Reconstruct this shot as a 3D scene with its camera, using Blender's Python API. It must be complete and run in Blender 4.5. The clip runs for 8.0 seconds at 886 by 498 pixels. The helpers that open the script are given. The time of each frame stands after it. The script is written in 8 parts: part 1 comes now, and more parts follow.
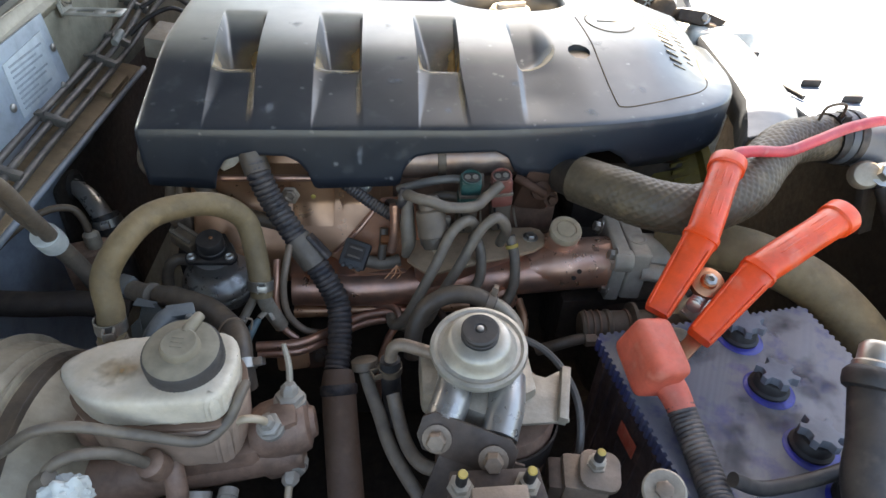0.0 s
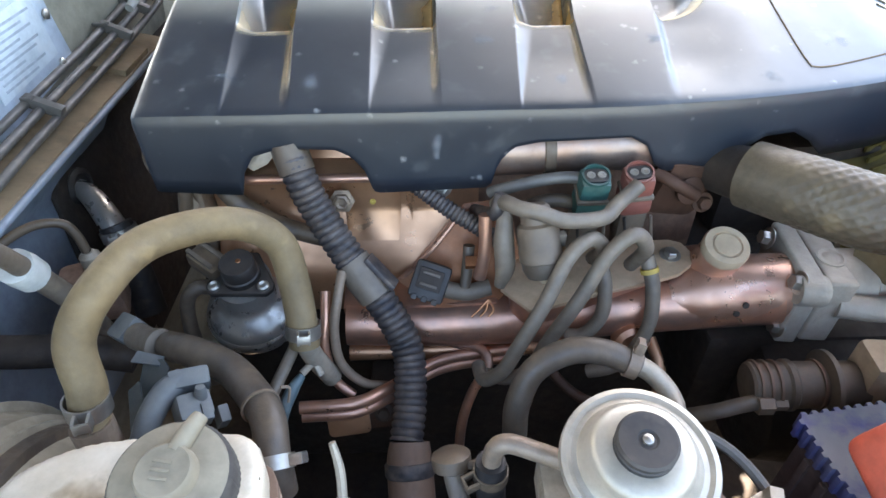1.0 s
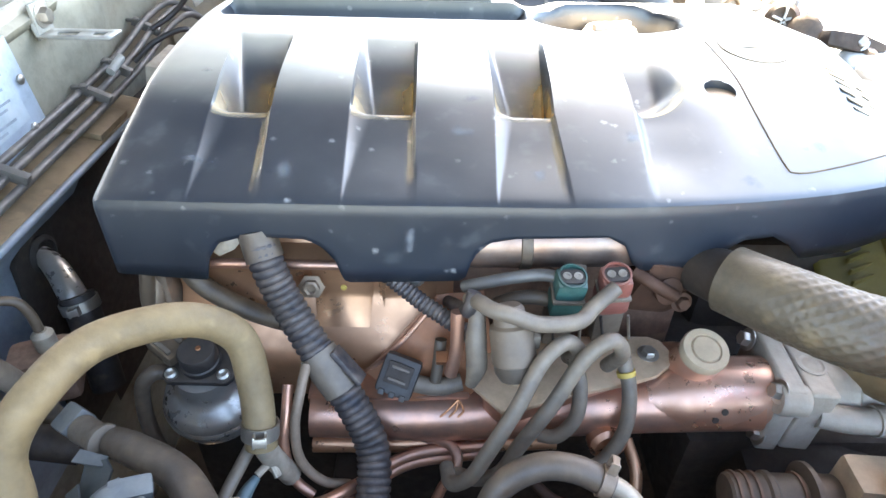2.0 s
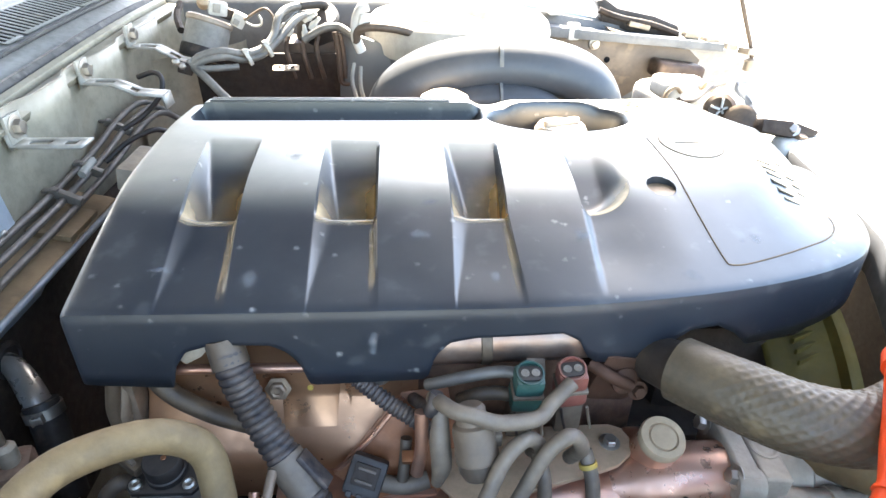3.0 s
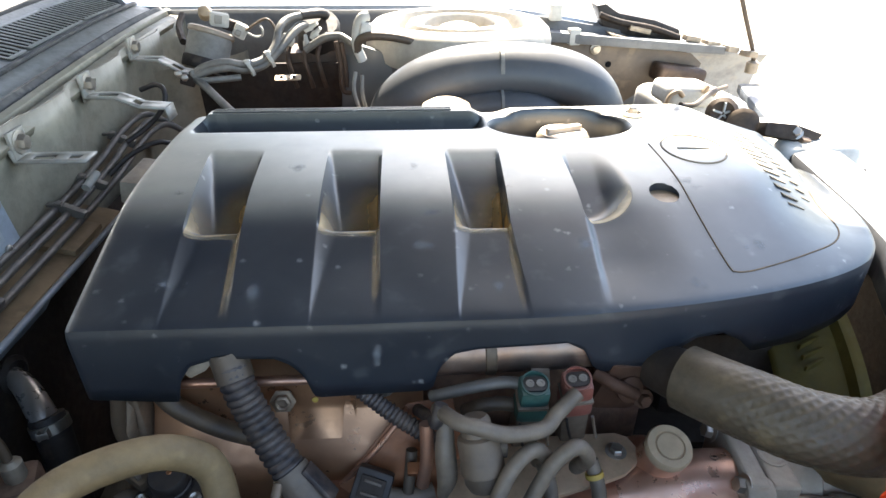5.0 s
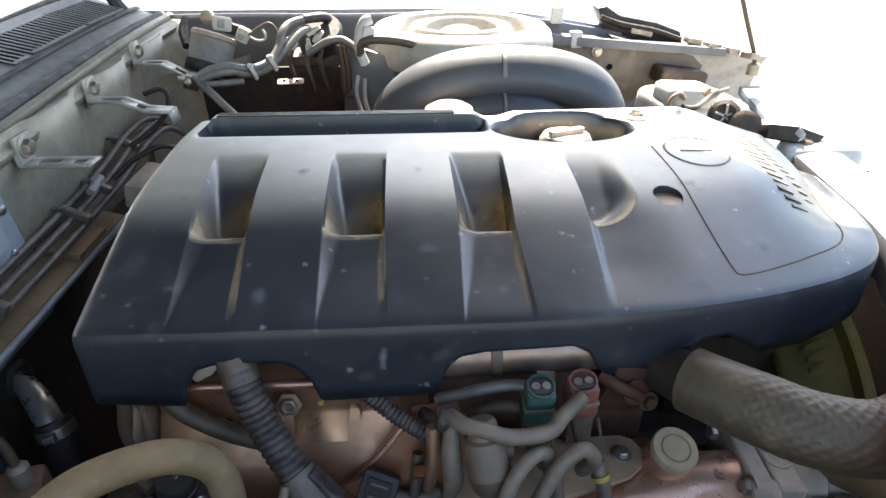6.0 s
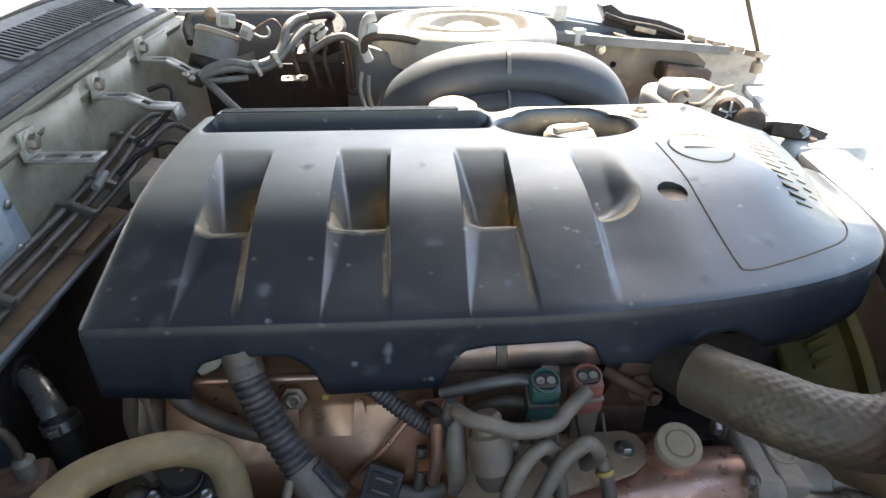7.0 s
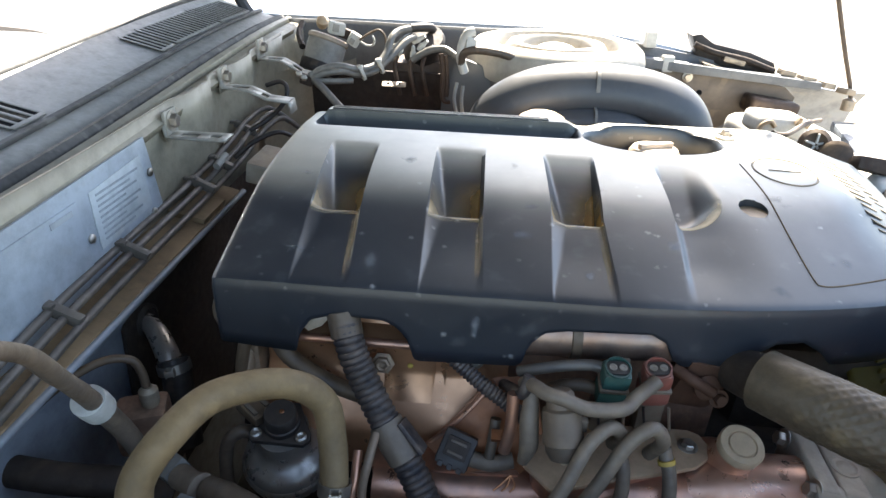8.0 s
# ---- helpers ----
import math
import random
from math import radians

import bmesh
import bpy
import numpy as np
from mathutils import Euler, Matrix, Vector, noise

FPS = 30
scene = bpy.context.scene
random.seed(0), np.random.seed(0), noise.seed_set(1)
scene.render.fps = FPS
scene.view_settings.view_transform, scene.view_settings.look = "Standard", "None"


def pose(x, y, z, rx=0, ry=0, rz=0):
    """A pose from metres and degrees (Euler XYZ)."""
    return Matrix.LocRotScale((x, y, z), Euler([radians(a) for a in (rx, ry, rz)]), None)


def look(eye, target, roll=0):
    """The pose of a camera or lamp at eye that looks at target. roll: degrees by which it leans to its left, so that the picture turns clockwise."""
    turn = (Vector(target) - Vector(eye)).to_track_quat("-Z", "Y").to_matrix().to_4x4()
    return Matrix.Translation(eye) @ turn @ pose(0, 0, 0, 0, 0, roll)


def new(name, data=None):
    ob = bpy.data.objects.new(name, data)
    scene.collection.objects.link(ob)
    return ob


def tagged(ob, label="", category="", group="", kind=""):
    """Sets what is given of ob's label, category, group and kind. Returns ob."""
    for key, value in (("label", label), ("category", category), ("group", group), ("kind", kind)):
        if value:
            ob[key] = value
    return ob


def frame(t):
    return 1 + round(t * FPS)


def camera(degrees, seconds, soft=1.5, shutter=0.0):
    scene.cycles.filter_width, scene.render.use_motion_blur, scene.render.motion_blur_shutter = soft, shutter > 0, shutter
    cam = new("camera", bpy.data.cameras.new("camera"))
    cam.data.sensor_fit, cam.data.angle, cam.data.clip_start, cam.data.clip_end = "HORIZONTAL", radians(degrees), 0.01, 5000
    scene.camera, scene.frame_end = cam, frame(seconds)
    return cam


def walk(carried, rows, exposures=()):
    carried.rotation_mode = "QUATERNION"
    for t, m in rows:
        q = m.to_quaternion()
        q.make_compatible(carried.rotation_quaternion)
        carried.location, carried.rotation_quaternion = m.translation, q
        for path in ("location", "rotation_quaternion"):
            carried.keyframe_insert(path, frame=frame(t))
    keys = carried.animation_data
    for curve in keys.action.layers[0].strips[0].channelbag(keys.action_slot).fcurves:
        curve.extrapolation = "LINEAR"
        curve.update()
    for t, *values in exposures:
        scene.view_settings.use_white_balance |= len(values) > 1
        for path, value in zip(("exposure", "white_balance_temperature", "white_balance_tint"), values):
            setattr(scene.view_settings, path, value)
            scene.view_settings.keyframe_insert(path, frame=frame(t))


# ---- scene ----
cam = camera(72.9, 8.0)
METRES, EYE, TILT, LEAN, TURN = 0.40, 1.30, -38.0, -2.5, -4.5
ROWS = [
    (0.0, 0.0, 0.0, 0.0, -0.0, 0.0, 0.0),
    (0.3, -0.0387, 0.1657, 0.0512, 0.3, -2.26, 2.92),
    (0.5, -0.0543, 0.2538, 0.0679, 0.14, -3.0, 5.13),
    (0.8, -0.1097, 0.3787, 0.0917, 2.02, -3.25, 4.17),
    (1.0, -0.1084, 0.4784, 0.1078, 5.34, -2.41, 0.37),
    (1.2, -0.1187, 0.54, 0.1424, 6.49, -0.67, -2.05),
    (1.5, -0.1152, 0.5637, 0.158, 6.3, -0.89, -3.01),
    (1.8, -0.0944, 0.5475, 0.1917, 5.05, -0.0, -2.02),
    (2.0, -0.084, 0.5224, 0.2105, 4.09, 1.69, -1.67),
    (2.2, -0.0806, 0.4998, 0.232, 3.39, 3.4, -1.2),
    (3.3, -0.0437, 0.4634, 0.2912, 1.88, 7.91, 0.47),
    (3.5, -0.0484, 0.4622, 0.2906, 1.93, 7.79, 0.3),
    (4.0, -0.0477, 0.4627, 0.2941, 2.37, 7.83, 0.54),
    (4.5, -0.0473, 0.465, 0.2965, 2.34, 7.89, 0.9),
    (4.7, -0.0449, 0.4653, 0.3007, 2.42, 7.86, 0.93),
    (5.8, -0.0558, 0.4609, 0.3016, 2.52, 8.24, 1.19),
    (6.0, -0.0569, 0.4594, 0.3037, 2.55, 8.13, 1.19),
    (6.5, -0.0658, 0.4562, 0.2998, 2.66, 8.07, 1.11),
    (7.0, -0.0636, 0.4587, 0.2941, 2.69, 8.06, 1.02),
    (7.3, -0.0616, 0.4512, 0.2879, 2.62, 8.05, 0.81),
    (7.5, -0.0647, 0.4356, 0.2768, 3.23, 8.08, 0.38),
    (7.8, -0.0885, 0.3957, 0.244, 4.62, 9.08, -2.2),
    (8.0, -0.1231, 0.3385, 0.1966, 7.39, 9.84, -5.18),
]
EXPOSURES = [(t, 2.75 + e, 7250 if t < 0.8 else 6900, 10) for t, e in ((0.0, 0.08), (0.5, 0.64), (1.0, 1.16), (1.5, 1.46), (2.2, 1.66), (3.3, 0.90), (4.5, 0.30), (6.0, -0.16), (7.5, -0.16), (8.0, -0.04))]
walk(cam, [(t, pose(0, 0, EYE, TILT, LEAN, TURN) @ pose(METRES * x, METRES * y, METRES * z, 90 + pitch, roll, yaw)) for t, x, y, z, yaw, pitch, roll in ROWS],
     exposures=EXPOSURES)

# ---- world, sun ----
world = bpy.data.worlds.new("sky")
scene.world = world
world.use_nodes = True
wn = world.node_tree.nodes
sky = wn.new("ShaderNodeTexSky")
sky.sky_type, sky.sun_disc = "NISHITA", False
SUN_DIR = Vector((0.12, 0.81, 1.0)).normalized()
sky.dust_density, sky.air_density = 1.6, 1.0
sky.sun_elevation = math.asin(SUN_DIR.z)
sky.sun_rotation = math.atan2(SUN_DIR.x, SUN_DIR.y)
wn["Background"].inputs["Strength"].default_value = 0.11
world.node_tree.links.new(sky.outputs[0], wn["Background"].inputs["Color"])
sun = new("sun", bpy.data.lights.new("sun", "SUN"))
sun.data.energy, sun.data.angle, sun.data.color = 5.0, radians(0.5), (1.0, 0.95, 0.87)
sun.matrix_world = look(SUN_DIR * 10, (0, 0, 0))


# ---- materials ----
def mat(name, color, color2=None, rough=0.6, metal=0.0, dust=0.35, dust_color=(0.34, 0.28, 0.20), grain=60.0, bump=0.15,
        rough2=None, spec=0.5, patch=9.0, speck=0.0, coat=0.0, dirt=0.55, tone=(0.79, 0.675, 0.605)):
    """A worn surface: two colours in patches, dust that lies on it, grain in gloss and relief."""
    color, dust_color = tuple(a * k for a, k in zip(color, tone)), tuple(a * k for a, k in zip(dust_color, tone))
    color2 = tuple(a * k for a, k in zip(color2, tone)) if color2 else None
    m = bpy.data.materials.new(name)
    m.use_nodes = True
    nt = m.node_tree
    N, L = nt.nodes, nt.links
    b = N["Principled BSDF"]
    co = N.new("ShaderNodeTexCoord")

    def noise_tex(scale, detail=5.0, r=0.6):
        n = N.new("ShaderNodeTexNoise")
        n.inputs["Scale"].default_value, n.inputs["Detail"].default_value, n.inputs["Roughness"].default_value = scale, detail, r
        L.new(co.outputs["Object"], n.inputs["Vector"])
        return n

    def ramp(src, lo, hi):
        r = N.new("ShaderNodeMapRange")
        r.inputs[1].default_value, r.inputs[2].default_value = lo, hi
        L.new(src, r.inputs[0])
        return r.outputs[0]

    def mix(fac, a, c):
        x = N.new("ShaderNodeMix")
        x.data_type = "RGBA"
        if isinstance(fac, float):
            x.inputs[0].default_value = fac
        else:
            L.new(fac, x.inputs[0])
        for sock, v in ((x.inputs[6], a), (x.inputs[7], c)):
            if isinstance(v, tuple):
                sock.default_value = (*v, 1)
            else:
                L.new(v, sock)
        return x.outputs[2]

    def scaled(src, k):
        q = N.new("ShaderNodeMath")
        q.operation = "MULTIPLY"
        L.new(src, q.inputs[0])
        q.inputs[1].default_value = k
        return q.outputs[0]

    big, fine = noise_tex(patch), noise_tex(grain)
    color2 = color2 or tuple(0.65 * v for v in color)
    col = mix(ramp(big.outputs[0], 0.35, 0.65), color, color2)
    # finer mottling and small dark stains
    if dirt:
        col = mix(scaled(ramp(noise_tex(grain * 0.45, 6.0, 0.7).outputs[0], 0.42, 0.68), dirt), col, tuple(0.42 * v for v in color))
        col = mix(scaled(ramp(noise_tex(38.0, 3.0, 0.5).outputs[0], 0.60, 0.70), dirt), col, tuple(0.5 * a + 0.5 * b for a, b in zip(dust_color, color)))
    # dust: thicker on faces that look up, broken up by noise
    geo = N.new("ShaderNodeNewGeometry")
    sep = N.new("ShaderNodeSeparateXYZ")
    L.new(geo.outputs["Normal"], sep.inputs[0])
    up = ramp(sep.outputs[2], -0.4, 1.0)
    mul = N.new("ShaderNodeMath")
    mul.operation = "MULTIPLY"
    L.new(up, mul.inputs[0])
    L.new(ramp(noise_tex(patch * 2.7).outputs[0], 0.3, 0.75), mul.inputs[1])
    amt = N.new("ShaderNodeMath")
    amt.operation = "MULTIPLY"
    amt.use_clamp = True
    L.new(mul.outputs[0], amt.inputs[0])
    amt.inputs[1].default_value = dust * 2.0
    col = mix(amt.outputs[0], col, dust_color)
    if speck:
        v = N.new("ShaderNodeTexVoronoi")
        v.inputs["Scale"].default_value = 55.0
        L.new(co.outputs["Object"], v.inputs["Vector"])
        thin = N.new("ShaderNodeMath")
        thin.operation = "MULTIPLY"
        warp = N.new("ShaderNodeMix")
        warp.data_type = "VECTOR"
        warp.inputs[0].default_value = 0.007
        L.new(co.outputs["Object"], warp.inputs[4])
        L.new(noise_tex(150.0, 3.0).outputs[1], warp.inputs[5])
        L.new(warp.outputs[1], v.inputs["Vector"])
        L.new(ramp(v.outputs["Distance"], 0.19, 0.06), thin.inputs[0])
        L.new(ramp(noise_tex(23.0).outputs[0], 0.50, 0.58), thin.inputs[1])
        sm = N.new("ShaderNodeMath")
        sm.operation = "MULTIPLY"
        L.new(thin.outputs[0], sm.inputs[0])
        sm.inputs[1].default_value = speck
        col = mix(sm.outputs[0], col, (0.45, 0.44, 0.42))
    L.new(col, b.inputs["Base Color"])
    ro = N.new("ShaderNodeMapRange")
    ro.inputs[3].default_value, ro.inputs[4].default_value = rough, rough2 or min(1.0, rough + 0.25)
    ro.inputs[1].default_value, ro.inputs[2].default_value = 0.3, 0.7
    L.new(fine.outputs[0], ro.inputs[0])
    L.new(ro.outputs[0], b.inputs["Roughness"])
    if metal:
        mm = N.new("ShaderNodeMath")
        mm.operation = "MULTIPLY_ADD"
        L.new(amt.outputs[0], mm.inputs[0])
        mm.inputs[1].default_value, mm.inputs[2].default_value = -metal, metal
        L.new(mm.outputs[0], b.inputs["Metallic"])
    b.inputs["Specular IOR Level"].default_value = spec
    b.inputs["Coat Weight"].default_value = coat
    if bump:
        bp = N.new("ShaderNodeBump")
        bp.inputs["Strength"].default_value, bp.inputs["Distance"].default_value = bump, 0.002
        L.new(fine.outputs[0], bp.inputs["Height"])
        L.new(bp.outputs[0], b.inputs["Normal"])
    return m


M_COVER = mat("cover_plastic", (0.0108, 0.0148, 0.0232), (0.0165, 0.0212, 0.0305), 0.33, 0, 0.05, (0.20, 0.205, 0.20), 30, 0.0, 0.44, 1.0, 7, 0.42, 0.0, 0.25, tone=(1.0, 1.0, 1.0))
M_COVER.node_tree.nodes["Principled BSDF"].inputs["IOR"].default_value = 1.53
M_COVER.node_tree.nodes["Principled BSDF"].inputs["Specular Tint"].default_value = (0.99, 1.0, 0.94, 1)


def dust_and_sheen_on_top(m, low, high, color, most):
    """Lightens the flat top of a moulding: a thin film of dust, and sky sheen put into the colour."""
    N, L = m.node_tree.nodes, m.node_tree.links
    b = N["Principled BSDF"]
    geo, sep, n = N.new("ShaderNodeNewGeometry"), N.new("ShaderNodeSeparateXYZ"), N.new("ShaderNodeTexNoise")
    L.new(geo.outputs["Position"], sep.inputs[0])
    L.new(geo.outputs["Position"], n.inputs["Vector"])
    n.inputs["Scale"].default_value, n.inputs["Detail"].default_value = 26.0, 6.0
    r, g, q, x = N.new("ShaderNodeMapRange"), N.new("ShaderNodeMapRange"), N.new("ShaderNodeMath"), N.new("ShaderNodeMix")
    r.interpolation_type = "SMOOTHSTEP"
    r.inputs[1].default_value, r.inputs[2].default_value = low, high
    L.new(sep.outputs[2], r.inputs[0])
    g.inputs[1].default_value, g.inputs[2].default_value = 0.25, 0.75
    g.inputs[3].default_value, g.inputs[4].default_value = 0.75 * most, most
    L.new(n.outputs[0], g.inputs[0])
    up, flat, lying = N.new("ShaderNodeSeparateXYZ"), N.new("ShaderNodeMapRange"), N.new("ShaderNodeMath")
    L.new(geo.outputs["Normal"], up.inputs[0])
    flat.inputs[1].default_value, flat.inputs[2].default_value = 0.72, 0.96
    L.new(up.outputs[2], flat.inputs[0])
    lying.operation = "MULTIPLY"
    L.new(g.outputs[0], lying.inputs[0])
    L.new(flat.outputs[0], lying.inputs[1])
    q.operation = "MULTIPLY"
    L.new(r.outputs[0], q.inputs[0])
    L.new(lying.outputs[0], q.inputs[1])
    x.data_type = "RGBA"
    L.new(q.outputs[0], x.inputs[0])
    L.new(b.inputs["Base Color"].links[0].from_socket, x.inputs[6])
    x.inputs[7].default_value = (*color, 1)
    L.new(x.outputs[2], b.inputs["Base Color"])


# the cover's white top band: reflected low sky painted in along with the dust
dust_and_sheen_on_top(M_COVER, 1.028, 1.0515, (0.54, 0.50, 0.41), 0.92)
M_BLACK = mat("black_plastic", (0.022, 0.022, 0.024), None, 0.45, 0, 0.18, (0.24, 0.20, 0.155), 120)
M_GREYPL = mat("grey_plastic", (0.110, 0.088, 0.064), (0.070, 0.056, 0.042), 0.40, 0, 0.36, (0.34, 0.26, 0.165), 120, 0.2, None, 0.5, 22, 0, 0, 0.5)
M_OLIVE = mat("olive_rubber", (0.205, 0.158, 0.085), (0.150, 0.115, 0.064), 0.55, 0, 0.36, (0.40, 0.315, 0.175), 160, 0.2, tone=(0.80, 0.69, 0.58))
M_RUBBER = mat("grey_rubber", (0.120, 0.105, 0.086), (0.080, 0.070, 0.058), 0.38, 0, 0.30, (0.28, 0.215, 0.14), 140, 0.2, None, 0.5, 14, 0, 0, 0.5)
M_LOOM = mat("loom_plastic", (0.022, 0.025, 0.038), (0.050, 0.047, 0.050), 0.40, 0, 0.32, (0.34, 0.29, 0.24), 130, 0.15, 0.7, 0.5, 26, 0, 0, 0.7)
M_COPPER = mat("rust_filmed_metal", (0.86, 0.50, 0.35), (0.46, 0.33, 0.28), 0.25, 0.80, 0.10, (0.44, 0.30, 0.21), 45, 0.10, 0.44, 0.5, 20, 0, 0, 0.12)
M_COPPER_DULL = mat("rust_filmed_casting", (0.74, 0.46, 0.28), (0.54, 0.33, 0.20), 0.24, 0.7, 0.07, (0.46, 0.31, 0.19), 60, 0.12, 0.46, 0.5, 17, 0, 0, 0.12)
M_STEEL = mat("zinc_steel", (0.60, 0.58, 0.54), (0.42, 0.38, 0.33), 0.3, 0.95, 0.12, (0.36, 0.30, 0.22), 90, 0.12, 0.5, tone=(0.95, 0.92, 0.88))
M_ALU = mat("cast_aluminium", (0.54, 0.47, 0.385), (0.40, 0.34, 0.27), 0.32, 0.5, 0.2, (0.36, 0.285, 0.195), 130, 0.35, 0.7, tone=(0.84, 0.80, 0.74))
M_GREYCAST = mat("grey_casting", (0.38, 0.315, 0.24), (0.26, 0.215, 0.17), 0.36, 0.35, 0.25, (0.33, 0.27, 0.19), 130, 0.35, 0.7)
M_DARK = mat("oily_iron_and_shade", (0.030, 0.027, 0.024), (0.05, 0.035, 0.025), 0.6, 0.2, 0.2, (0.12, 0.09, 0.06), 90, 0.4)
M_PAINT = mat("grey_body_paint", (0.268, 0.244, 0.180), (0.305, 0.278, 0.206), 0.4, 0.15, 0.30, (0.36, 0.31, 0.24), 80, 0.05, 0.6, 0.5, 5, tone=(1.0, 1.0, 1.0))
M_PAINT_OUT = mat("silver_blue_paint", (0.33, 0.37, 0.43), (0.36, 0.40, 0.45), 0.28, 0.3, 0.12, (0.45, 0.42, 0.36), 60, 0.03, 0.4, 0.5, 4, 0, 0.5, tone=(1.0, 1.0, 1.0))
M_COWL = mat("cowl_plastic", (0.205, 0.198, 0.178), (0.235, 0.225, 0.200), 0.45, 0, 0.2, (0.34, 0.32, 0.29), 150, 0.12, tone=(1.0, 1.0, 1.0))
M_STRIP = mat("sealing_rubber", (0.030, 0.031, 0.032), None, 0.6, 0, 0.22, (0.27, 0.25, 0.22), 120, tone=(1.0, 1.0, 1.0))
M_PLATE = mat("plate_metal", (0.40, 0.46, 0.53), (0.44, 0.50, 0.55), 0.34, 0.35, 0.2, (0.42, 0.40, 0.36), 40, 0.06, 0.6, 0.5, 6, tone=(1.0, 1.0, 1.0))
M_LABEL = mat("label_paper", (0.50, 0.55, 0.58), (0.44, 0.49, 0.51), 0.6, 0, 0.2, (0.40, 0.37, 0.32), 50, 0.05, tone=(1.0, 1.0, 1.0))
M_LABEL_INK = mat("label_ink", (0.36, 0.40, 0.43), None, 0.7, 0, 0.1, (0.4, 0.37, 0.32), 80, tone=(1.0, 1.0, 1.0))
M_WHITEPL = mat("yellowed_white_plastic", (0.70, 0.59, 0.455), (0.60, 0.475, 0.34), 0.36, 0, 0.24, (0.42, 0.29, 0.16), 60, 0.1, 0.6, 0.5, 16, tone=(1.0, 1.0, 1.0))
M_CAP = mat("dusty_cap_plastic", (0.150, 0.120, 0.080), (0.20, 0.160, 0.108), 0.6, 0, 0.7, (0.285, 0.232, 0.158), 120, 0.12, 0.75, 0.5, 12, 0, 0, 0.3, tone=(1.0, 1.0, 1.0))
M_CAPRIM = mat("grimy_cap_rim", (0.055, 0.046, 0.042), None, 0.5, 0, 0.2, (0.16, 0.13, 0.10), 120, tone=(1.0, 1.0, 1.0))
M_BOOSTER = mat("booster_steel", (0.46, 0.375, 0.26), (0.33, 0.26, 0.18), 0.36, 0.2, 0.35, (0.52, 0.43, 0.30), 90, 0.12, 0.65, 0.5, 14, tone=(1.0, 1.0, 1.0))
M_BROWNCAST = mat("brown_dusty_casting", (0.42, 0.28, 0.205), (0.19, 0.13, 0.10), 0.38, 0.2, 0.3, (0.42, 0.31, 0.22), 120, 0.35, 0.7, 0.5, 26, 0, 0, 0.8)
M_WHITEMETAL = mat("dusty_plated_cap", (0.60, 0.57, 0.52), (0.46, 0.42, 0.36), 0.33, 0.7, 0.30, (0.50, 0.43, 0.33), 70, 0.15, 0.6, 0.5, 30, tone=(0.95, 0.90, 0.83))
M_RED = mat("red_handle_plastic", (0.80, 0.075, 0.008), (0.70, 0.055, 0.008), 0.34, 0, 0.02, (0.5, 0.25, 0.18), 60, 0.06, 0.5, tone=(1.0, 1.0, 1.0))
M_REDDULL = mat("red_boot_rubber", (0.66, 0.105, 0.050), (0.56, 0.090, 0.050), 0.5, 0, 0.2, (0.50, 0.27, 0.19), 90, 0.1, tone=(1.0, 1.0, 1.0))
M_CABLE = mat("red_cable", (0.62, 0.055, 0.065), (0.55, 0.06, 0.07), 0.4, 0, 0.12, (0.5, 0.3, 0.28), 90, tone=(1.0, 1.0, 1.0))
M_BATTERY = mat("blue_battery_case", (0.024, 0.026, 0.17), (0.045, 0.045, 0.105), 0.40, 0, 1.1, (0.145, 0.138, 0.148), 60, 0.10, 0.65, 0.5, 11, 0, 0, 0.35, tone=(1.0, 1.0, 1.0))
M_CLEANBLUE = mat("clean_blue_case", (0.016, 0.022, 0.34), (0.022, 0.026, 0.24), 0.32, 0, 0.25, (0.10, 0.10, 0.15), 60, 0.06, 0.5, 0.5, 30, 0, 0, 0.2, tone=(1.0, 1.0, 1.0))
M_BATSIDE = mat("dark_battery_side", (0.070, 0.050, 0.055), None, 0.5, 0, 0.5, (0.24, 0.17, 0.135), 70)
M_CAPDUST = mat("dust_covered_plastic", (0.090, 0.090, 0.100), (0.12, 0.12, 0.135), 0.6, 0, 0.8, (0.150, 0.150, 0.170), 90, 0.12, 0.75, 0.5, 14, 0, 0, 0.3, tone=(1.0, 1.0, 1.0))
M_VENTCAP = mat("vent_cap_plastic", (0.026, 0.024, 0.024), None, 0.5, 0, 0.15, (0.12, 0.11, 0.10), 90)
M_COPPERBRIGHT = mat("copper_bright", (0.75, 0.38, 0.20), (0.62, 0.32, 0.18), 0.28, 1.0, 0.08, (0.4, 0.3, 0.2), 80, 0.1)
M_GREEN = mat("green_connector", (0.022, 0.125, 0.115), (0.02, 0.09, 0.085), 0.5, 0, 0.3, (0.20, 0.19, 0.16), 80, tone=(0.72, 0.66, 0.60))
M_ORANGEC = mat("red_brown_connector", (0.36, 0.115, 0.085), (0.30, 0.10, 0.08), 0.5, 0, 0.3, (0.34, 0.24, 0.19), 80, tone=(0.72, 0.66, 0.60))
M_YELLOW = mat("yellow_shroud_plastic", (0.110, 0.080, 0.004), (0.076, 0.055, 0.004), 0.6, 0, 0.06, (0.20, 0.15, 0.04), 50, tone=(1.0, 1.0, 1.0))
M_TAPE = mat("white_tape", (0.66, 0.65, 0.60), (0.58, 0.56, 0.50), 0.6, 0, 0.2, (0.45, 0.40, 0.30), 60, tone=(1.0, 1.0, 1.0))
M_BAND = mat("grey_banded_foil", (0.44, 0.41, 0.39), (0.44, 0.29, 0.21), 0.34, 0.85, 0.22, (0.36, 0.20, 0.11), 60, 0.15, 0.5, 0.5, 16)
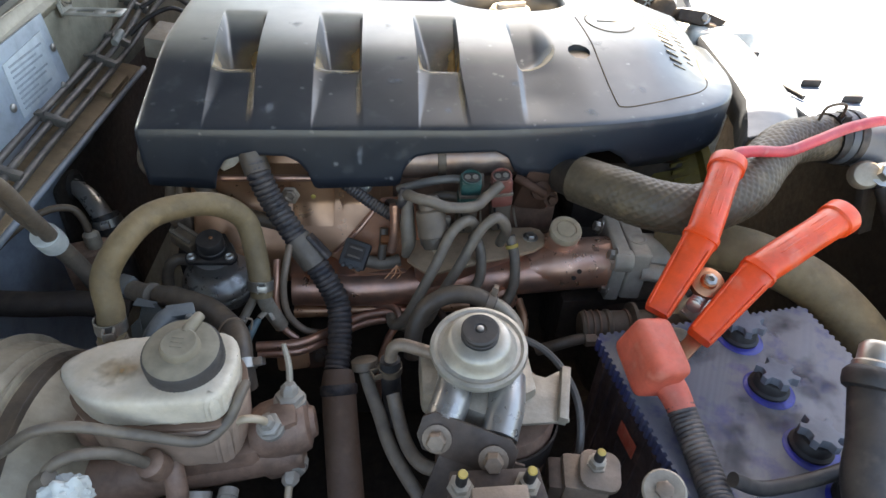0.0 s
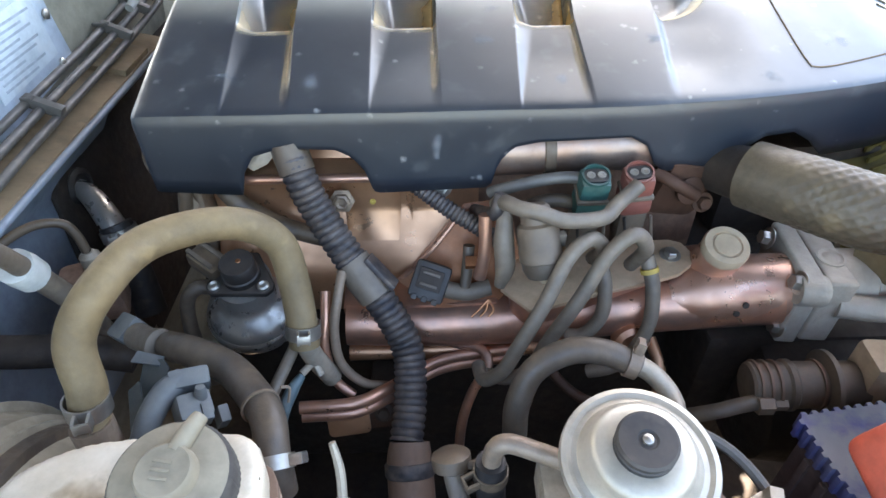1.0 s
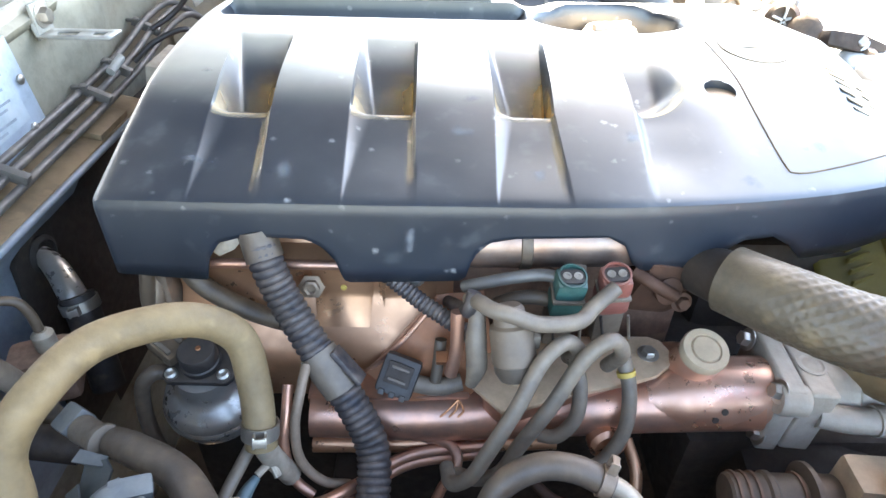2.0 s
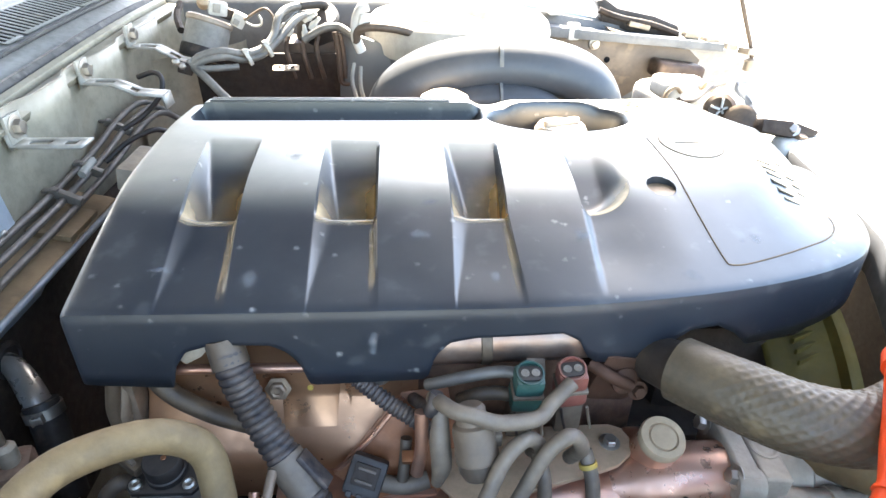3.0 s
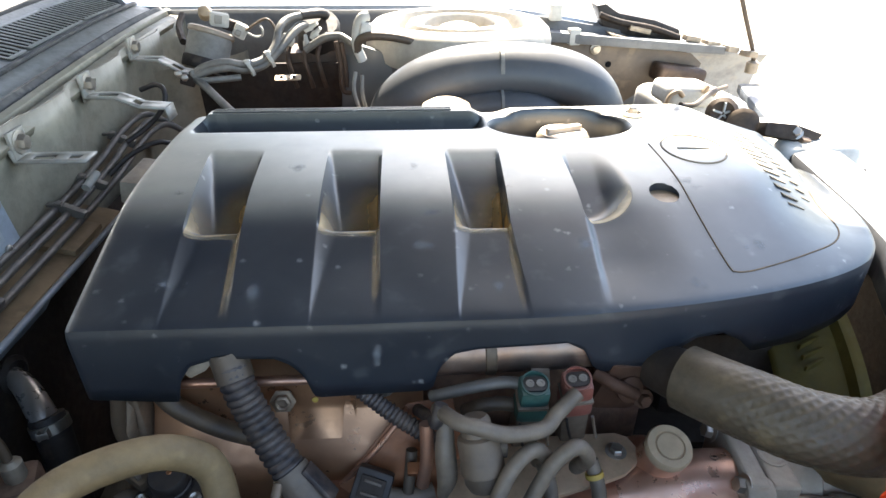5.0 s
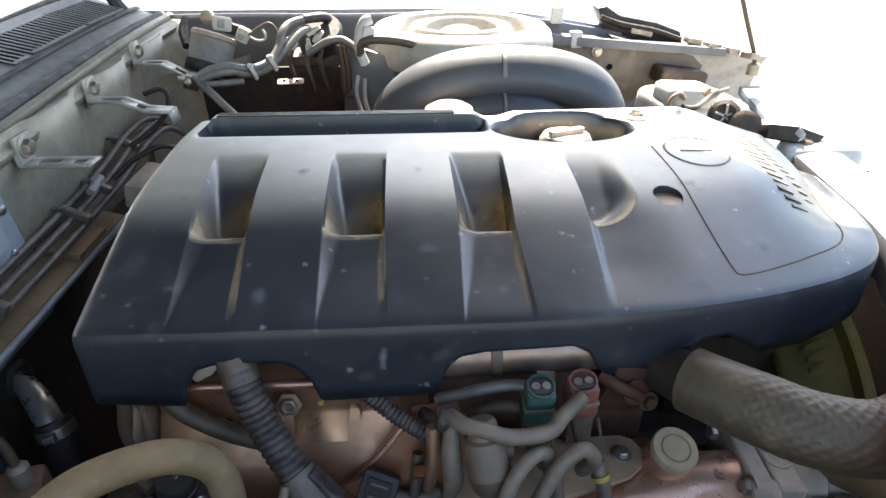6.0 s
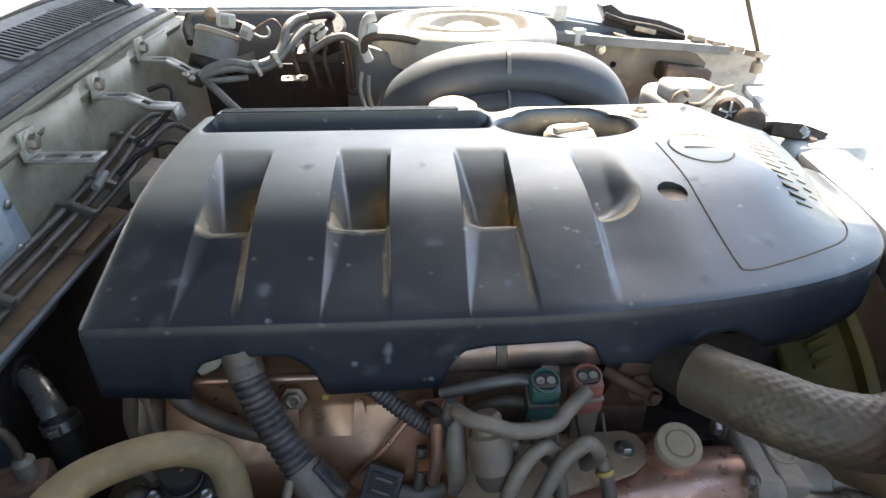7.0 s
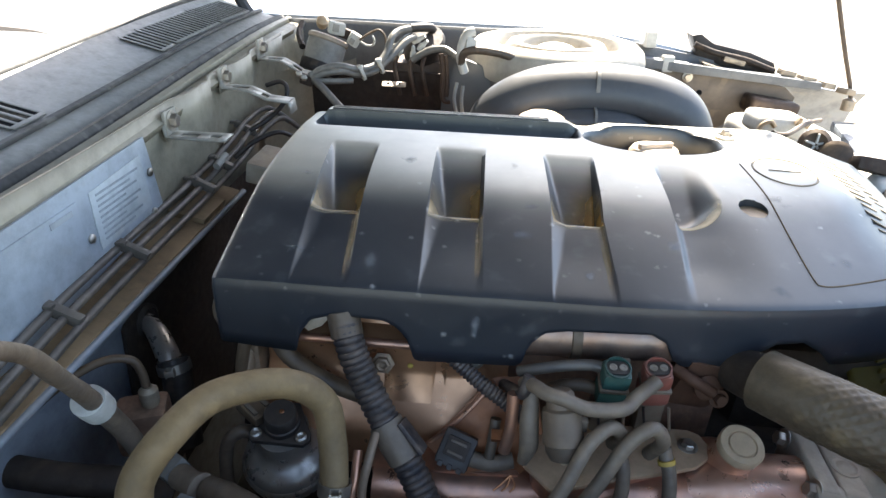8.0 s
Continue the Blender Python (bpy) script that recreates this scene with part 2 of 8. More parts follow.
M_GROUND = mat("sandy_ground", (0.27, 0.235, 0.18), (0.22, 0.19, 0.15), 0.9, 0, 0.0, (0.4, 0.36, 0.3), 6, 0.4, 1.0, 0.3, 0.6, tone=(1.0, 1.0, 1.0))
M_HOODIN = mat("hood_underside", (0.026, 0.031, 0.041), (0.020, 0.025, 0.033), 0.45, 0.2, 0.1, (0.3, 0.27, 0.22), 60, 0.1, tone=(1.0, 1.0, 1.0))
M_SLEEVE = mat("brown_dusty_sleeve", (0.25, 0.165, 0.115), (0.18, 0.12, 0.085), 0.55, 0, 0.4, (0.38, 0.27, 0.19), 110, 0.2)
M_RUST = mat("dark_rusty_iron", (0.105, 0.050, 0.028), (0.06, 0.035, 0.022), 0.6, 0.3, 0.3, (0.16, 0.09, 0.05), 90, 0.4)
M_DUCT = mat("duct_plastic", (0.066, 0.070, 0.077), (0.080, 0.082, 0.086), 0.36, 0, 0.10, (0.30, 0.28, 0.24), 60, 0.04, 0.5, 0.5, 6, 0, 0, 0.12, tone=(1.0, 1.0, 1.0))
M_FLANGE = mat("tan_filmed_plate", (0.72, 0.54, 0.38), (0.60, 0.45, 0.33), 0.30, 0.5, 0.2, (0.54, 0.42, 0.29), 90, 0.15, 0.5, tone=(0.98, 0.90, 0.80))
M_TANHOSE = mat("tan_dusty_rubber", (0.205, 0.165, 0.128), (0.135, 0.110, 0.090), 0.42, 0, 0.28, (0.38, 0.30, 0.215), 130, 0.2, None, 0.5, 18, 0, 0, 0.5, tone=(0.78, 0.73, 0.67))
M_TANCAP = mat("tan_dusty_cap", (0.66, 0.54, 0.40), (0.46, 0.37, 0.27), 0.42, 0.1, 0.3, (0.62, 0.50, 0.36), 90, 0.2, tone=(0.86, 0.78, 0.68))
M_INK = mat("dark_seam", (0.012, 0.012, 0.013), None, 0.8, 0, 0.0, spec=0.05, tone=(1.0, 1.0, 1.0))
M_DUSTLINE = mat("dusty_edge", (0.20, 0.17, 0.12), None, 0.8, 0, 0.3, (0.3, 0.25, 0.18), 90)
M_YELLOWDAB = mat("yellow_paint_dab", (0.62, 0.40, 0.06), None, 0.6, 0, 0.2, (0.4, 0.33, 0.2), 90, tone=(1.0, 1.0, 1.0))


def film_of_dust(name, color, far_edge, corner, strength):
    """Loose dust: thick at its foot and in one corner, thinning out to nothing."""
    m = bpy.data.materials.new(name)
    m.use_nodes = True
    N, L = m.node_tree.nodes, m.node_tree.links
    b = N["Principled BSDF"]
    b.inputs["Roughness"].default_value = 0.95
    b.inputs["Specular IOR Level"].default_value = 0.1
    co = N.new("ShaderNodeTexCoord")
    sep = N.new("ShaderNodeSeparateXYZ")
    L.new(co.outputs["Generated"], sep.inputs[0])
    n = N.new("ShaderNodeTexNoise")
    n.inputs["Scale"].default_value, n.inputs["Detail"].default_value = 45.0, 5.0
    L.new(co.outputs["Object"], n.inputs["Vector"])

    def spread(src, points):
        r = N.new("ShaderNodeValToRGB")
        L.new(src, r.inputs[0])
        r.color_ramp.elements[0].position, r.color_ramp.elements[0].color = points[0][0], (points[0][1],) * 3 + (1,)
        r.color_ramp.elements[1].position, r.color_ramp.elements[1].color = points[-1][0], (points[-1][1],) * 3 + (1,)
        for p, v in points[1:-1]:
            r.color_ramp.elements.new(p).color = (v, v, v, 1)
        return r.outputs[0]

    def calc(op, a, c):
        q = N.new("ShaderNodeMath")
        q.operation, q.use_clamp = op, True
        for s, v in zip(q.inputs, (a, c)):
            if isinstance(v, float):
                s.default_value = v
            else:
                L.new(v, s)
        return q.outputs[0]

    foot, side = spread(sep.outputs[1], far_edge), spread(sep.outputs[0], corner)
    deep = spread(sep.outputs[1], [(0.0, 0.0), (0.12, 1.0), (0.45, 0.6), (0.9, 0.0)])
    grain_v = spread(n.outputs[0], [(0.30, 0.45), (0.70, 1.0)])
    amount = calc("MULTIPLY", calc("MAXIMUM", foot, calc("MULTIPLY", side, deep)), grain_v)
    L.new(calc("MULTIPLY", amount, strength), b.inputs["Alpha"])
    c = N.new("ShaderNodeMix")
    c.data_type = "RGBA"
    L.new(side, c.inputs[0])
    c.inputs[6].default_value, c.inputs[7].default_value = (*color, 1), (0.50, 0.30, 0.09, 1)
    L.new(c.outputs[2], b.inputs["Base Color"])
    return m


M_SETTLED = film_of_dust("settled_dust", (0.62, 0.51, 0.36), [(0.0, 0.0), (0.07, 0.6), (0.16, 1.0), (0.32, 0.85), (0.58, 0.30), (0.9, 0.0)], [(0.0, 0.45), (0.2, 0.2), (0.62, 0.15), (0.92, 0.95), (1.0, 0.9)], 1.0)

M_RUSTORANGE = mat("orange_rusty_sheet", (0.46, 0.20, 0.085), (0.30, 0.13, 0.065), 0.4, 0.3, 0.2, (0.30, 0.17, 0.09), 90, 0.3)
M_ALLOY = mat("dull_alloy", (0.54, 0.53, 0.51), (0.40, 0.37, 0.34), 0.20, 0.75, 0.16, (0.40, 0.34, 0.27), 80, 0.12, 0.45, 0.5, 24, 0, 0, 0.12, tone=(0.84, 0.81, 0.77))
M_LOWPL = mat("browned_plastic", (0.62, 0.49, 0.39), (0.50, 0.38, 0.29), 0.4, 0, 0.3, (0.40, 0.30, 0.20), 60, 0.1, 0.6, 0.5, 20)
M_BROWNDARK = mat("grimy_brown_steel", (0.11, 0.080, 0.060), (0.06, 0.048, 0.040), 0.42, 0.3, 0.25, (0.22, 0.165, 0.115), 100, 0.3, 0.7, 0.5, 24)


def stain(name, color, strength, scale=30.0, lo=0.42, hi=0.76):
    """A stain with a ragged, fading outline."""
    m = bpy.data.materials.new(name)
    m.use_nodes = True
    N, L = m.node_tree.nodes, m.node_tree.links
    b = N["Principled BSDF"]
    b.inputs["Roughness"].default_value = 0.85
    b.inputs["Base Color"].default_value = (*color, 1)
    co = N.new("ShaderNodeTexCoord")
    sub_v = N.new("ShaderNodeVectorMath")
    sub_v.operation = "SUBTRACT"
    L.new(co.outputs["Generated"], sub_v.inputs[0])
    sub_v.inputs[1].default_value = (0.5, 0.5, 0.5)
    flat = N.new("ShaderNodeVectorMath")
    flat.operation = "MULTIPLY"
    L.new(sub_v.outputs[0], flat.inputs[0])
    flat.inputs[1].default_value = (1, 1, 0)
    ln = N.new("ShaderNodeVectorMath")
    ln.operation = "LENGTH"
    L.new(flat.outputs[0], ln.inputs[0])
    n = N.new("ShaderNodeTexNoise")
    n.inputs["Scale"].default_value, n.inputs["Detail"].default_value = scale, 6.0
    L.new(co.outputs["Object"], n.inputs["Vector"])
    add = N.new("ShaderNodeMath")
    add.operation = "MULTIPLY_ADD"
    L.new(n.outputs[0], add.inputs[0])
    add.inputs[1].default_value = 0.9
    L.new(ln.outputs["Value"], add.inputs[2])
    r = N.new("ShaderNodeMapRange")
    r.inputs[1].default_value, r.inputs[2].default_value, r.inputs[3].default_value, r.inputs[4].default_value = lo, hi, strength, 0.0
    L.new(add.outputs[0], r.inputs[0])
    L.new(r.outputs[0], b.inputs["Alpha"])
    return m


def ribbon_dust(name, color, color2, strength):
    """Dust in a line: thickest along its middle, gone at its edges, by the ribbon's own width."""
    m = bpy.data.materials.new(name)
    m.use_nodes = True
    N, L = m.node_tree.nodes, m.node_tree.links
    b = N["Principled BSDF"]
    b.inputs["Roughness"].default_value, b.inputs["Specular IOR Level"].default_value = 0.95, 0.1
    co, sep, n = N.new("ShaderNodeTexCoord"), N.new("ShaderNodeSeparateXYZ"), N.new("ShaderNodeTexNoise")
    L.new(co.outputs["UV"], sep.inputs[0])
    n.inputs["Scale"].default_value, n.inputs["Detail"].default_value = 55.0, 5.0
    L.new(co.outputs["Object"], n.inputs["Vector"])
    r = N.new("ShaderNodeValToRGB")
    L.new(sep.outputs[0], r.inputs[0])
    r.color_ramp.elements[0].position, r.color_ramp.elements[0].color = 0.0, (0, 0, 0, 1)
    r.color_ramp.elements[1].position, r.color_ramp.elements[1].color = 1.0, (0, 0, 0, 1)
    for at, v in ((0.50, 0.55), (0.80, 1.0), (0.92, 0.9)):
        r.color_ramp.elements.new(at).color = (v, v, v, 1)
    ends, grains = N.new("ShaderNodeMapRange"), N.new("ShaderNodeMapRange")
    L.new(sep.outputs[1], ends.inputs[0])
    ends.inputs[1].default_value, ends.inputs[2].default_value = 0.0, 0.35
    grains.inputs[1].default_value, grains.inputs[2].default_value, grains.inputs[3].default_value = 0.3, 0.6, 0.6
    L.new(n.outputs[0], grains.inputs[0])
    last = r.outputs[0]
    for src in (ends.outputs[0], grains.outputs[0]):
        q = N.new("ShaderNodeMath")
        q.operation = "MULTIPLY"
        L.new(last, q.inputs[0])
        L.new(src, q.inputs[1])
        last = q.outputs[0]
    q = N.new("ShaderNodeMath")
    q.operation = "MULTIPLY"
    L.new(last, q.inputs[0])
    q.inputs[1].default_value = strength
    L.new(q.outputs[0], b.inputs["Alpha"])
    c = N.new("ShaderNodeMix")
    c.data_type = "RGBA"
    L.new(n.outputs[0], c.inputs[0])
    c.inputs[6].default_value, c.inputs[7].default_value = (*color, 1), (*color2, 1)
    L.new(c.outputs[2], b.inputs["Base Color"])
    return m


M_RIMDUST = ribbon_dust("scoop_rim_dust", (0.80, 0.68, 0.48), (0.60, 0.47, 0.29), 1.0)
M_FOOTDUST = ribbon_dust("rib_foot_dust", (0.60, 0.37, 0.14), (0.44, 0.26, 0.10), 1.0)
M_SANDCAST = mat("sand_cast_alloy", (0.42, 0.38, 0.33), (0.31, 0.275, 0.235), 0.46, 0.25, 0.3, (0.48, 0.41, 0.31), 150, 0.4, 0.7, 0.5, 26, 0, 0, 0.35, tone=(0.95, 0.90, 0.84))
M_FARHOSE = mat("pale_dusty_rubber", (0.150, 0.142, 0.128), (0.10, 0.095, 0.085), 0.32, 0, 0.30, (0.42, 0.39, 0.34), 90, 0.1, 0.6, 0.5, 18, 0, 0, 0.3, tone=(1.0, 1.0, 1.0))
M_BROWNSTAIN = stain("brown_fluid_stain", (0.34, 0.20, 0.075), 0.95, 45.0, 0.34, 0.66)
M_EDGEDUST = stain("edge_dust", (0.40, 0.29, 0.16), 0.5, 60.0, 0.58, 1.02)
M_DARKSTAIN = stain("dark_grime_stain", (0.060, 0.050, 0.050), 0.6, 45.0)
M_PIPE = mat("dark_pipe_coating", (0.085, 0.080, 0.074), (0.115, 0.107, 0.098), 0.34, 0.1, 0.14, (0.30, 0.25, 0.19), 120, 0.1, tone=(1.0, 0.95, 0.9))
M_TANDUST = mat("tan_dusty_paint", (0.36, 0.27, 0.17), (0.17, 0.125, 0.08), 0.4, 0.1, 0.25, (0.46, 0.36, 0.23), 80, 0.1, 0.65, 0.5, 9, tone=(0.85, 0.77, 0.68))
M_BLUEGREY = mat("blue_grey_plating", (0.125, 0.150, 0.165), (0.085, 0.098, 0.106), 0.4, 0.35, 0.3, (0.34, 0.32, 0.28), 90, 0.15, tone=(0.62, 0.60, 0.56))
M_BROWNPANEL = mat("mud_stained_paint", (0.20, 0.155, 0.115), (0.115, 0.098, 0.085), 0.45, 0.1, 0.2, (0.30, 0.225, 0.15), 60, 0.1, 0.6, 0.5, 14, tone=(0.9, 0.86, 0.82))
M_ZINC = mat("dull_zinc_plating", (0.42, 0.40, 0.345), (0.32, 0.30, 0.255), 0.40, 0.3, 0.2, (0.42, 0.38, 0.31), 90, 0.12, 0.55, tone=(1.0, 1.0, 1.0))
M_LID = mat("dusty_grey_lid_plastic", (0.50, 0.465, 0.40), (0.40, 0.365, 0.31), 0.42, 0, 0.3, (0.42, 0.37, 0.29), 60, 0.1, 0.6, 0.5, 14, tone=(1.0, 1.0, 1.0))
# inner wing paint with the bay's shade put into its even colour
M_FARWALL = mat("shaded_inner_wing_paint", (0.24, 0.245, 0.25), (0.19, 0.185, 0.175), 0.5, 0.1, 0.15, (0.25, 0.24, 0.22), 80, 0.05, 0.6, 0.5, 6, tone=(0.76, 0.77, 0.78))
M_SMEAR = stain("dried_splash", (0.30, 0.315, 0.33), 0.40, 90.0, 0.36, 0.74)
M_BAYPAINT = mat("blue_grey_bay_paint", (0.31, 0.355, 0.41), (0.25, 0.285, 0.33), 0.4, 0.15, 0.2, (0.30, 0.27, 0.22), 70, 0.05, 0.55, 0.5, 6, tone=(1.0, 1.0, 1.0))
M_PALEPL = mat("pale_grey_plastic", (0.40, 0.40, 0.37), (0.30, 0.29, 0.27), 0.45, 0, 0.3, (0.44, 0.40, 0.33), 90, 0.15, tone=(0.9, 0.88, 0.84))
M_PLUG = mat("grey_plug_plastic", (0.105, 0.118, 0.128), (0.075, 0.083, 0.090), 0.42, 0, 0.3, (0.36, 0.33, 0.28), 90, 0.15, tone=(0.9, 0.88, 0.84))
M_PINKCAST = mat("pinkish_grey_casting", (0.68, 0.45, 0.36), (0.62, 0.33, 0.21), 0.20, 0.78, 0.08, (0.46, 0.37, 0.29), 70, 0.12, 0.5, 0.5, 16, 0, 0, 0.08, tone=(0.90, 0.82, 0.74))
M_SWITCH = mat("tan_grimy_plastic", (0.150, 0.112, 0.082), (0.105, 0.080, 0.058), 0.5, 0, 0.25, (0.30, 0.23, 0.155), 110, 0.15, 0.7, 0.5, 20, 0, 0, 0.4, tone=(0.9, 0.84, 0.78))
M_TEAL = mat("teal_fitting", (0.10, 0.16, 0.17), (0.08, 0.12, 0.13), 0.45, 0.1, 0.25, (0.3, 0.28, 0.24), 90, tone=(0.9, 0.9, 0.9))


# ---- building helpers ----
def thing(name, base, label, category, group="", kind=""):
    """An empty at the base of a thing; its parts hang under it."""
    ob = new(name)
    ob.location = base
    ob.empty_display_size = 0.02
    return tagged(ob, label, category, group, kind)


def base_of(parent):
    at = Vector()
    while parent is not None:
        at += parent.location
        parent = parent.parent
    return at


def part(name, bm, material, parent, label="", smooth=True, kind=""):
    """Links a bmesh, built in world metres, as one mesh under a thing or a part."""
    me = bpy.data.meshes.new(name)
    if parent is not None:
        bmesh.ops.translate(bm, verts=bm.verts, vec=-base_of(parent))
    bmesh.ops.recalc_face_normals(bm, faces=bm.faces)
    bm.to_mesh(me)
    bm.free()
    me.materials.append(material)
    for p in me.polygons:
        p.use_smooth = smooth
    if smooth:
        me.set_sharp_from_angle(angle=radians(40))
    ob = new(name, me)
    ob.parent = parent
    return tagged(ob, label, kind=kind)


def whole(name, bm, material, label, category, group="", kind="", base=None, smooth=True):
    """A thing that is one mesh, with its origin at its base."""
    if base is None:
        lo = [min(v.co[i] for v in bm.verts) for i in range(3)]
        hi = [max(v.co[i] for v in bm.verts) for i in range(3)]
        base = ((lo[0] + hi[0]) / 2, (lo[1] + hi[1]) / 2, lo[2])
    bmesh.ops.translate(bm, verts=bm.verts, vec=-Vector(base))
    ob = part(name, bm, material, None, "", smooth)
    ob.location = base
    return tagged(ob, label, category, group, kind)


def spline(pts, n=8):
    """A smooth line through the points."""
    P = [Vector(p) for p in pts]
    if len(P) == 2:
        return [P[0].lerp(P[1], i / n) for i in range(n + 1)]
    P = [2 * P[0] - P[1], *P, 2 * P[-1] - P[-2]]
    out = []
    for a, b, c, d in zip(P, P[1:], P[2:], P[3:]):
        for i in range(n):
            t = i / n
            out.append(0.5 * (2 * b + (c - a) * t + (2 * a - 5 * b + 4 * c - d) * t * t + (3 * b - a - 3 * c + d) * t**3))
    return out + [P[-2]]


def resample(line, step):
    out, carry = [line[0]], 0.0
    for a, b in zip(line, line[1:]):
        gap = (b - a).length
        while carry + gap >= step and gap > 1e-9:
            a = a.lerp(b, (step - carry) / gap)
            gap, carry = (b - a).length, 0.0
            out.append(a.copy())
        carry += gap
    out.append(line[-1])
    return out


def sweep(bm, line, radii, seg=14, caps=True, squash=1.0):
    """A round skin along a line, one radius a point."""
    n = len(line)
    tang = [(line[min(i + 1, n - 1)] - line[max(i - 1, 0)]).normalized() for i in range(n)]
    side = tang[0].orthogonal().normalized()
    rings = []
    for p, t, r in zip(line, tang, radii):
        side = (side - t * side.dot(t)).normalized()
        up = t.cross(side)
        rings.append([bm.verts.new(p + r * (math.cos(a) * side + squash * math.sin(a) * up)) for a in (2 * math.pi * k / seg for k in range(seg))])
    for a, b in zip(rings, rings[1:]):
        for k in range(seg):
            bm.faces.new((a[k], a[(k + 1) % seg], b[(k + 1) % seg], b[k]))
    if caps:
        bm.faces.new(rings[0][::-1])
        bm.faces.new(rings[-1])
    return bm


def tube(pts, r, seg=14, n=8, bm=None, squash=1.0):
    """A plain hose or pipe; r may be one radius or one for each point."""
    bm = bm or bmesh.new()
    line = spline(pts, n)
    if isinstance(r, (tuple, list)):
        f = [i / n for i in range(len(line))]
        radii = [r[min(int(v), len(r) - 2)] + (r[min(int(v), len(r) - 2) + 1] - r[min(int(v), len(r) - 2)]) * (v - min(int(v), len(r) - 2)) for v in f]
    else:
        radii = [r] * len(line)
    return sweep(bm, line, radii, seg, True, squash)


def loom(pts, r, pitch=0.004, depth=0.0012, seg=14):
    """A corrugated conduit: rings along the line."""
    line = resample(spline(pts, 10), pitch / 4)
    wave = (0.0, 0.85, 1.0, 0.7)
    return sweep(bmesh.new(), line, [r - depth + depth * wave[i % 4] for i in range(len(line))], seg)


def hold(axis):
    """The turn that brings z to the axis."""
    return Vector((0, 0, 1)).rotation_difference(Vector(axis).normalized()).to_matrix().to_4x4()


def lathe(profile, centre, axis=(0, 0, 1), seg=28, bm=None):
    """A turned body: (radius, height) pairs round an axis."""
    bm = bm or bmesh.new()
    m = Matrix.Translation(centre) @ hold(axis)
    rings = []
    for r, h in profile:
        if r < 1e-6:
            rings.append([bm.verts.new(m @ Vector((0, 0, h)))])
        else:
            rings.append([bm.verts.new(m @ Vector((r * math.cos(a), r * math.sin(a), h))) for a in (2 * math.pi * k / seg for k in range(seg))])
    for a, b in zip(rings, rings[1:]):
        for k in range(seg):
            q = (k + 1) % seg
            if len(a) == 1 and len(b) > 1:
                bm.faces.new((a[0], b[k], b[q]))
            elif len(b) == 1 and len(a) > 1:
                bm.faces.new((a[k], a[q], b[0]))
            elif len(a) > 1:
                bm.faces.new((a[k], a[q], b[q], b[k]))
    if len(rings[0]) > 1:
        bm.faces.new(rings[0][::-1])
    if len(rings[-1]) > 1:
        bm.faces.new(rings[-1])
    return bm


def box(size, m, bevel=0.002, bm=None, segments=2):
    """A box of that size with rounded edges, centred at the pose m."""
    bm = bm or bmesh.new()
    one = bmesh.new()
    bmesh.ops.create_cube(one, size=1.0)
    bmesh.ops.scale(one, verts=one.verts, vec=size)
    if bevel:
        bmesh.ops.bevel(one, geom=one.edges[:], offset=min(bevel, 0.45 * min(size)), segments=segments, profile=0.6, affect="EDGES")
    bmesh.ops.transform(one, verts=one.verts, matrix=m)
    me = bpy.data.meshes.new("tmp")
    one.to_mesh(me)
    one.free()
    bm.from_mesh(me)
    bpy.data.meshes.remove(me)
    return bm


def prism(outline, thick, m, bevel=0.001, bm=None):
    """A plate: an outline in its own plane, with thickness and rounded edges, at the pose m."""
    bm = bm or bmesh.new()
    one = bmesh.new()
    f = one.faces.new([one.verts.new((x, y, 0)) for x, y in outline])
    top = bmesh.ops.extrude_face_region(one, geom=[f])
    bmesh.ops.translate(one, verts=[v for v in top["geom"] if isinstance(v, bmesh.types.BMVert)], vec=(0, 0, thick))
    bmesh.ops.recalc_face_normals(one, faces=one.faces)
    if bevel:
        bmesh.ops.bevel(one, geom=one.edges[:], offset=bevel, segments=2, profile=0.6, affect="EDGES")
    bmesh.ops.transform(one, verts=one.verts, matrix=m)
    me = bpy.data.meshes.new("tmp")
    one.to_mesh(me)
    one.free()
    bm.from_mesh(me)
    bpy.data.meshes.remove(me)
    return bm


def rounded(w, h, r, n=5):
    """The outline of a rounded rectangle."""
    out = []
    for cx, cy, a0 in ((w / 2 - r, h / 2 - r, 0), (-w / 2 + r, h / 2 - r, 90), (-w / 2 + r, -h / 2 + r, 180), (w / 2 - r, -h / 2 + r, 270)):
        out += [(cx + r * math.cos(radians(a0 + 90 * i / n)), cy + r * math.sin(radians(a0 + 90 * i / n))) for i in range(n + 1)]
    return out


def bolt(parent, at, axis=(0, 0, 1), r=0.006, h=0.006, material=None, washer=True, name="bolt"):
    """A hexagon head on its washer."""
    bm = bmesh.new()
    if washer:
        lathe([(r * 1.5, 0), (r * 1.5, 0.0012), (r * 1.35, 0.0016)], at, axis, 18, bm)
    lathe([(r, 0.001), (r, h * 0.85), (r * 0.85, h)], at, axis, 6, bm)
    return part(name, bm, material or M_STEEL, parent)


